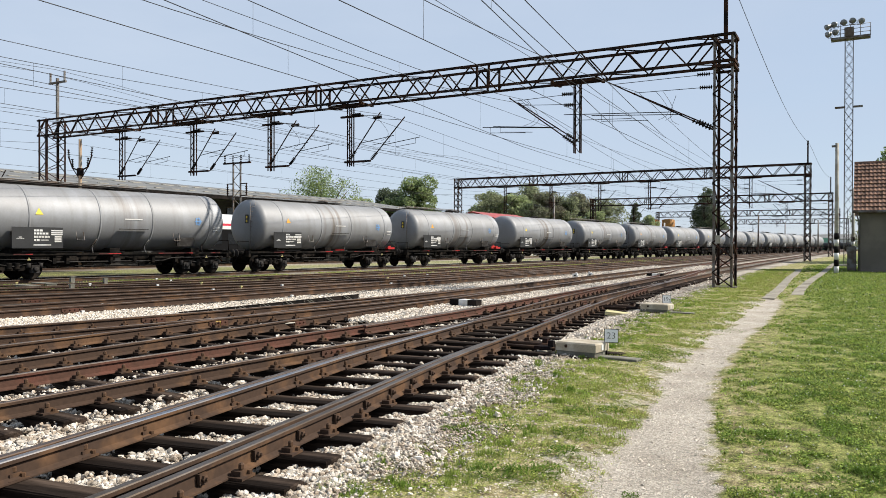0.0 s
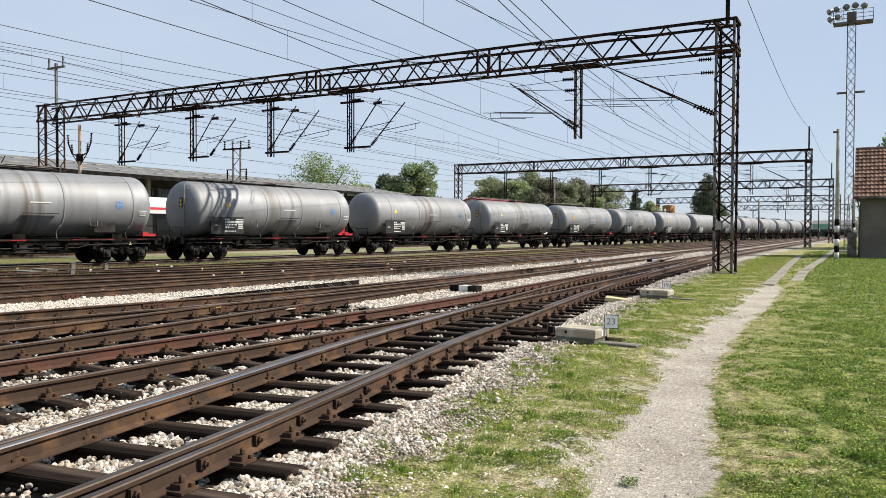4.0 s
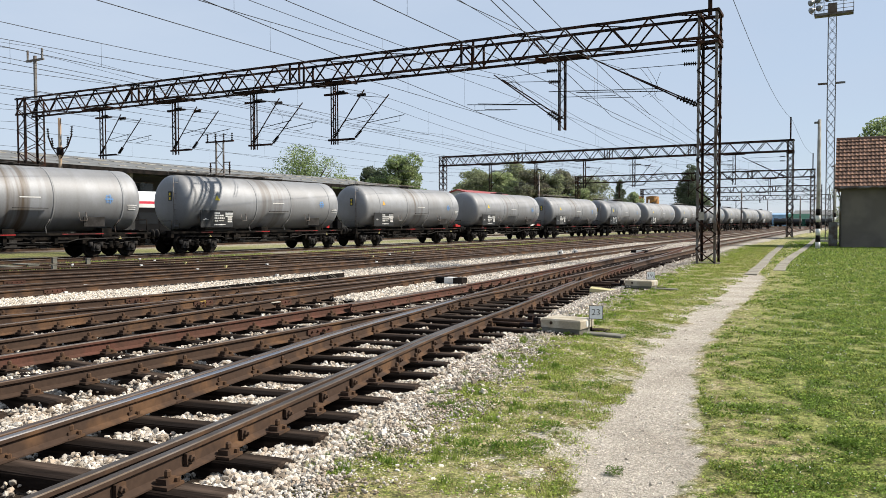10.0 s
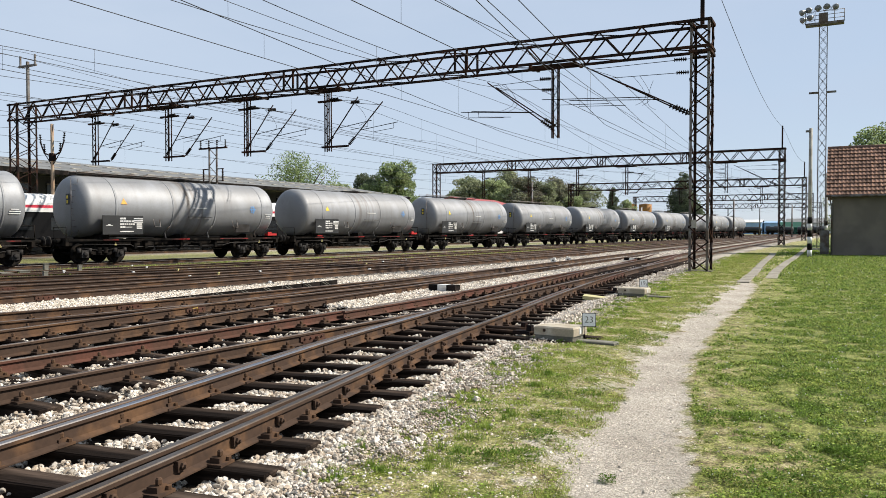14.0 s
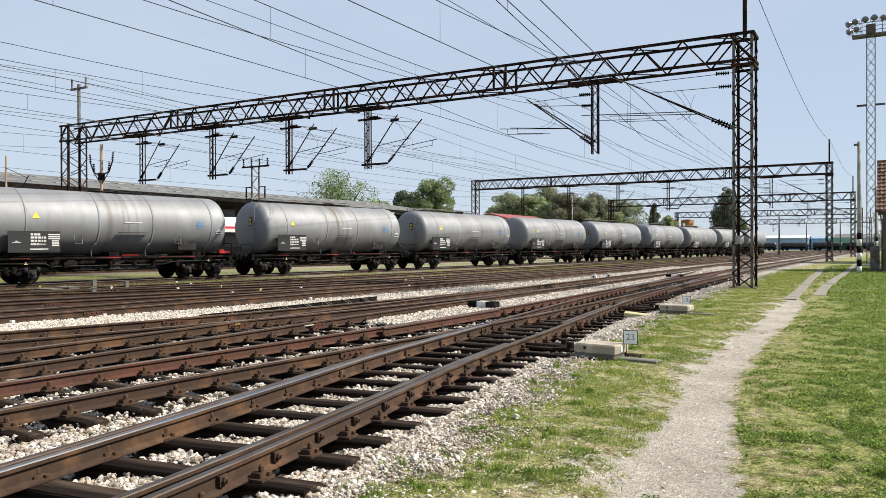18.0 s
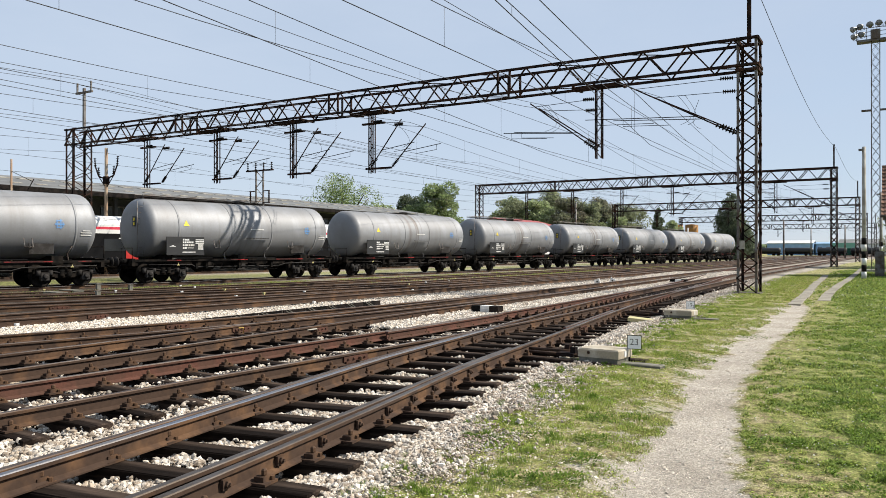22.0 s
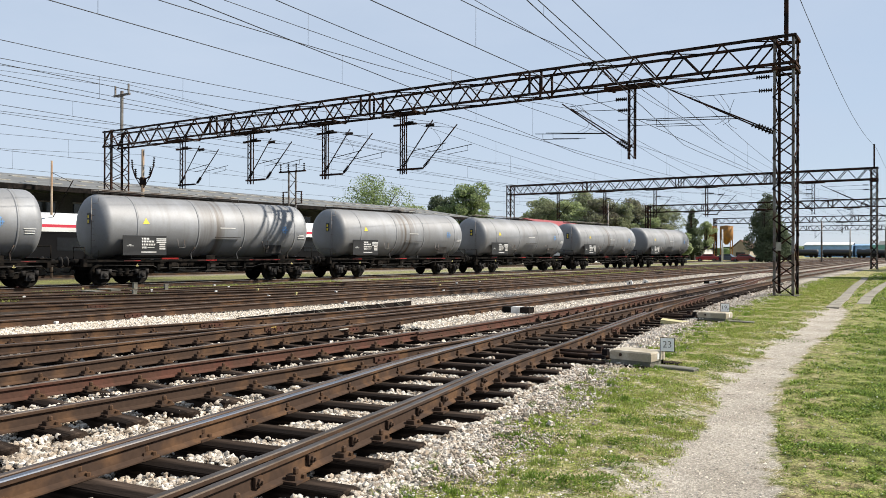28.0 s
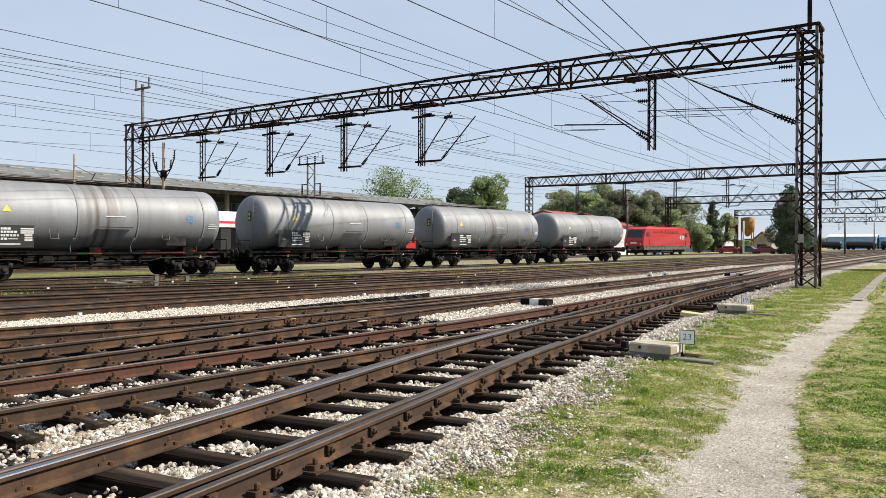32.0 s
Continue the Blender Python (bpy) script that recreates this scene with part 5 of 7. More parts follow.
def bogie(w, y):
    b = part("bogie", Mesh().box((0, y, 0.62), (2.0, 0.42, 0.26)).box((0.98, y, 0.72), (0.1, 2.5, 0.12)).box((-0.98, y, 0.72), (0.1, 2.5, 0.12)), BOGIE, w)
    for sx in (-1, 1):
        part("side_frame", Mesh().beam((sx * 1.0, y - 1.25, 0.66), (sx * 1.0, y - 0.45, 0.5), 0.09, 0.14).beam((sx * 1.0, y - 0.45, 0.52), (sx * 1.0, y + 0.45, 0.52), 0.09, 0.24).beam((sx * 1.0, y + 0.45, 0.5), (sx * 1.0, y + 1.25, 0.66), 0.09, 0.14), BOGIE, b)
        part("spring_pack", Mesh().lathe([(0.13, 0.0), (0.15, 0.03), (0.12, 0.08), (0.15, 0.13), (0.12, 0.18), (0.15, 0.23), (0.13, 0.28)], 10, "Z", 0, (sx * 1.02, y - 0.16, 0.46)).lathe([(0.13, 0.0), (0.15, 0.03), (0.12, 0.08), (0.15, 0.13), (0.12, 0.18), (0.15, 0.23), (0.13, 0.28)], 10, "Z", 0, (sx * 1.02, y + 0.16, 0.46)), BOGIE, b)
        for dy in (-0.36, 0.36):
            part("brake_shoe", Mesh().box((sx * 0.78, y + dy, 0.5), (0.12, 0.1, 0.34)).beam((sx * 0.78, y + dy, 0.62), (sx * 0.78, y + dy * 0.4, 0.86), 0.06), BOGIE, b)
        part("brake_rod", Mesh().tube([(sx * 1.06, y - 1.15, 0.74), (sx * 1.08, y - 0.5, 0.66), (sx * 1.08, y, 0.58), (sx * 1.08, y + 0.5, 0.66), (sx * 1.06, y + 1.15, 0.74)], 0.022, 5), BOX_GREY, b)
        for dy in (-0.9, 0.9):
            part("axle_box", Mesh().box((sx * 1.06, y + dy, 0.46), (0.2, 0.34, 0.34)).lathe([(0.11, sx * 0.1), (0.11, sx * 0.17), (0.05, sx * 0.19)], 10, "X", 0, (sx * 1.06, y + dy, 0.46)).lathe([(0.1, 0.0), (0.1, 0.22)], 8, "Z", 0, (sx * 1.06, y + dy - 0.26, 0.5)).lathe([(0.1, 0.0), (0.1, 0.22)], 8, "Z", 0, (sx * 1.06, y + dy + 0.26, 0.5)), BOX_GREY, b)
    for dy in (-0.9, 0.9):
        m = Mesh()
        for sx in (-1, 1):
            m.lathe([(0.1, sx * 0.66), (0.36, sx * 0.685), (0.43, sx * 0.68), (0.49, sx * 0.675), (0.49, sx * 0.7), (0.462, sx * 0.71), (0.458, sx * 0.82), (0.4, sx * 0.82), (0.37, sx * 0.76), (0.12, sx * 0.78)], 28, "X")
            m.box((sx * 0.79, 0.24, 0), (0.03, 0.1, 0.06))
        m.tube([(-1.05, 0, 0), (1.05, 0, 0)], 0.08, 8)
        part("wheelset", m, BOGIE, b, "steel wheelset with an axle", Matrix.Translation((0, y + dy, 0.46)))


def tank_wagon(label, seed, sign, red_box, walkway):
    r = random.Random(seed)
    w = thing("tank_wagon", label, "tank wagon", group="moving tank wagons")
    e = 5.6
    prof = list(reversed(dome(-5.33, -1))) + [(TR, -5.28), (TR, -5.1), (TR, -1.8), (TR, 1.8), (TR, 5.59), (TR, 5.77)] + dome(5.82, 1)
    part("tank", Mesh().lathe(prof, 56, centre=(0, 0, TZ)), TANK, w)
    for y in (-4.1, -0.9, 1.8, 5.15):
        part("band", Mesh().lathe([(TR - 0.02, y - 0.05), (TR + 0.01, y - 0.045), (TR + 0.01, y + 0.045), (TR - 0.02, y + 0.05)], 56, centre=(0, 0, TZ)), TANK, w)
    for y in (-0.9, 1.8, 5.15):
        part("strap", Mesh().tube([(skin(y, 1.75, 0.03), y - 0.05, 1.75), (skin(y, 1.45, 0.05), y - 0.1, 1.45), (1.0, y - 0.12, 1.1)], 0.03, 5), MAST_GREY, w, "grey tie-down strap")
    f = part("underframe", Mesh().box((0.42, 0, 0.98), (0.14, 12.9, 0.3)).box((-0.42, 0, 0.98), (0.14, 12.9, 0.3)), BOGIE, w)
    for y in (-6.45, 6.45):
        part("headstock", Mesh().box((0, y, 1.02), (2.6, 0.16, 0.36)), BOGIE, f)
    for y in (-4.5, 0, 4.5):
        part("saddle", Mesh().box((0, y, 1.15), (2.2, 0.5, 0.4)), BOGIE, f)
    part("sill", Mesh().box((1.28, 0, 1.1), (0.06, 12.8, 0.1)), BOGIE, f)
    for y0, y1 in ((-4.7, -3.9), (-0.9, 0.2), (2.2, 4.2), (5.3, 5.9)):
        part("red_stripe", Mesh().box((1.315, (y0 + y1) / 2, 1.1), (0.012, y1 - y0, 0.042)), FRAME_RED, f)
    for y, sg in ((-6.5, -1), (6.5, 1)):
        for sx in (-0.875, 0.875):
            bf = part("buffer", Mesh().lathe([(0.12, 0), (0.12, sg * 0.36), (0.08, sg * 0.37), (0.08, sg * 0.56)], 12, "Y", 0, (sx, y, 1.06)), BOGIE, w)
            part("buffer_head", Mesh().lathe([(0.23, sg * 0.56), (0.23, sg * 0.6), (0.1, sg * 0.63)], 16, "Y", 0, (sx, y, 1.06)), BOX_GREY, bf)
        part("coupling", Mesh().tube([(0, y, 1.0), (0, y + sg * 0.4, 0.8), (0, y + sg * 0.7, 0.92)], 0.05, 6), BOGIE, w)
        part("brake_hose", Mesh().tube([(0.4, y, 0.95), (0.42, y + sg * 0.25, 0.6), (0.4, y + sg * 0.6, 0.62)], 0.03, 6), BOGIE, w)
    for y in (-4.6, 4.86):
        bogie(w, y)
    m = Mesh().lathe([(0.02, -1.0), (0.2, -0.97), (0.22, -0.85), (0.22, 0.0), (0.2, 0.12), (0.02, 0.15)], 16, "Y", 0, (0.75, -1.8, 0.78))
    part("air_tank", m, BOGIE, w)
    part("centre_sill", Mesh().box((0, 0, 0.86), (0.7, 12.6, 0.34)), BOGIE, f)
    part("brake_cylinder", Mesh().lathe([(0.02, 1.2), (0.16, 1.22), (0.17, 1.8), (0.05, 1.84), (0.04, 2.3)], 14, "Y", 0, (0.85, 0.9, 0.8)), BOGIE, w)
    for y in (-2.9, -2.3, -0.2, 2.0, 3.3):
        part("frame_bracket", Mesh().box((1.05, y, 0.86), (0.3, 0.14, 0.4)).beam((1.2, y, 1.05), (0.5, y, 0.72), 0.06), BOGIE, f)
    part("brake_pipe", Mesh().tube([(1.2, -5.6, 0.9), (1.2, -3.2, 0.86), (1.1, -2.9, 0.74), (1.1, 2.6, 0.74), (1.2, 3.0, 0.86), (1.2, 6.2, 0.9)], 0.028, 6), BOX_GREY, w)
    part("lever_frame", Mesh().box((0.95, -0.6, 0.66), (0.06, 1.4, 0.06)).box((0.95, -1.2, 0.78), (0.06, 0.06, 0.3)).box((0.95, 0.05, 0.78), (0.06, 0.06, 0.3)), BOGIE, w)
    part("brake_gear", Mesh().box((0.6, 0.3, 0.72), (0.2, 0.5, 0.3)).tube([(0.7, -2.4, 0.55), (0.7, 2.8, 0.55)], 0.03, 5).tube([(0.9, -1.0, 0.7), (0.9, 2.6, 0.66)], 0.025, 5).box((0.8, 1.6, 0.62), (0.1, 0.3, 0.3)), BOX_GREY, w)
    part("outlet_pipe", Mesh().tube([(0, 1.0, 1.1), (0.5, 1.0, 0.85), (1.2, 1.0, 0.8)], 0.09, 10), BOGIE, w)
    pn = part("panel", Mesh().box((1.505, -3.78, 1.81), (0.03, 2.15, 0.9)), PANEL, w, "black panel with white lettering")
    tagged(part("lettering", lettering(r), WHITE, pn), kind="stuff")
    part("sign_box", Mesh().box((1.455, 3.65, 1.66), (0.05, 1.02, 0.44)), BOX_GREY, w, "small dark grey box panel")
    part("warning_sign", patch(TRIANGLE if sign else [(u * 0.8, v * 0.8) for u, v in RING], -3.7, 2.95, 0.34), YELLOW if sign != 2 else ORANGE, w, "painted yellow warning mark")
    q = Mesh()
    for u, v, du, dv in ((-0.3, -0.42, 0.1, 0.84), (0.08, -0.5, 0.1, 1.0), (-0.45, -0.08, 0.95, 0.14), (-0.2, 0.28, 0.5, 0.09), (-0.22, -0.36, 0.5, 0.09), (0.3, -0.28, 0.08, 0.5)):
        for k in range(3):
            c = patch([(u, v + dv * k / 3), (u + du, v + dv * k / 3), (u + du, v + dv * (k + 1) / 3), (u, v + dv * (k + 1) / 3)], 4.4, 2.72, 0.44, 0.016)
            q.add(c.v, c.f)
    part("emblem", q, BLUE if seed % 3 else BOX_GREY, w, "painted emblem of thin bars")
    m = Mesh()
    for z in (2.45, 2.36, 2.26):
        m.box((skin(0, z) + 0.002, 5.6, z), (0.006, r.uniform(0.3, 0.5), 0.035))
    m.box((skin(0, 2.72) + 0.002, 0.75, 2.72), (0.006, 0.9, 0.05))
    tagged(part("small_lettering", m, WHITE, w), kind="stuff")
    for y in (-1.9, 3.1):
        part("step", Mesh().tube([(1.44, y - 0.17, 2.1), (1.54, y - 0.17, 1.72), (1.54, y + 0.17, 1.72), (1.44, y + 0.17, 2.1)], 0.022, 5), MAST_GREY, w)
    part("shelf", Mesh().box((1.5, 0.75, 2.25), (0.08, 1.5, 0.03)), BOX_GREY, w)
    if walkway:
        top = TZ + TR
        wk = part("walkway", Mesh().box((0.0, -1.6, top + 0.08), (0.6, 7.6, 0.03)), BOX_GREY, w, "grey roof walkway")
        for sx in (-0.34, 0.34):
            part("hand_rail", Mesh().tube([(sx, -5.4, top + 0.02), (sx, -5.4, top + 0.2), (sx, 2.2, top + 0.2), (sx, 2.2, top + 0.02)], 0.02, 5), MAST_GREY, wk)
        part("manhole", Mesh().lathe([(0.32, 0), (0.32, 0.12), (0.36, 0.13), (0.36, 0.17), (0.1, 0.22)], 18, "Z", 0, (0, 0.6, top - 0.03)), BOX_GREY, w)
        ladder(w, 0.75, -5.76, 1.3, 3.95, -1)
        part("end_sign", Mesh().box((0.35, -5.86, 3.0), (0.26, 0.02, 0.5)), PANEL, w, "black end sign with yellow marks")
        part("end_mark", Mesh().box((0.35, -5.875, 3.1), (0.12, 0.01, 0.14)).box((0.35, -5.875, 2.88), (0.12, 0.01, 0.14)), YELLOW, w)
    else:
        part("manhole", Mesh().lathe([(0.3, 0), (0.3, 0.1), (0.34, 0.11), (0.34, 0.15), (0.1, 0.2)], 18, "Z", 0, (0, 0.6, TZ + TR - 0.03)), BOX_GREY, w)
        part("walkway", Mesh().box((0.0, 0.7, TZ + TR + 0.06), (0.6, 2.4, 0.03)), BOX_GREY, w)
    pf = part("end_platform", Mesh().box((0, 6.3, 1.22), (2.7, 0.5, 0.05)), BOGIE, w)
    part("rail_post", Mesh().tube([(1.3, 6.5, 1.2), (1.3, 6.5, 1.75), (-1.3, 6.5, 1.75), (-1.3, 6.5, 1.2)], 0.025, 5), BOGIE, pf)
    part("rail_post", Mesh().tube([(1.3, -6.5, 1.2), (1.3, -6.5, 1.7), (0.3, -6.5, 1.7), (0.3, -6.5, 1.2)], 0.02, 5), BOGIE, pf)
    if red_box:
        part("brake_box", Mesh().box((1.2, 6.05, 1.3), (0.25, 0.7, 0.12)).box((1.3, 5.85, 1.4), (0.05, 0.3, 0.1)), RED, w, "red brake lever box")
    part("anchor_mark", Mesh().box((1.3, 5.05, 0.86), (0.01, 0.14, 0.035)).box((1.3, 5.05, 0.91), (0.01, 0.035, 0.1)), FADED_YELLOW, w)
    part("anchor_mark", Mesh().box((1.3, -4.05, 0.86), (0.01, 0.14, 0.035)).box((1.3, -4.05, 0.91), (0.01, 0.035, 0.1)), FADED_YELLOW, w)
    return w


KINDS = [tank_wagon("silver-grey tank wagon with roof walkway, yellow triangle and end ladder", 1, 1, False, True),
         tank_wagon("silver-grey tank wagon with plain domed ends and a yellow triangle", 2, 1, False, False),
         tank_wagon("silver-grey tank wagon with end ladder and red brake lever box", 4, 2, True, True),
         tank_wagon("silver-grey tank wagon with plain domes and red brake lever box", 5, 1, True, False)]
ORDER = [0, 2, 2, 1, 0, 2, 3, 0, 0, 1, 0, 0, 0, 0, 1]
used, WAGONS = set(), []
for i, kd in enumerate(ORDER):
    w = KINDS[kd] if kd not in used else copy_thing(KINDS[kd], Matrix())
    used.add(kd)
    WAGONS.append((i - 1, w))

# place of the train along its track, as shares of SIDE
S_ROWS = [(0, 0.913), (2, 0.622), (3.5, 0.41), (5.5, 0.119), (9, -0.385), (11, -0.681), (14.5, -1.207), (17, -1.603), (20, -2.097), (23, -2.599), (25, -2.936), (28, -3.436), (30, -3.764), (32, -4.088)]
RUN_T = np.arange(0, 32.01, 0.1)
RUN_S = np.interp(RUN_T, [t for t, s in S_ROWS], [s for t, s in S_ROWS]) * SIDE


def motions():
    spin = [(float(t), (s - RUN_S[0]) / 0.46) for t, s in zip(RUN_T, RUN_S)]
    for k, w in WAGONS:
        walk(w, [(t, Matrix.Translation(on_line(TRAIN_OFF, (s + 0.441 * k + 0.1485) * SIDE, RAIL_Z)) @ pose(0, 0, 0, 0, 0, -TRAIN_TURN)) for t, s in S_ROWS])
        for b in w.children:
            for ws in b.children:
                if ws.name.startswith("wheelset"):
                    at = ws.matrix_basis.translation.copy()
                    walk(ws, [(t, Matrix.Translation(at) @ Matrix.Rotation(-a, 4, "X")) for t, a in spin])


# ---- station shed, platform and stabled coaches ----
SHED_ROOF = material("grey_shed_roof", (0.2, 0.205, 0.205), 0.85, 0.0, 0.12, 0.4, (0.15, 0.152, 0.15), 0.45, 10, 0.1)
SHED_WALL = material("dark_shed_wall", (0.07, 0.07, 0.07), 0.8, 0.0, 0.15, 0.6, (0.06, 0.06, 0.062), 0.45, 12, 0.1)
COACH_WHITE = material("coach_white", (0.78, 0.78, 0.77), 0.4, 0.0, 0.04, 0.6, (0.68, 0.67, 0.65), 0.35, 12, 0.02)
COACH_BLACK = material("coach_black_paint", (0.011, 0.011, 0.012), 0.75, 0.0, 0.1, 1.0, None, 0.3, 12, 0.02)
COACH_RED = material("coach_red_stripe", (0.6, 0.03, 0.06), 0.4, 0.0, 0.05, 1.0, None, 0.3, 12, 0.02)
TURN = pose(0, 0, 0, 0, 0, -TRAIN_TURN)


def shed():
    th = thing("station_shed", "long low grey station shed with a shallow roof behind the coaches", "shed")
    y0, y1 = 8.0, 96.0
    part("roof", Mesh().add([(-55.6, y0, 6.6), (-68, y0, 8.5), (-80, y0, 6.0), (-55.6, y1, 6.6), (-68, y1, 8.5), (-80, y1, 6.0),
                             (-55.6, y0, 6.4), (-68, y0, 8.25), (-80, y0, 5.8), (-55.6, y1, 6.4), (-68, y1, 8.25), (-80, y1, 5.8)],
                            [(0, 3, 4, 1), (1, 4, 5, 2), (6, 7, 10, 9), (7, 8, 11, 10), (0, 6, 9, 3), (2, 5, 11, 8), (0, 1, 7, 6), (1, 2, 8, 7), (3, 9, 10, 4), (4, 10, 11, 5)]), SHED_ROOF, th)
    part("wall", Mesh().box((-62.2, (y0 + y1) / 2, 3.15), (4.0, y1 - y0 - 2, 6.4)), SHED_WALL, th)
    part("fascia", Mesh().box((-55.5, (y0 + y1) / 2, 6.38), (0.12, y1 - y0, 0.36)), BLACK, th)
    tilt = Matrix.Rotation(math.atan2(1.9, 12.4), 3, "Y")
    for x, w, l in ((-58.2, 0.35, 0.9), (-64.0, 0.75, 1.15)):
        for i in range(43):
            y = y0 + 1.2 + i * 2.0
            z = 6.6 + (-55.6 - x) * 1.9 / 12.4
            part("skylight", Mesh().box((x, y, z + 0.03), (w, l, 0.05), 0, tilt), CONCRETE, th, "pale roof light")
    for i in range(15):
        y = y0 + 3 + i * 6
        part("post", Mesh().box((-57.0, y, 3.2), (0.3, 0.3, 6.5)), SHED_WALL if i % 3 else CONCRETE, th)
        part("window", Mesh().box((-60.12, y + 3, 4.9), (0.1, 4.4, 1.5)), GLASS_DARK, th, "dark window band")
        part("window_frame", Mesh().box((-60.06, y + 3, 5.7), (0.14, 4.6, 0.1)).box((-60.06, y + 3, 4.1), (0.14, 4.6, 0.1)).box((-60.06, y + 3, 4.9), (0.14, 0.1, 1.5)), MAST_GREY, th)
    return th


shed()
pm = Mesh().box((0, 0, 0.27), (4.5, 100, 0.66))
solid("platform", pm, CONCRETE, "pale concrete platform edge beside the coaches", "platform", "structure", at=Matrix.Translation(on_line(53.6, 45)) @ TURN)


def coach(s0, s1, label):
    """Passenger coach: white upper body with a red stripe, black lower body."""
    th = thing("coach", label, "railway coach", Matrix.Translation(on_line(48.5, (s0 + s1) / 2, RAIL_Z)) @ TURN, "stabled coaches")
    l = s1 - s0
    side = [(1.42, 2.7), (1.42, 2.96)], [(1.42, 2.96), (1.41, 3.14)], [(1.41, 3.14), (1.38, 3.5), (1.2, 3.72), (0.6, 3.87), (0, 3.91)]

    def shell(name, prof, mat, lab=""):
        m = Mesh()
        for sx in (-1, 1):
            v = [(sx * x, y, z) for y in (-l / 2, l / 2) for x, z in prof]
            n = len(prof)
            m.add(v, [(i, i + 1, n + i + 1, n + i) if sx > 0 else (i, n + i, n + i + 1, i + 1) for i in range(n - 1)], 0, len(prof) > 2)
        return part(name, m, mat, th, lab)

    part("body", Mesh().box((0, 0, 1.855), (2.82, l, 1.69)), COACH_BLACK, th, "black lower body side")
    shell("side_band", side[0], COACH_WHITE)
    shell("stripe", side[1], COACH_RED, "red stripe")
    shell("roof", side[2], COACH_WHITE)
    ends = [(1.42, 2.7), (1.42, 2.96), (1.41, 3.14), (1.38, 3.5), (1.2, 3.72), (0.6, 3.87), (0, 3.91)]
    for y in (-l / 2, l / 2):
        part("end_wall", Mesh().add([(x, y, z) for x, z in ends] + [(-x, y, z) for x, z in ends[-2::-1]], [tuple(range(13))]), COACH_WHITE, th)
        part("gangway", Mesh().box((0, y + math.copysign(0.2, y), 2.2), (1.0, 0.4, 2.2)), BOX_GREY, th)
    for i in range(9):
        y = -l / 2 + 2.5 + i * (l - 5) / 8
        part("window", Mesh().box((1.415, y, 1.95), (0.03, 1.5, 0.8)), GLASS_DARK, th)
    part("door", Mesh().box((1.42, -l / 2 + 1.0, 1.8), (0.03, 0.85, 1.6)), PANEL, th)
    y = l / 2 - 1.1
    door = part("door", Mesh().box((1.43, y, 1.9), (0.05, 1.25, 1.75)), RED, th, "red double entrance door")
    for dy in (-0.3, 0.3):
        part("door_window", Mesh().box((1.46, y + dy, 2.1), (0.02, 0.38, 0.95)), GLASS_DARK, door)
    part("step", Mesh().box((1.42, y, 0.92), (0.14, 1.3, 0.12)), RED, th, "red entrance step")
    part("underframe", Mesh().box((0, 0, 0.8), (2.2, l - 6, 0.6)), BOGIE, th)
    for y in (-l / 2 + 3.4, l / 2 - 3.4):
        m = Mesh().box((0, y, 0.6), (2.0, 2.8, 0.25))
        bg = part("bogie", m, BOGIE, th)
        for dy in (-1.2, 1.2):
            part("wheelset", Mesh().lathe([(0.1, 0.62), (0.46, 0.64), (0.46, 0.8), (0.1, 0.78)], 20, "X", 0, (0, y + dy, 0.46)).lathe([(0.1, -0.78), (0.46, -0.8), (0.46, -0.64), (0.1, -0.62)], 20, "X", 0, (0, y + dy, 0.46)).tube([(-0.9, y + dy, 0.46), (0.9, y + dy, 0.46)], 0.08, 8), BOGIE, bg)
    fc = bpy.data.curves.new("class_number", "FONT")
    fc.body, fc.size, fc.extrude = "2", 0.55, 0.003
    fc.materials.append(WHITE)
    num = new("class_number", fc)
    num.parent = th
    num.matrix_basis = Matrix.Translation((1.425, l / 2 - 2.25, 2.05)) @ Matrix(((0, 0, 1, 0), (1, 0, 0, 0), (0, 1, 0, 0), (0, 0, 0, 1)))
    return th


coach(3.0, 29.6, "stabled coach, white and black with a red stripe and red door")
coach(30.3, 52.0, "stabled coach, white and black with a red stripe, red door shut")
coach(52.7, 79.2, "stabled coach, white and black with a red stripe, beside the shed")


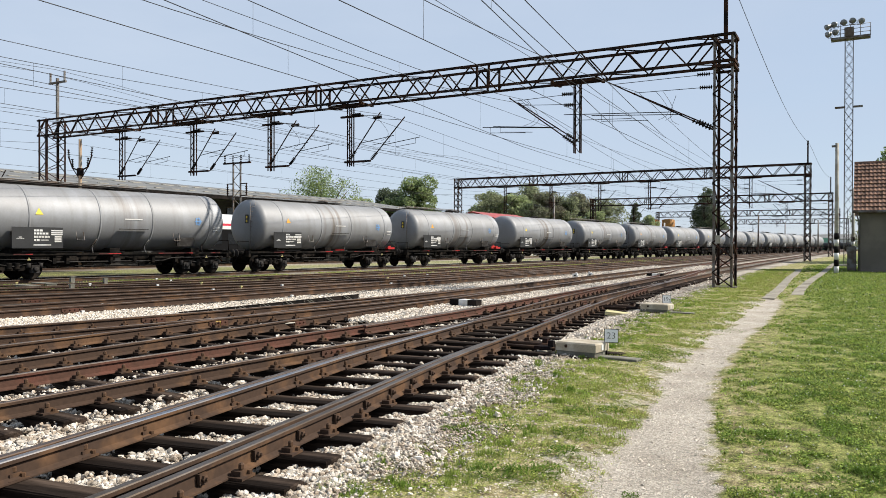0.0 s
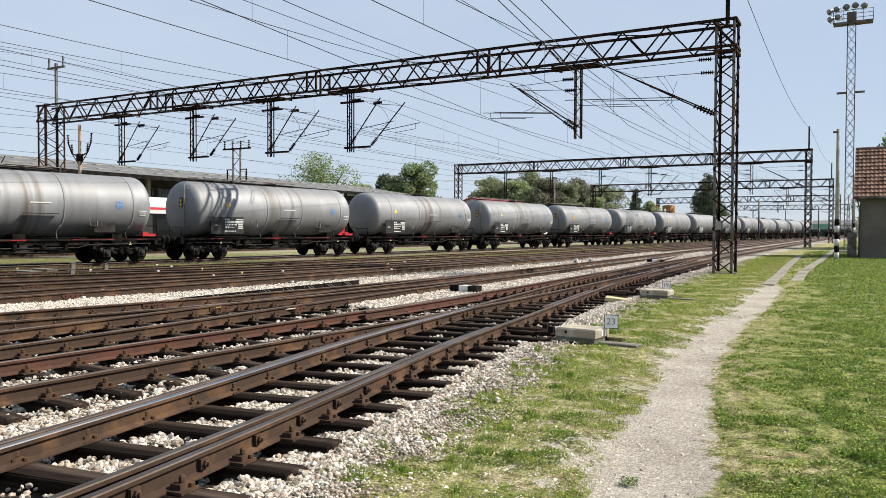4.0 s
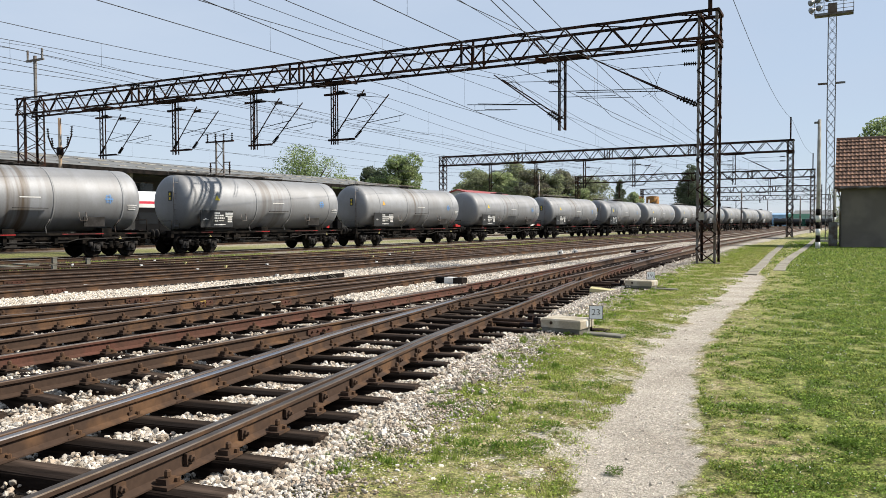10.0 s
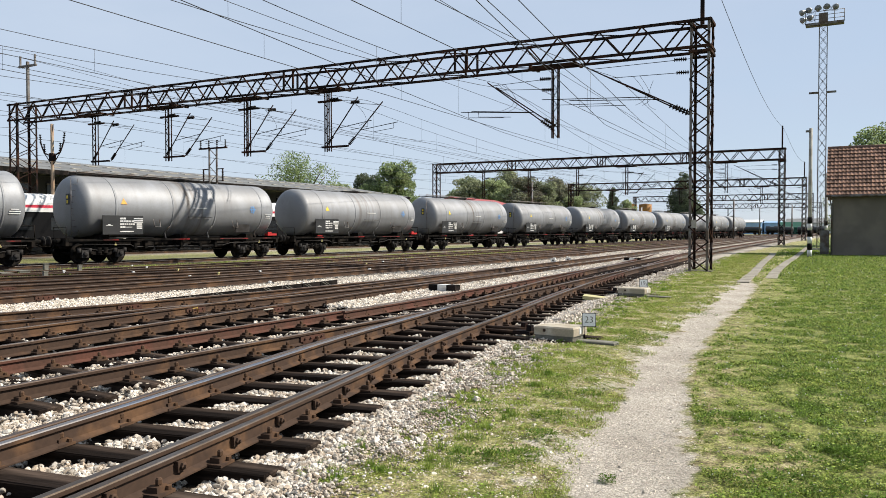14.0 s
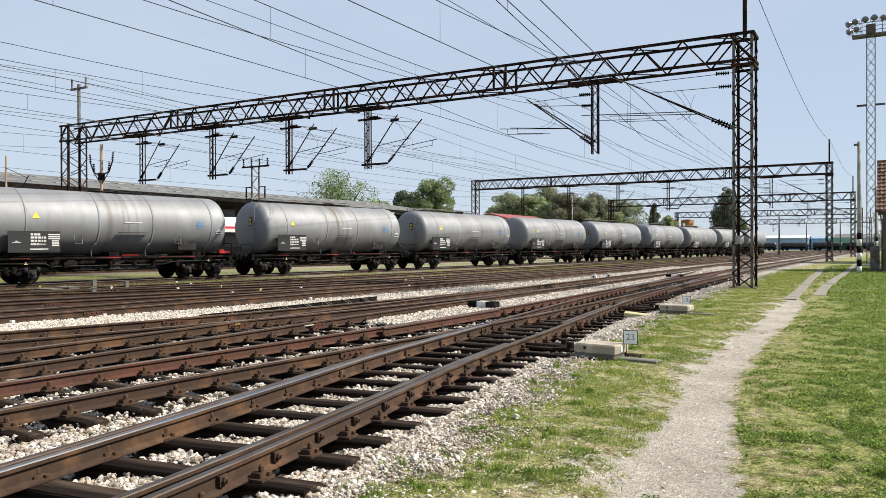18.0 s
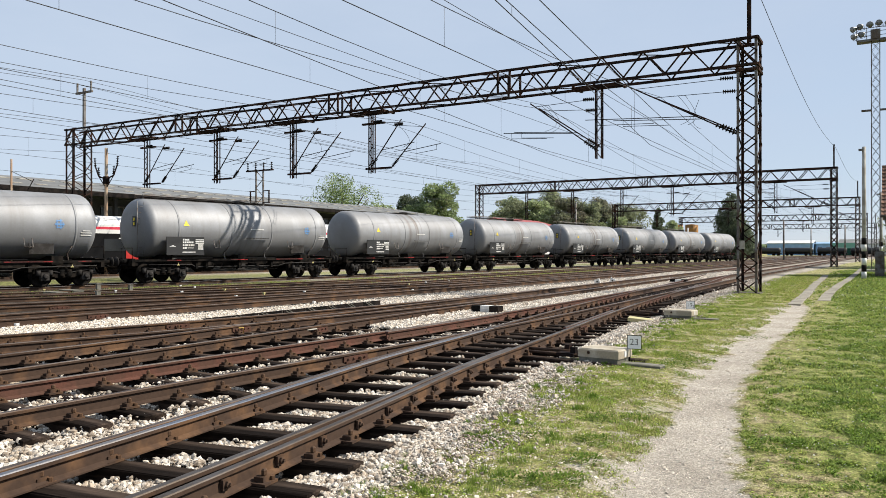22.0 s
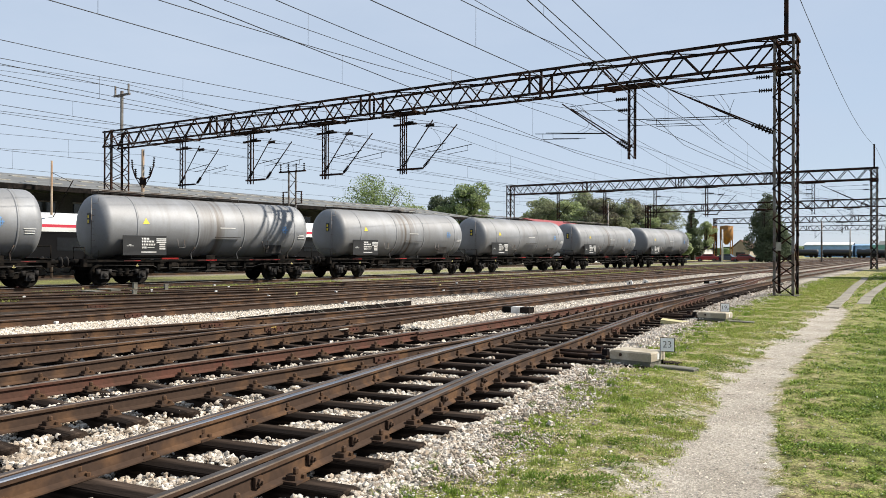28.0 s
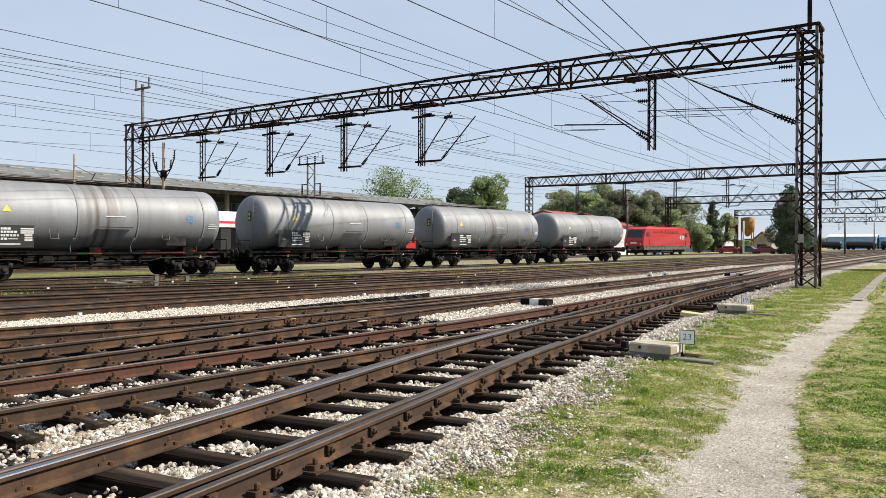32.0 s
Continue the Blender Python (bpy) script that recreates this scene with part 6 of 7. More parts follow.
# ---- red locomotive ----
def locomotive():
    s0, l = 98.9, 16.6
    th = thing("locomotive", "bright red electric locomotive with dark skirt standing on the far track", "locomotive", Matrix.Translation(on_line(48.5, s0 + l / 2, RAIL_Z)) @ TURN)
    h = l / 2
    prof = [(-h, 1.25), (-h + 0.05, 2.2), (-h + 0.75, 3.7), (-h + 1.5, 3.98), (h - 1.5, 3.98), (h - 0.75, 3.7), (h - 0.05, 2.2), (h, 1.25)]
    m = Mesh()
    v = [(-1.46 + (0.14 if z > 3.8 else 0), y, z) for y, z in prof] + [(1.46 - (0.14 if z > 3.8 else 0), y, z) for y, z in prof]
    n = len(prof)
    m.add(v, [tuple(range(n)), tuple(range(2 * n - 1, n - 1, -1))] + [(i, i + n, (i + 1) % n + n, (i + 1) % n) for i in range(n)])
    body = part("body", m, RED, th)
    part("skirt", Mesh().box((0, 0, 1.0), (2.9, l - 0.5, 0.5)), MAST_GREY, th, "dark grey skirt")
    part("roof_hatch", Mesh().box((0, 0, 4.05), (1.9, l - 4.5, 0.22)), RED, th)
    part("roof_grille", Mesh().box((0.6, -2.6, 4.18), (0.8, 1.4, 0.06)), BLACK, th)
    for y in (-3.6, 3.8):
        part("pantograph", Mesh().box((0, y, 4.22), (1.2, 1.6, 0.12)).beam((0, y - 0.7, 4.3), (0, y + 0.7, 4.42), 0.08).beam((-0.8, y + 0.7, 4.45), (0.8, y + 0.7, 4.45), 0.08), BLACK, th)
    a = math.atan2(1.5, 0.7)
    part("windscreen", Mesh().add([(-1.2, -h + 0.16, 2.5), (1.2, -h + 0.16, 2.5), (1.1, -h + 0.66, 3.56), (-1.1, -h + 0.66, 3.56)], [(0, 1, 2, 3)]), GLASS_DARK, th, "dark windscreen")
    part("cab_window", Mesh().box((1.462, -h + 1.35, 2.95), (0.02, 0.7, 0.62)), GLASS_DARK, th, "dark side window")
    part("cab_window", Mesh().box((1.462, h - 1.5, 2.95), (0.02, 0.7, 0.62)), GLASS_DARK, th, "dark side window")
    for y in (-h + 2.3, h - 2.4):
        part("cab_door", Mesh().box((1.463, y, 2.3), (0.015, 0.66, 1.9)), RED, th)
        part("hand_rail", Mesh().tube([(1.5, y - 0.42, 1.3), (1.5, y - 0.42, 2.6)], 0.02, 5).tube([(1.5, y + 0.42, 1.3), (1.5, y + 0.42, 2.6)], 0.02, 5), MAST_GREY, th)
    for i in range(7):
        part("side_panel", Mesh().box((1.463, -h + 4.0 + i * 1.3, 3.45), (0.02, 1.1, 0.4)), RED, th)
    part("sill_stripe", Mesh().box((1.465, 0, 1.3), (0.02, l - 0.6, 0.12)), MAST_GREY, th, "pale grey sill stripe")
    part("snow_plough", Mesh().box((0, -h + 0.1, 0.5), (2.3, 0.2, 0.42)), BLACK, th)
    part("transformer_box", Mesh().box((0, 0, 0.62), (2.6, 4.2, 0.55)), BOX_GREY, th)
    part("emblem", Mesh().lathe([(0.18, 0), (0.3, 0), (0.3, 0.02), (0.18, 0.02)], 16, "X", 0, (1.462, h - 3.9, 2.55)).box((1.47, h - 3.2, 2.55), (0.02, 0.3, 0.62)).box((1.47, h - 2.6, 2.55), (0.02, 0.3, 0.62)), WHITE, th, "plain white emblem")
    part("front_emblem", Mesh().box((0.0, -h - 0.01, 1.72), (1.0, 0.04, 0.26)), WHITE, th, "plain white emblem")
    for sx in (-1, 1):
        part("headlight", Mesh().lathe([(0.11, 0), (0.11, -0.05), (0.05, -0.06)], 12, "Y", 0, (sx * 1.05, -h - 0.01, 1.55)), WHITE, th)
        part("buffer", Mesh().lathe([(0.1, 0), (0.1, -0.4), (0.23, -0.41), (0.23, -0.46)], 14, "Y", 0, (sx * 0.875, -h, 1.06)), BLACK, th)
    for y in (-4.6, 4.6):
        bg = part("bogie", Mesh().box((0, y, 0.62), (2.5, 3.9, 0.5)), BLACK, th)
        for dy in (-1.5, 1.5):
            part("wheelset", Mesh().lathe([(0.1, 0.66), (0.57, 0.68), (0.57, 0.82), (0.1, 0.8)], 22, "X", 0, (0, y + dy, 0.57)).lathe([(0.1, -0.8), (0.57, -0.82), (0.57, -0.68), (0.1, -0.66)], 22, "X", 0, (0, y + dy, 0.57)).tube([(-1, y + dy, 0.57), (1, y + dy, 0.57)], 0.09, 8), BOGIE, bg)


locomotive()


# ---- small house with a tiled roof ----
PLASTER = material("grey_brown_plaster", (0.2, 0.175, 0.145), 0.9, 0.0, 0.1, 0.7, (0.16, 0.14, 0.118), 0.45, 20, 0.15, 0.01)
TILE = material("clay_roof_tile", (0.25, 0.14, 0.095), 0.85, 0.0, 0.25, 2.0, (0.15, 0.095, 0.075), 0.45, 30, 0.2, 0.005, 0.5)
TILE_JOINED = material("clay_roof_tile_field", (0.25, 0.14, 0.095), 0.85, 0.0, 0.25, 2.0, (0.15, 0.095, 0.075), 0.45, 30, 0.2, 0.005, 0.5, True)


def tile_mesh(w, l):
    m = Mesh()
    n = 6
    v = []
    for y, lift in ((0, 0.075), (l, 0.0)):
        for i in range(n + 1):
            u = i / n
            v.append(((u - 0.5) * w, y, lift + 0.016 * math.cos(u * 2 * math.pi)))
    f = [(i, i + 1, n + 2 + i, n + 1 + i) for i in range(n)]
    v += [(x, y, z - 0.07) for x, y, z in v[: n + 1]]
    f += [(i + 1, i, 2 * n + 2 + i, 2 * n + 3 + i) for i in range(n)]
    return m.add(v, f)


def house():
    th = thing("house", "small grey plastered house with a clay tile roof", "house")
    x0, x1, y0, y1, ze, zr = -0.27, 8.5, 58.6, 66.0, 4.05, 7.7
    part("wall", Mesh().box(((x0 + x1) / 2, (y0 + y1) / 2, ze / 2), (x1 - x0, y1 - y0, ze)), PLASTER, th)
    ym = (y0 + y1) / 2
    for x in (x0, x1):
        part("gable", Mesh().add([(x - 0.1, y0, ze), (x - 0.1, y1, ze), (x - 0.1, ym, zr - 0.15), (x + 0.1, y0, ze), (x + 0.1, y1, ze), (x + 0.1, ym, zr - 0.15)], [(0, 2, 1), (3, 4, 5), (0, 3, 5, 2), (2, 5, 4, 1), (0, 1, 4, 3)]), PLASTER, th)
    ya, za = y0 - 0.35, ze + 0.02
    rise = math.atan2(zr - za, ym - ya)
    length = math.hypot(zr - za, ym - ya)
    roof = part("roof", Mesh().add([(x0 - 0.35, ya, za), (x1, ya, za), (x1, ym, zr), (x0 - 0.35, ym, zr), (x0 - 0.35, y1 + 0.3, za), (x1, y1 + 0.3, za)], [(0, 1, 2, 3), (3, 2, 5, 4)]), TILE_JOINED, th, "red-brown clay roof")
    rows, w = 13, 0.25
    data = tile_mesh(w, length / rows * 1.08).data("tile", TILE)
    dist = length / rows
    joined = Mesh()
    base = tile_mesh(w, length / rows * 1.08)
    for j in range(rows):
        for i in range(35):
            x = x0 - 0.35 + (i + 0.5) * w
            y, z = ya + math.cos(rise) * dist * j, za + math.sin(rise) * dist * j + 0.04
            at = Matrix.Translation((x, y, z)) @ Matrix.Rotation(rise, 4, "X")
            if i < 22:
                part("tile", data, None, roof, at=at)
            elif i < 35:
                joined.add([tuple(at @ Vector(q)) for q in base.v], base.f)
    tagged(part("tile_field", joined, TILE_JOINED, roof), kind="stuff")
    part("ridge", Mesh().tube([(x0 - 0.35, ym, zr + 0.02), (x1, ym, zr + 0.02)], 0.12, 8), TILE_JOINED, roof)
    part("gutter", Mesh().tube([(x0 - 0.4, ya - 0.06, za - 0.02), (x1, ya - 0.06, za - 0.02)], 0.085, 8), MAST_GREY, th, "pale grey gutter")
    part("downpipe", Mesh().tube([(x0 - 0.2, ya - 0.05, za - 0.05), (x0 - 0.02, y0 - 0.08, za - 0.7), (x0 - 0.02, y0 - 0.08, 0.0)], 0.05, 8), MAST_GREY, th, "pale grey downpipe")
    part("plinth", Mesh().box(((x0 + x1) / 2, y0 - 0.02, 0.06), (x1 - x0, 0.06, 0.2)), PLASTER, th)


house()
c = thing("cabinet", "grey metal switch cabinet beside the house", "cabinet")
part("body", Mesh().box((-0.72, 59.3, 0.85), (0.55, 0.5, 1.7)), MAST_GREY, c)
part("door", Mesh().box((-0.72, 59.03, 0.85), (0.48, 0.03, 1.5)), MAST_GREY, c)


# ---- floodlight tower, poles ----
LENS = material("grey_lens_glass", (0.2, 0.21, 0.22), 0.15, 0.0, 0.05, 2.0, None, 0.3, 10, 0)
LAMP_GREY = material("silver_lamp_housing", (0.34, 0.34, 0.34), 0.5, 0.4, 0.1, 2.0, (0.3, 0.3, 0.3), 0.4, 20, 0.03)


def tower(x, y, top, w):
    th = thing("floodlight_tower", "tall grey lattice floodlight tower with lamp platform", "floodlight tower")
    part("footing", Mesh().box((x, y, 0.05), (w + 0.8, w + 0.8, 0.3)), CONCRETE, th)
    for sx in (-1, 1):
        for sy in (-1, 1):
            part("leg", Mesh().beam((x + sx * w / 2, y + sy * w / 2, 0), (x + sx * w / 2, y + sy * w / 2, top), 0.062), MAST_GREY, th)
    n = 22
    for j in range(n):
        za, zc = top * j / n, top * (j + 1) / n
        for sy in (-1, 1):
            bar("brace", (x - w / 2, y + sy * w / 2, za), (x + w / 2, y + sy * w / 2, zc), 0.024, MAST_GREY, th)
            bar("brace", (x + w / 2, y + sy * w / 2, za), (x - w / 2, y + sy * w / 2, zc), 0.024, MAST_GREY, th)
    deck = part("deck", Mesh().box((x + 0.1, y, top + 0.04), (2.9, 1.2, 0.09)).box((x + 0.1, y - 0.6, top + 0.0), (2.9, 0.06, 0.18)), MAST_GREY, th)
    for z in (top + 0.35, top + 0.68, top + 1.0):
        part("hand_rail", Mesh().tube([(x - 1.35, y - 0.6, z), (x + 1.55, y - 0.6, z)], 0.026, 5).tube([(x + 1.55, y - 0.6, z), (x + 1.55, y + 0.6, z)], 0.026, 5), MAST_GREY, deck)
    for i in range(5):
        part("rail_post", Mesh().tube([(x - 1.35 + i * 0.725, y - 0.6, top), (x - 1.35 + i * 0.725, y - 0.6, top + 1.0)], 0.026, 5), MAST_GREY, deck)
    for dx, dz, aim in ((-1.5, 0.42, -0.9), (-1.55, 1.05, -0.9), (-1.05, 1.2, -0.5), (-0.95, 0.55, -0.7), (-0.4, 1.3, 0.0), (0.25, 1.35, 0.0), (0.85, 1.25, 0.5)):
        at = Matrix.Translation((x + dx, y - 0.65, top + dz)) @ Matrix.Rotation(aim, 4, "Z") @ Matrix.Rotation(0.45, 4, "X")
        f = part("floodlight", Mesh().lathe([(0.04, 0.36), (0.1, 0.26), (0.17, 0.1), (0.245, -0.1), (0.255, -0.17)], 16, "Y"), LAMP_GREY, th, "", at)
        part("lens", Mesh().lathe([(0.23, -0.14), (0.23, -0.175)], 16, "Y"), LENS, f, "grey glass lens")
        part("yoke", Mesh().tube([(-0.26, 0, 0), (-0.26, 0, -0.32), (0.26, 0, -0.32), (0.26, 0, 0)], 0.02, 5), MAST_GREY, f)
    part("ballast_box", Mesh().box((x, y - 0.5, top + 0.45), (0.7, 0.4, 0.75)), MAST_GREY, th)
    for sx in (-1, 1):
        part("street_lamp", Mesh().box((x + sx * 0.65, y - 0.2, top * 0.7), (0.75, 0.25, 0.14)), MAST_GREY, th)


tower(-1.15, 71.5, 19.0, 0.6)


def striped_pole(x, y, h, r, bands, label):
    th = thing("striped_pole", label, "pole", group="striped poles")
    part("shaft", Mesh().lathe([(r, 0), (r * 0.75, h)], 12, "Z", 0, (x, y, 0)), CONCRETE, th)
    for i in range(bands):
        part("band", Mesh().lathe([(r + 0.012, i * 0.42), (r + 0.01, i * 0.42 + 0.4)], 12, "Z", 0, (x, y, 0.05)), BLACK if i % 2 else WHITE, th)
    part("lamp", Mesh().box((x - 0.16, y - 0.1, h - 0.2), (0.26, 0.16, 0.12)).tube([(x, y, h - 0.1), (x - 0.16, y, h - 0.15)], 0.03, 6), MAST_GREY, th)


striped_pole(-1.5, 53.5, 8.2, 0.13, 6, "concrete pole with black and white bands at its foot")
striped_pole(-0.85, 78, 7.0, 0.14, 6, "concrete pole with black and white bands beside the tower")


def wire_pole(x, y, h, r, mat, label, arms):
    th = thing("wire_pole", label, "pole", group="wire poles")
    part("shaft", Mesh().lathe([(r, 0), (r * 0.75, h)], 10, "Z", 0, (x, y, 0)), mat, th)
    for z in arms:
        part("crossarm", Mesh().box((x, y, z), (1.7, 0.12, 0.12)), PORTAL, th)
        for dx in (-0.7, 0.7):
            m = Mesh()
            insulator(m, (x + dx, y, z), (x + dx, y, z + 0.55), 0.07, 4)
            part("insulator", m, BLACK, th)
    part("strut", Mesh().tube([(x, y, h * 0.5), (x + 2.3, y, h * 0.82)], 0.03, 5).tube([(x, y, h * 0.9), (x + 2.2, y, h * 0.8)], 0.018, 5), BLACK, th)


OLD_POLE = material("brown_concrete_pole", (0.3, 0.2, 0.13), 0.85, 0.0, 0.15, 1.0, (0.38, 0.3, 0.22), 0.45, 20, 0.1)
wire_pole(-45, 25.4, 7.2, 0.075, OLD_POLE, "rust-stained pole with a bracket beside the coaches", ())
bp = thing("wire_pole", "rust-stained pole with a forked bracket of dark insulators", "pole", group="wire poles")
part("shaft", Mesh().lathe([(0.13, 0), (0.1, 8.6)], 10, "Z", 0, (-45, 31.7, 0)), OLD_POLE, bp)
for sg in (-1, 1):
    part("fork", Mesh().tube([(-45, 31.7, 6.5), (-45 + sg * 0.8, 31.7, 6.75), (-45 + sg * 1.2, 31.7, 7.5)], 0.05, 6), PORTAL, bp)
    part("strut", Mesh().tube([(-45, 31.7, 5.9), (-45 + sg * 0.8, 31.7, 6.75)], 0.03, 5), PORTAL, bp)
    for dx, z in ((0.75, 6.8), (1.15, 7.45)):
        im = Mesh()
        insulator(im, (-45 + sg * dx, 31.7, z), (-45 + sg * (dx + 0.08), 31.7, z + 0.6), 0.085, 4)
        part("insulator", im, BLACK, bp)
part("collar", Mesh().lathe([(0.2, 6.2), (0.22, 6.3), (0.22, 6.6), (0.2, 6.7)], 10, "Z", 0, (-45, 31.7, 0)), PORTAL, bp)
tp = thing("wire_pole", "grey twin-leg lattice pole with crossarms in front of the shed", "pole", group="wire poles")
for dx in (-0.45, 0.45):
    part("leg", Mesh().beam((-50.5 + dx, 51.5, 0), (-50.5 + dx, 51.5, 9.2), 0.12), MAST_GREY, tp)
    part("side_bracket", Mesh().box((-50.5 + 1.9 * dx, 51.5, 7.3), (0.8, 0.1, 0.08)).box((-50.5 + 1.9 * dx, 51.5, 6.2), (0.8, 0.1, 0.08)).box((-50.5 + 2.6 * dx, 51.5, 6.75), (0.08, 0.1, 1.1)), PORTAL, tp)
    im = Mesh()
    insulator(im, (-50.5 + 2.6 * dx, 51.5, 6.4), (-50.5 + 2.6 * dx, 51.5, 7.1), 0.11, 4)
    part("insulator", im, BLACK, tp)
for j in range(11):
    z = 0.4 + j * 0.8
    sg = 1 if j % 2 else -1
    part("brace", Mesh().beam((-50.5 - 0.45 * sg, 51.5, z), (-50.5 + 0.45 * sg, 51.5, z + 0.8), 0.05), MAST_GREY, tp)
part("crossarm", Mesh().box((-50.5, 51.5, 9.2), (3.4, 0.14, 0.14)), PORTAL, tp)
for dx in (-1.5, -0.5, 0.5, 1.5):
    im = Mesh()
    insulator(im, (-50.5 + dx, 51.5, 9.25), (-50.5 + dx, 51.5, 10.0), 0.1, 4)
    part("insulator", im, BLACK, tp)
wire_pole(-41, 108, 9.0, 0.16, MAST_GREY, "thin grey pole far along the tracks", (8.2,))
for x, y, h in ((-31, 136.5, 5.8), (-17, 150, 7.5), (-13, 210, 8.0), (-20, 240, 8.5), (-9, 190, 7.5)):
    solid("post", Mesh().lathe([(0.17, 0), (0.13, h)], 10, "Z", 0, (x, y, -0.06)), WHITE if h < 6 else MAST_GREY, "slim pale post standing in the yard", "post", group="posts")


# ---- trees ----
BARK = material("bark", (0.12, 0.09, 0.065), 0.95, 0.0, 0.25, 3.0, (0.07, 0.055, 0.04), 0.45, 30, 0.5, 0.02)
LEAF_LIGHT = leafy("light_spring_leaves", (0.34, 0.41, 0.2), (0.4, 0.46, 0.25), 0.6, 0.5, 0.4)
LEAF_MID = leafy("green_leaves", (0.22, 0.295, 0.125), (0.29, 0.36, 0.165), 0.55, 0.4, 0.45)
LEAF_DARK = leafy("dark_needles", (0.12, 0.155, 0.095), (0.165, 0.2, 0.12), 0.45, 0.5, 0.4)
LEAF_OLIVE = leafy("olive_leaves", (0.33, 0.355, 0.21), (0.27, 0.305, 0.18), 0.55, 0.5, 0.45)
LEAF_BROWN = leafy("reddish_brown_leaves", (0.24, 0.22, 0.16), (0.24, 0.255, 0.16), 0.5, 0.5, 0.4)
CARD_V = np.array([(-0.5, 0, 0), (0.5, 0, 0.1), (0.4, 0, 0.9), (-0.4, 0.1, 1.0)])
CARD_F = np.array([(0, 1, 2, 3)])


def crown_points(rng, n, blobs):
    """Places in a crown made of several uneven clumps, most of them near the clumps' skins."""
    pts = []
    wts = np.array([b[3] ** 2 for b in blobs])
    for b, k in zip(blobs, rng.multinomial(n, wts / wts.sum())):
        d = rng.normal(size=(k, 3))
        d /= np.linalg.norm(d, axis=1)[:, None]
        r = b[3] * rng.uniform(0.45, 1.05, k) ** 0.6
        pts.append(np.array(b[:3]) + d * r[:, None] * np.array([1, 1, 0.85]))
    return np.concatenate(pts)


def tree(x, y, h, w, mat, label, n=3500, leaf=0.32, seed=0, conifer=False, low=0.25):
    rng = np.random.default_rng(seed)
    th = thing("tree", label, "tree")
    pts = [(x, y, -0.1), (x + rng.uniform(-0.2, 0.2), y, h * 0.35), (x + rng.uniform(-0.4, 0.4), y, h * 0.75)]
    tk = part("trunk", Mesh().tube(pts, [0.035 * h, 0.026 * h, 0.01 * h], 8), BARK, th)
    blobs = []
    if conifer:
        for i in range(26):
            u = i / 26
            z = h * (low * 0.6 + (1 - low * 0.6) * u)
            rr = w / 2 * (1 - u) ** 0.8 + 0.25
            a = rng.uniform(0, 6.28)
            blobs.append((x + math.cos(a) * rr * 0.55, y + math.sin(a) * rr * 0.55, z, rr * 0.6 + 0.2))
    else:
        k = 64
        for i in range(k):
            a, rr = rng.uniform(0, 6.28), w / 2 * rng.uniform(0.05, 1.0)
            z = h * rng.uniform(low + 0.05, 0.93)
            lim = math.sin(math.pi * min(1, max(0.15, (z / h - low * 0.6) / (1 - low * 0.6)))) ** 0.6
            bx, by = x + math.cos(a) * rr * lim, y + math.sin(a) * rr * lim
            blobs.append((bx, by, z, w * rng.choice((0.07, 0.1, 0.14, 0.19))))
            if i < 14:
                part("limb", Mesh().tube([(x, y, h * 0.3), ((x + bx) / 2, (y + by) / 2, (z + h * 0.3) / 2 + 0.3), (bx, by, z)], [0.016 * h, 0.01 * h, 0.004 * h], 6), BARK, th)
    p = crown_points(rng, int(n * 2.6), blobs)
    p = p[p[:, 2] > 0.1]
    m = len(p)
    v = np.repeat(CARD_V[None], m, 0) * rng.uniform(0.5, 1.4, m)[:, None, None] * leaf * 0.58
    a, b = rng.uniform(0, 6.28, m), rng.uniform(-1.3, 1.3, m)
    ca, sa, cb, sb = (f[:, None] for f in (np.cos(a), np.sin(a), np.cos(b), np.sin(b)))
    vy, vz = v[:, :, 1] * cb - v[:, :, 2] * sb, v[:, :, 1] * sb + v[:, :, 2] * cb
    v[:, :, 2] = vz
    v[:, :, 0], v[:, :, 1] = v[:, :, 0] * ca - vy * sa, v[:, :, 0] * sa + vy * ca
    v += p[:, None, :]
    f = CARD_F[None] + (np.arange(m) * 4)[:, None, None]
    ob = new("crown", fast_mesh("crown", v.reshape(-1, 3), f.reshape(-1, 4), [mat]))
    ob.parent = th
    tagged(ob, kind="stuff")


tree(-87, 109.5, 15.2, 14.5, LEAF_MID, "airy green tree behind the shed roof", 3400, 0.34, 1, low=0.35)
tree(-67.5, 111, 13.2, 10, LEAF_MID, "dense rounded green tree beyond the shed", 9350, 0.36, 2)
tree(-73, 112, 11.6, 6.5, LEAF_DARK, "dark dense tree beside a green one", 5950, 0.34, 3)
tree(-79.5, 112, 10.6, 6, LEAF_LIGHT, "small light green tree behind the shed", 4250, 0.34, 4)
tree(-65.5, 136, 12.6, 8, LEAF_OLIVE, "olive green tree behind the train", 5950, 0.36, 5)
tree(-60.5, 138, 11.8, 7.5, LEAF_LIGHT, "light green tree in the row behind the train", 5950, 0.36, 6)
tree(-55, 139, 12.0, 8.5, LEAF_BROWN, "brownish green tree in the row behind the train", 7650, 0.36, 7)
tree(-50.5, 141, 11.2, 7.5, LEAF_OLIVE, "olive green tree in the row behind the train", 5950, 0.36, 8)
tree(-46.5, 143, 8.4, 6, LEAF_LIGHT, "light green tree at the end of the row", 5100, 0.36, 9)
tree(-42.3, 150, 5.6, 5.2, LEAF_LIGHT, "low light green bush at the end of the row", 3600, 0.36, 10, low=0.05)
tree(-45.5, 172, 11.4, 3.8, LEAF_DARK, "dark conifer near the silos", 4420, 0.36, 11, True)
tree(-43.5, 176, 9.0, 4.0, LEAF_LIGHT, "light green tree near the silos", 2000, 0.34, 12)
tree(-25.8, 148, 12.6, 7.6, LEAF_DARK, "tall dark conifer beyond the tracks", 10200, 0.36, 13, True)
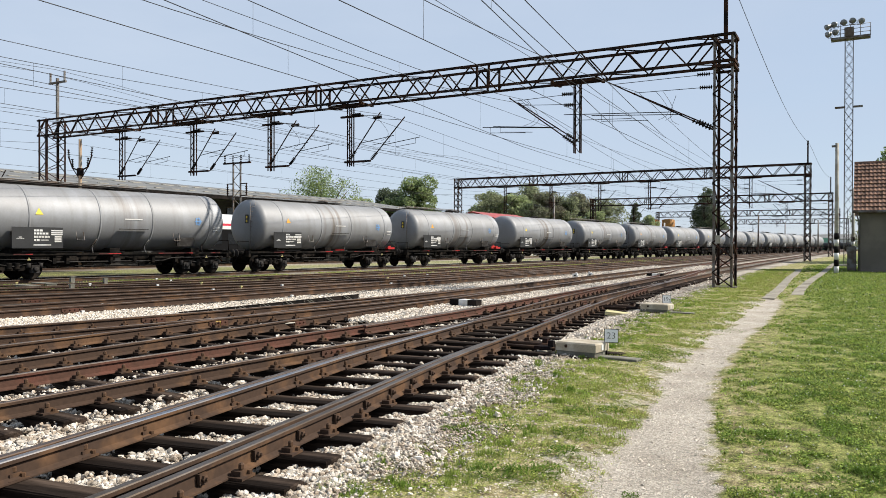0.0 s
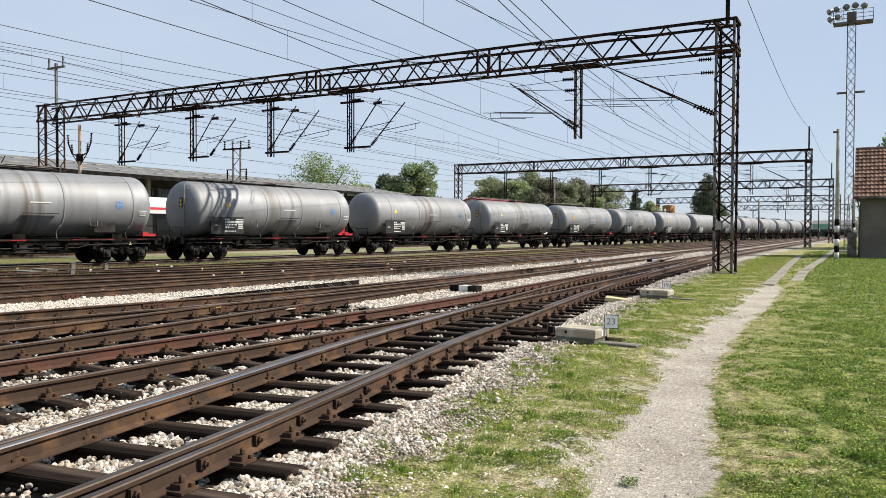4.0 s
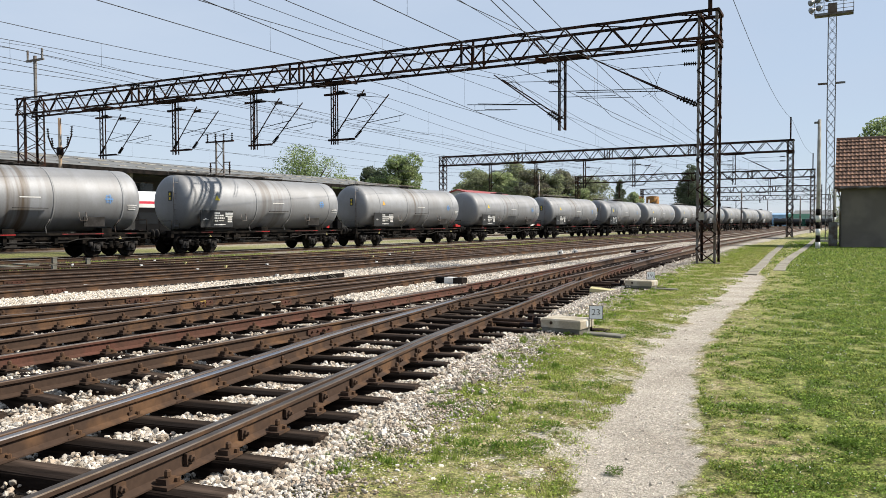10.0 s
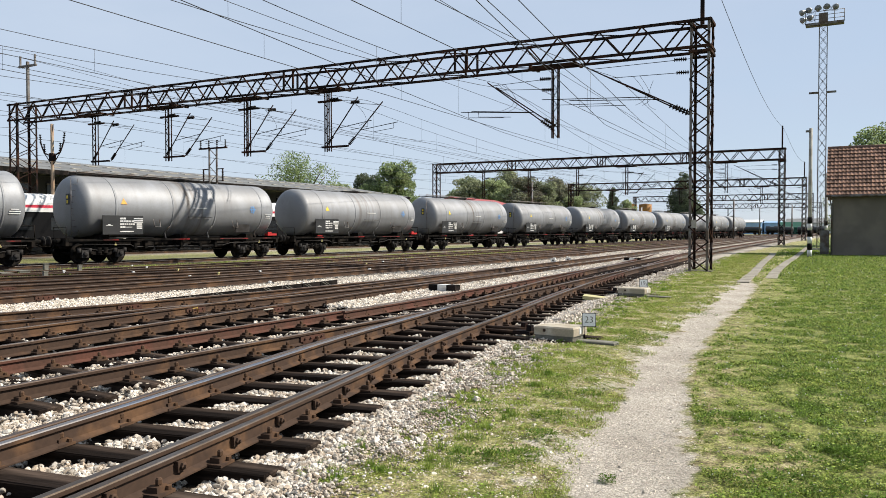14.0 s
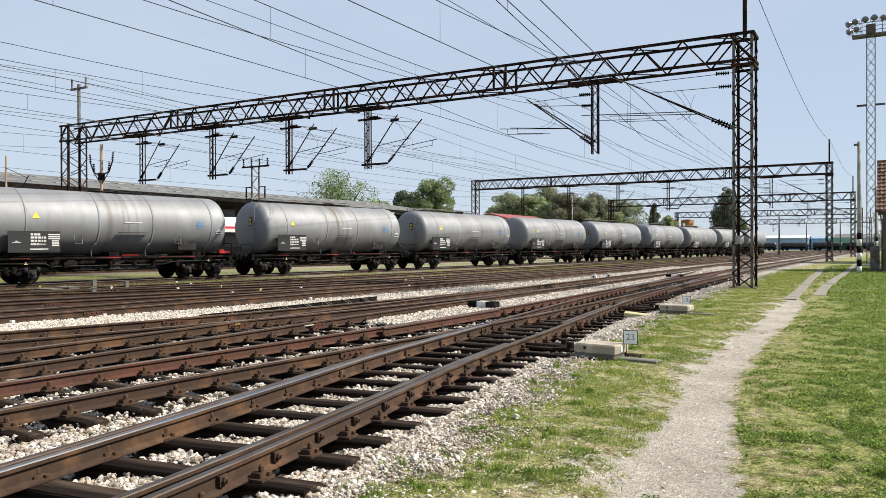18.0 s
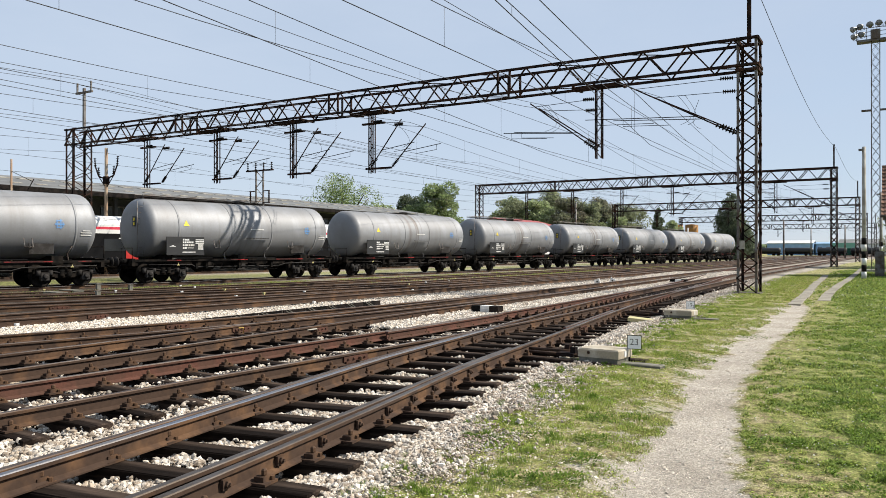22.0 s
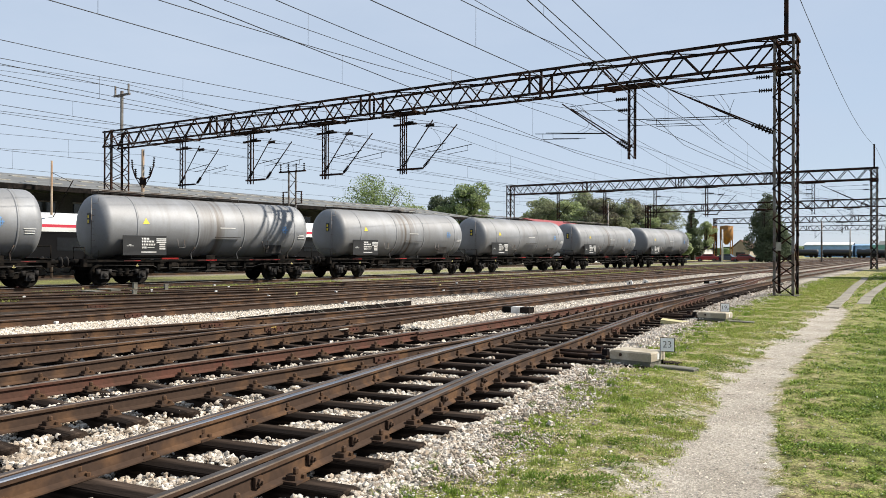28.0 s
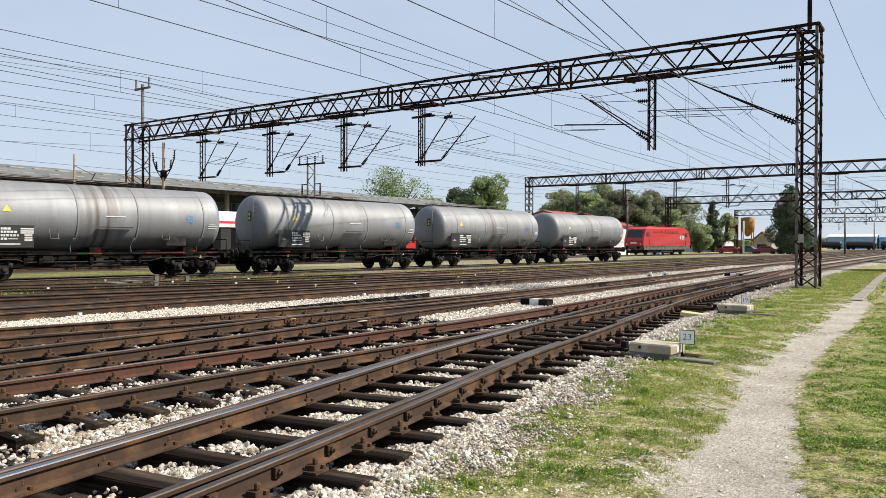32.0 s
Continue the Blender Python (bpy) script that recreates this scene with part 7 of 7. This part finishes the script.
tree(-62.5, 150, 14.6, 9.5, LEAF_OLIVE, "tall hazy olive tree behind the row", 5200, 0.36, 21)
tree(-70.5, 148, 13.6, 9.0, LEAF_MID, "tall green tree behind the row", 5200, 0.36, 22)
tree(-52.0, 152, 12.6, 8.5, LEAF_BROWN, "reddish-brown leaved tree behind the train", 5600, 0.36, 23)
tree(-47.0, 153, 11.2, 9.0, LEAF_OLIVE, "broad olive tree behind the train", 5000, 0.36, 24)
tree(5.2, 92, 12.6, 8.5, LEAF_MID, "leafy green tree behind the small house", 5950, 0.34, 15)
tree(0.8, 98, 8.5, 5.0, LEAF_OLIVE, "thin bush beside the floodlight tower", 1530, 0.3, 16, low=0.05)


# ---- far buildings, cars and the horizon ----
SILO = material("orange_silo_paint", (0.42, 0.2, 0.04), 0.6, 0.2, 0.12, 1.0, (0.3, 0.15, 0.05), 0.45, 12, 0.05)
SHED_BLUE = material("blue_sheet_metal", (0.3, 0.48, 0.72), 0.5, 0.0, 0.08, 0.6, (0.25, 0.42, 0.64), 0.4, 10, 0.05)
TENT = material("green_tarpaulin", (0.02, 0.09, 0.06), 0.6, 0.0, 0.1, 1.0, None, 0.3, 10, 0.05)
ROOF_RED = material("red_sheet_roof", (0.4, 0.055, 0.045), 0.5, 0.0, 0.08, 0.7, (0.33, 0.06, 0.05), 0.4, 12, 0.03)
HOUSE_WALL = material("beige_house_wall", (0.5, 0.43, 0.33), 0.9, 0.0, 0.08, 0.7, (0.42, 0.36, 0.28), 0.4, 12, 0.05)


def gabled(name, x0, x1, y0, y1, ze, zr, wall, roof_mat, label, category, along_x=True, windows=0):
    th = thing(name, label, category)
    part("wall", Mesh().box(((x0 + x1) / 2, (y0 + y1) / 2, ze / 2 - 0.05), (x1 - x0, y1 - y0, ze + 0.1)), wall, th)
    if along_x:
        ym = (y0 + y1) / 2
        a, b, c = [(x, y, z) for x in (x0 - 0.3, x1 + 0.3) for y, z in ((y0 - 0.4, ze), (ym, zr), (y1 + 0.4, ze))], None, None
    else:
        xm = (x0 + x1) / 2
        a = [(x, y, z) for y in (y0 - 0.3, y1 + 0.3) for x, z in ((x0 - 0.4, ze), (xm, zr), (x1 + 0.4, ze))]
    a += [(x, y, z - 0.18) for x, y, z in a]
    part("roof", Mesh().add(a, [(0, 1, 4, 3), (1, 2, 5, 4), (6, 9, 10, 7), (7, 10, 11, 8), (0, 3, 9, 6), (2, 8, 11, 5), (0, 6, 7, 1), (1, 7, 8, 2), (3, 4, 10, 9), (4, 5, 11, 10)]), roof_mat, th)
    if not along_x:
        part("gable", Mesh().add([(x0, y0, ze - 0.1), (x1, y0, ze - 0.1), ((x0 + x1) / 2, y0, zr - 0.2)], [(0, 1, 2)]), wall, th)
    for i in range(windows):
        x = x0 + (i + 0.5) * (x1 - x0) / windows
        w = part("window", Mesh().box((x, y0 - 0.03, ze * 0.5), (0.5 * (x1 - x0) / windows, 0.08, ze * 0.36)), GLASS_DARK, th)
        part("sill", Mesh().box((x, y0 - 0.08, ze * 0.3), (0.55 * (x1 - x0) / windows, 0.16, 0.08)), WHITE, w)
    return th


gabled("warehouse", -43, -26.5, 326, 340, 4.8, 5.9, SHED_BLUE, COACH_WHITE, "pale blue sheet-metal warehouse with a white roof", "warehouse", True, 0)
gabled("warehouse", -25.8, -20, 330, 342, 4.6, 5.2, SHED_BLUE, SHED_BLUE, "taller pale blue sheet-metal hall", "warehouse", True, 2)
gabled("warehouse", -22, 6, 400, 440, 5.0, 7.4, COACH_WHITE, SHED_ROOF, "long white warehouse far beyond the yard", "warehouse", True, 6)
gabled("market_tent", -18.2, -11.2, 298, 306, 2.6, 4.6, TENT, TENT, "dark green tarpaulin tent beyond the yard", "tent", True)
gabled("cottage", -42.2, -37.8, 195, 203, 2.6, 4.9, HOUSE_WALL, TILE_JOINED, "small beige house with a gabled tile roof", "house", False, 1)
gabled("cottage", -57.5, -51.5, 300, 310, 4.2, 7.6, HOUSE_WALL, TILE_JOINED, "beige house with a gabled tile roof beyond the conifer", "house", False, 2)
gabled("depot", -52, -43, 172, 180, 2.4, 3.2, COACH_WHITE, BLACK, "low dark-roofed depot behind parked cars", "depot", True, 4)
gabled("canopy", -58, -43.6, 100, 116, 4.7, 6.7, COACH_WHITE, ROOF_RED, "white building with a bright red metal roof", "building", False, 0)
gabled("kiosk", -43.6, -42.0, 126, 128, 2.3, 2.6, SHED_BLUE, COACH_WHITE, "small blue kiosk beside the far track", "kiosk", True, 1)
for x in (-44.8, -41.2):
    th = thing("silo", "orange-brown steel silo on legs", "silo", group="silos")
    part("drum", Mesh().lathe([(0.3, 3.6), (1.5, 5.0), (1.5, 7.9), (0.3, 8.1)], 20, "Z", 0, (x, 185.5, 0)), SILO, th)
    for sx in (-1, 1):
        for sy in (-1, 1):
            bar("leg", (x + sx * 1.1, 185.5 + sy * 1.1, -0.06), (x + sx * 1.1, 185.5 + sy * 1.1, 5.2), 0.18, SILO, th)


def car(x, y, turn, paint, label):
    th = thing("car", label, "car", pose(x, y, -0.06, 0, 0, turn), "parked cars")
    v = [(-2.1, 0.35), (-2.1, 0.85), (-1.2, 0.98), (-0.7, 1.45), (0.9, 1.47), (1.6, 1.0), (2.1, 0.9), (2.1, 0.35)]
    n = len(v)
    part("body", Mesh().add([(a, -0.85 + (0.12 if b > 1.2 else 0), b) for a, b in v] + [(a, 0.85 - (0.12 if b > 1.2 else 0), b) for a, b in v], [tuple(range(n)), tuple(range(2 * n - 1, n - 1, -1))] + [(i, i + n, (i + 1) % n + n, (i + 1) % n) for i in range(n)]), paint, th)
    for sy in (-1, 1):
        part("window", Mesh().box((0.15, sy * 0.79, 1.2), (1.7, 0.04, 0.36)), GLASS_DARK, th)
        for a in (-1.3, 1.3):
            w = part("wheel", Mesh().lathe([(0.32, -0.1), (0.32, 0.1)], 18, "Y", 0, (a, sy * 0.8, 0.32)), BLACK, th)
            part("rim", Mesh().lathe([(0.19, -0.11), (0.19, 0.11)], 14, "Y", 0, (a, sy * 0.8, 0.32)), MAST_GREY, w)


CAR_RED = material("car_red", (0.3, 0.02, 0.025), 0.25, 0.1, 0.03, 1.0, None, 0.3, 10, 0, 0, 0, False, 0.6)
CAR_DARK = material("car_dark_blue", (0.03, 0.035, 0.05), 0.25, 0.2, 0.03, 1.0, None, 0.3, 10, 0, 0, 0, False, 0.6)
car(-36.6, 149, 8, CAR_RED, "parked dark red hatchback behind the yard")
car(-33.2, 150, 175, CAR_DARK, "parked dark blue car behind the yard")
car(-30.0, 149, 4, CAR_RED, "parked bright red car behind the yard")
car(-26.6, 152, 170, CAR_DARK, "parked dark car under the conifer")
car(-23.4, 153, 10, BOX_GREY, "parked grey car beyond the tracks")


def stored_tank(x, y):
    th = thing("stored_tank_wagon", "dark stabled tank wagon far across the yard", "tank wagon", pose(x, y, 0.1, 0, 0, 84), "stabled dark tank wagons")
    part("tank", Mesh().lathe([(0.1, -4.4), (0.8, -4.2), (0.95, -3.9), (0.95, 3.9), (0.8, 4.2), (0.1, 4.4)], 24, "Y", 0, (0, 0, 1.75)), PANEL, th)
    part("underframe", Mesh().box((0, 0, 0.72), (1.8, 9, 0.25)), BLACK, th)
    for yy in (-3.6, -2.2, 2.2, 3.6):
        part("wheelset", Mesh().lathe([(0.4, -0.8), (0.4, 0.8)], 16, "X", 0, (0, yy, 0.4)), BLACK, th)


for i in range(4):
    stored_tank(-36 + i * 9.6, 272 + i * 1.5)


def far_woods():
    rng = np.random.default_rng(5)
    n = 5200
    a = rng.uniform(-1.35, 0.75, n)
    d = rng.uniform(480, 760, n)
    x, y = d * np.sin(a), d * np.cos(a)
    h = rng.uniform(4, 9, n) * (0.7 + 0.3 * np.sin(a * 23) * np.sin(a * 7 + 1))
    v = np.repeat(CUBE_V[None], n, 0) * (1 + rng.uniform(-0.3, 0.3, (n, 8, 3)))
    v *= np.stack([rng.uniform(5, 12, n), rng.uniform(5, 9, n), h], 1)[:, None, :]
    v += np.stack([x, y, h * 0.45], 1)[:, None, :]
    f = CUBE_F[None] + (np.arange(n) * 8)[:, None, None]
    tagged(new("far_woods", fast_mesh("far_woods", v.reshape(-1, 3), f.reshape(-1, 4), [LEAF_MID])), "distant belt of low green woods on the horizon", "woods", kind="stuff")


far_woods()


# ---- point machines, signs and markers ----
def sign(x, y, z, w, text, turn, parent, small=""):
    p = part("sign_plate", Mesh().box((0, 0, 0), (w, 0.012, w)), SIGN_WHITE, parent, "small square white number sign", pose(x, y, z, 0, 0, turn))
    part("rim", Mesh().box((0, 0.006, 0), (w + 0.018, 0.01, w + 0.018)), BLACK, p)
    fc = bpy.data.curves.new("number", "FONT")
    fc.offset = -0.0022
    fc.body, fc.size, fc.extrude, fc.align_x, fc.align_y = text, w * 0.72, 0.001, "CENTER", "CENTER"
    fc.materials.append(BLACK)
    t = new("number", fc)
    t.parent = p
    t.matrix_basis = pose(-w * 0.1 if small else 0, -0.0085, 0, 90, 0, 0)
    if small:
        fs = bpy.data.curves.new("small_number", "FONT")
        fs.body, fs.size, fs.extrude, fs.align_x, fs.align_y = small, w * 0.4, 0.001, "CENTER", "CENTER"
        fs.materials.append(BLACK)
        t = new("small_number", fs)
        t.parent = p
        t.matrix_basis = pose(w * 0.36, -0.0085, -w * 0.16, 90, 0, 0)
    part("sign_post", Mesh().box((x - w * 0.42, y + 0.03, z / 2 - 0.05), (0.025, 0.02, z + 0.1)), BLACK, parent)


COVER = material("sandy_concrete", (0.5, 0.45, 0.36), 0.85, 0.0, 0.15, 4.0, (0.37, 0.32, 0.24), 0.45, 40, 0.25, 0.005)


def point_machine(x, y, turn, text, small="", w=0.66, aside=0.42, behind=0.16):
    th = thing("point_machine", "pale concrete point machine cover with a number sign", "point machine", group="point machines")
    at = Matrix.Translation((x, y, 0)) @ Matrix.Rotation(radians(turn), 4, "Z")
    part("timber", sleeper_mesh(0.24, 2.3, 0.18, 3), SLEEPER, th, "dark tarred timber", at @ pose(-0.85, -0.3, 0.02))
    part("timber", sleeper_mesh(0.24, 2.6, 0.18, 4), SLEEPER, th, "dark tarred timber", at @ pose(-0.75, 0.34, 0.03))
    part("timber", sleeper_mesh(0.2, 0.62, 0.16, 6), WEATHERED, th, "weathered timber end", at @ pose(w / 2 + 0.34, -0.12, 0.04))
    part("base", Mesh().box((0, 0, -0.0), (w - 0.02, 0.5, 0.17)), WEATHERED, th, "grey concrete base", at)
    part("lug", Mesh().lathe([(0.026, 0), (0.026, -0.02)], 10, "Y", 0, (-0.16, -0.245, 0.16)), RUST, th, "rusty round lug", at)
    a, b = w / 2 + 0.01, w / 2 - 0.015
    m = Mesh().add([(-a, -0.26, 0.085), (a, -0.26, 0.085), (a, 0.26, 0.085), (-a, 0.26, 0.085), (-a, -0.255, 0.2), (a, -0.255, 0.2), (a, 0.255, 0.2), (-a, 0.255, 0.2), (-b, -0.235, 0.222), (b, -0.235, 0.222), (b, 0.235, 0.222), (-b, 0.235, 0.222)],
                   [(0, 3, 2, 1), (8, 9, 10, 11)] + [(k + i, k + (i + 1) % 4, k + 4 + (i + 1) % 4, k + 4 + i) for k in (0, 4) for i in range(4)])
    part("cover", m, COVER, th, "pale sandy concrete cover", at)
    part("mark", Mesh().box((a + 0.003, 0.0, 0.15), (0.004, 0.07, 0.09)), WHITE, th, "small white painted mark", at)
    part("rod", Mesh().tube([(-0.3, 0.1, 0.1), (-1.0, 0.1, 0.1), (-1.6, 0.1, 0.08)], 0.03, 6).tube([(-0.3, -0.12, 0.08), (-1.7, -0.12, 0.07)], 0.025, 6), RUST, th, "rusty throw rods", at)
    part("bracket", Mesh().box((-0.62, 0.02, 0.08), (0.3, 0.4, 0.05)).box((-0.5, -0.08, 0.14), (0.09, 0.09, 0.12)).box((-0.72, 0.14, 0.14), (0.09, 0.09, 0.12)), PORTAL, th, "dark mounting bracket", at)
    part("cable_duct", Mesh().tube([(w / 2, 0.1, 0.0), (w / 2 + 0.35, 0.14, 0.0), (w / 2 + 0.6, 0.1, -0.05)], 0.025, 6), BLACK, th, "black cable duct", at)
    q = at @ Vector((aside, behind, 0))
    sign(q.x, q.y, 0.32, 0.2, text, turn + 20, th, small)


WEATHERED = material("weathered_base_concrete", (0.25, 0.24, 0.2), 0.9, 0.0, 0.15, 3.0, (0.16, 0.15, 0.12), 0.45, 30, 0.2, 0.004)
point_machine(-3.9, 11.55, -6, "23")
point_machine(-4.72, 20.0, -5, "19", "2", 0.7, 0.14, 0.34)
th = thing("lid", "yellowish concrete cable lid lying on the ballast", "cable lid")
part("slab", Mesh().box((0, 0, 0), (0.62, 0.3, 0.09)), material("yellowish_concrete", (0.55, 0.5, 0.27), 0.85, 0.0, 0.12, 4.0, (0.42, 0.38, 0.22), 0.4, 30, 0.2, 0.004), th, "", pose(-5.35, 18.6, 0.03, 4, 6, 8))


def lantern(x, y, turn, s=1.0):
    th = thing("switch_lantern", "white block between black ends on a switch stand", "switch stand", pose(x, y, 0, 0, 0, turn), "switch stands")
    part("stand", Mesh().box((0, 0, -0.06), (1.3 * s, 0.34, 0.14)), SLEEPER, th)
    for i, (mat, lab) in enumerate(((BLACK, "black painted end"), (WHITE, "white painted block"), (BLACK, "black painted end"))):
        part("block", Mesh().box(((i - 1) * 0.37 * s, 0, 0.11), (0.365 * s, 0.3, 0.21)), mat, th, lab)


lantern(-9.75, 18.8, -4, 0.78)
lantern(-9.9, 41.5, -4, 0.8)
for i, (x, y) in enumerate(((-13.3, 38.2), (-12.95, 39.6))):
    s = thing("white_marker", "tilted white painted marker board on the ballast", "marker", pose(x, y, 0.12, 0, 25 if i else -20, -10), "white markers")
    part("board", Mesh().box((0, 0, 0.02), (0.3, 0.05, 0.26)), WHITE, s)
    part("dot", Mesh().lathe([(0.045, -0.03), (0.045, -0.04)], 10, "Y", 0, (0, 0, 0.02)), BLACK, s)

WORN_GREY = material("weathered_grey_concrete", (0.22, 0.21, 0.18), 0.9, 0.0, 0.15, 3.0, (0.15, 0.145, 0.12), 0.45, 30, 0.2, 0.004)
rg = random.Random(8)
for i in range(26):
    y = rg.uniform(8, 34)
    x = rg.choice((-12.6, -16.8, -17.6, -19.8, -21.5, -23.5, -26.0, -28.5)) + rg.uniform(-0.4, 0.4)
    kd = rg.random()
    mk = thing("track_marker", "small white or yellow marker peg between the tracks", "marker peg", pose(x, y, float(height(np.array([x]), np.array([y]))[0]), 0, 0, rg.uniform(-20, 20)), "marker pegs")
    h = rg.uniform(0.06, 0.15)
    part("peg", Mesh().box((0, 0, h / 2), (0.05, 0.05, h)), BLACK if kd < 0.4 else (WHITE if kd < 0.75 else FADED_YELLOW), mk)
    part("cap", Mesh().box((0, 0, h + 0.03), (0.08, 0.08, 0.05)), WHITE if kd < 0.8 else FADED_YELLOW, mk)
for x, y, w, h, mat in ((-28.2, 18.3, 1.2, 0.14, WORN_GREY), (-27.6, 17.2, 1.3, 0.14, WORN_GREY), (-27.2, 20.3, 0.12, 0.3, WORN_GREY), (-29.2, 20.2, 0.14, 0.3, WORN_GREY), (-24.6, 17.0, 0.12, 0.26, WORN_GREY)):
    b = thing("trackside_box", "weathered grey trackside box between the tracks", "trackside box", pose(x, y, float(height(np.array([x]), np.array([y]))[0]) - 0.02, 0, 0, -6), "trackside boxes")
    deep = min(0.4, 1.2 * w)
    part("body", Mesh().box((0, 0, h / 2), (w, deep, h)), mat, b)
    part("lid", Mesh().box((0, 0, h + 0.01), (w + 0.03, deep + 0.03, 0.03)), mat, b)
# low dark steel edging with slanted ribs along the strip of clean ballast
ed = thing("edging", "low dark rusty steel edging with slanted ribs beside the ballast", "edging")
e0, e1 = Vector((-14.2, 12.6, -0.12)), Vector((-14.42, 20.2, -0.12))
step = (e1 - e0) / 8
for i in range(8):
    a = e0 + step * i
    part("plate", Mesh().beam(a + Vector((0, 0.02, 0.12)), a + step + Vector((0, -0.02, 0.12)), 0.03, 0.22), BLACK, ed)
    for k in (0.1, 0.25):
        part("rib", Mesh().beam(a + step * k + Vector((0.02, 0, 0.23)), a + step * (k + 0.4) + Vector((0.1, 0, 0.02)), 0.016, 0.02), WORN_GREY, ed)
part("cap", Mesh().beam(e0 + Vector((0, 0, 0.235)), e1 + Vector((0, 0, 0.235)), 0.04, 0.02), BLACK, ed, "dark top flange")


def fishplate(nm, y, o, mat):
    """Two bolted plates that join the lengths of a rail."""
    q, d = across(LINES[nm], y, o)
    m = Mesh()
    for sx in (-1, 1):
        m.box((sx * 0.022, 0, RAIL_Z - 0.09), (0.026, 0.56, 0.08)).box((sx * 0.04, 0, RAIL_Z - 0.135), (0.05, 0.52, 0.03))
        for k in (-0.24, -0.08, 0.08, 0.24):
            m.lathe([(0.018, 0.0), (0.018, sx * 0.02), (0.01, sx * 0.03)], 6, "X", 0, (sx * 0.035, k * 0.8, RAIL_Z - 0.09), False)
    part("fishplate", m, mat, tracks[nm], at=Matrix.Translation(q) @ pose(0, 0, 0, 0, 0, -math.degrees(math.atan2(d.x, d.y))))


for nm, y, o in (("track_c", 11.6, -0.755), ("track_c", 12.3, 0.755), ("track_d", 11.2, -0.755), ("track_e", 12.0, 0.755), ("track_b", 13.2, -0.755), ("track_b", 9.4, 0.755), ("track_a", 12.2, -0.755), ("track_a", 15.5, 0.755), ("track_b", 21.0, 0.755), ("track_f", 13.4, 0.755)):
    fishplate(nm, y, o, RUST_RED)
# hoop barriers beside track d
for x, y, mat in ((-11.9, 11.3, material("rusted_yellow_paint", (0.42, 0.29, 0.07), 0.7, 0.0, 0.2, 9.0, (0.16, 0.08, 0.04), 0.45, 40, 0.1)), (-10.4, 11.9, CONCRETE)):
    hb = thing("hoop", "low bent tubular hoop between the rails", "hoop", pose(x, y, 0, 0, 0, 70), "tubular hoops")
    part("tube", Mesh().tube([(-0.28, 0, -0.1), (-0.28, 0, 0.1), (0.28, 0, 0.12), (0.28, 0, -0.1)], 0.018, 6), mat, hb)

motions()
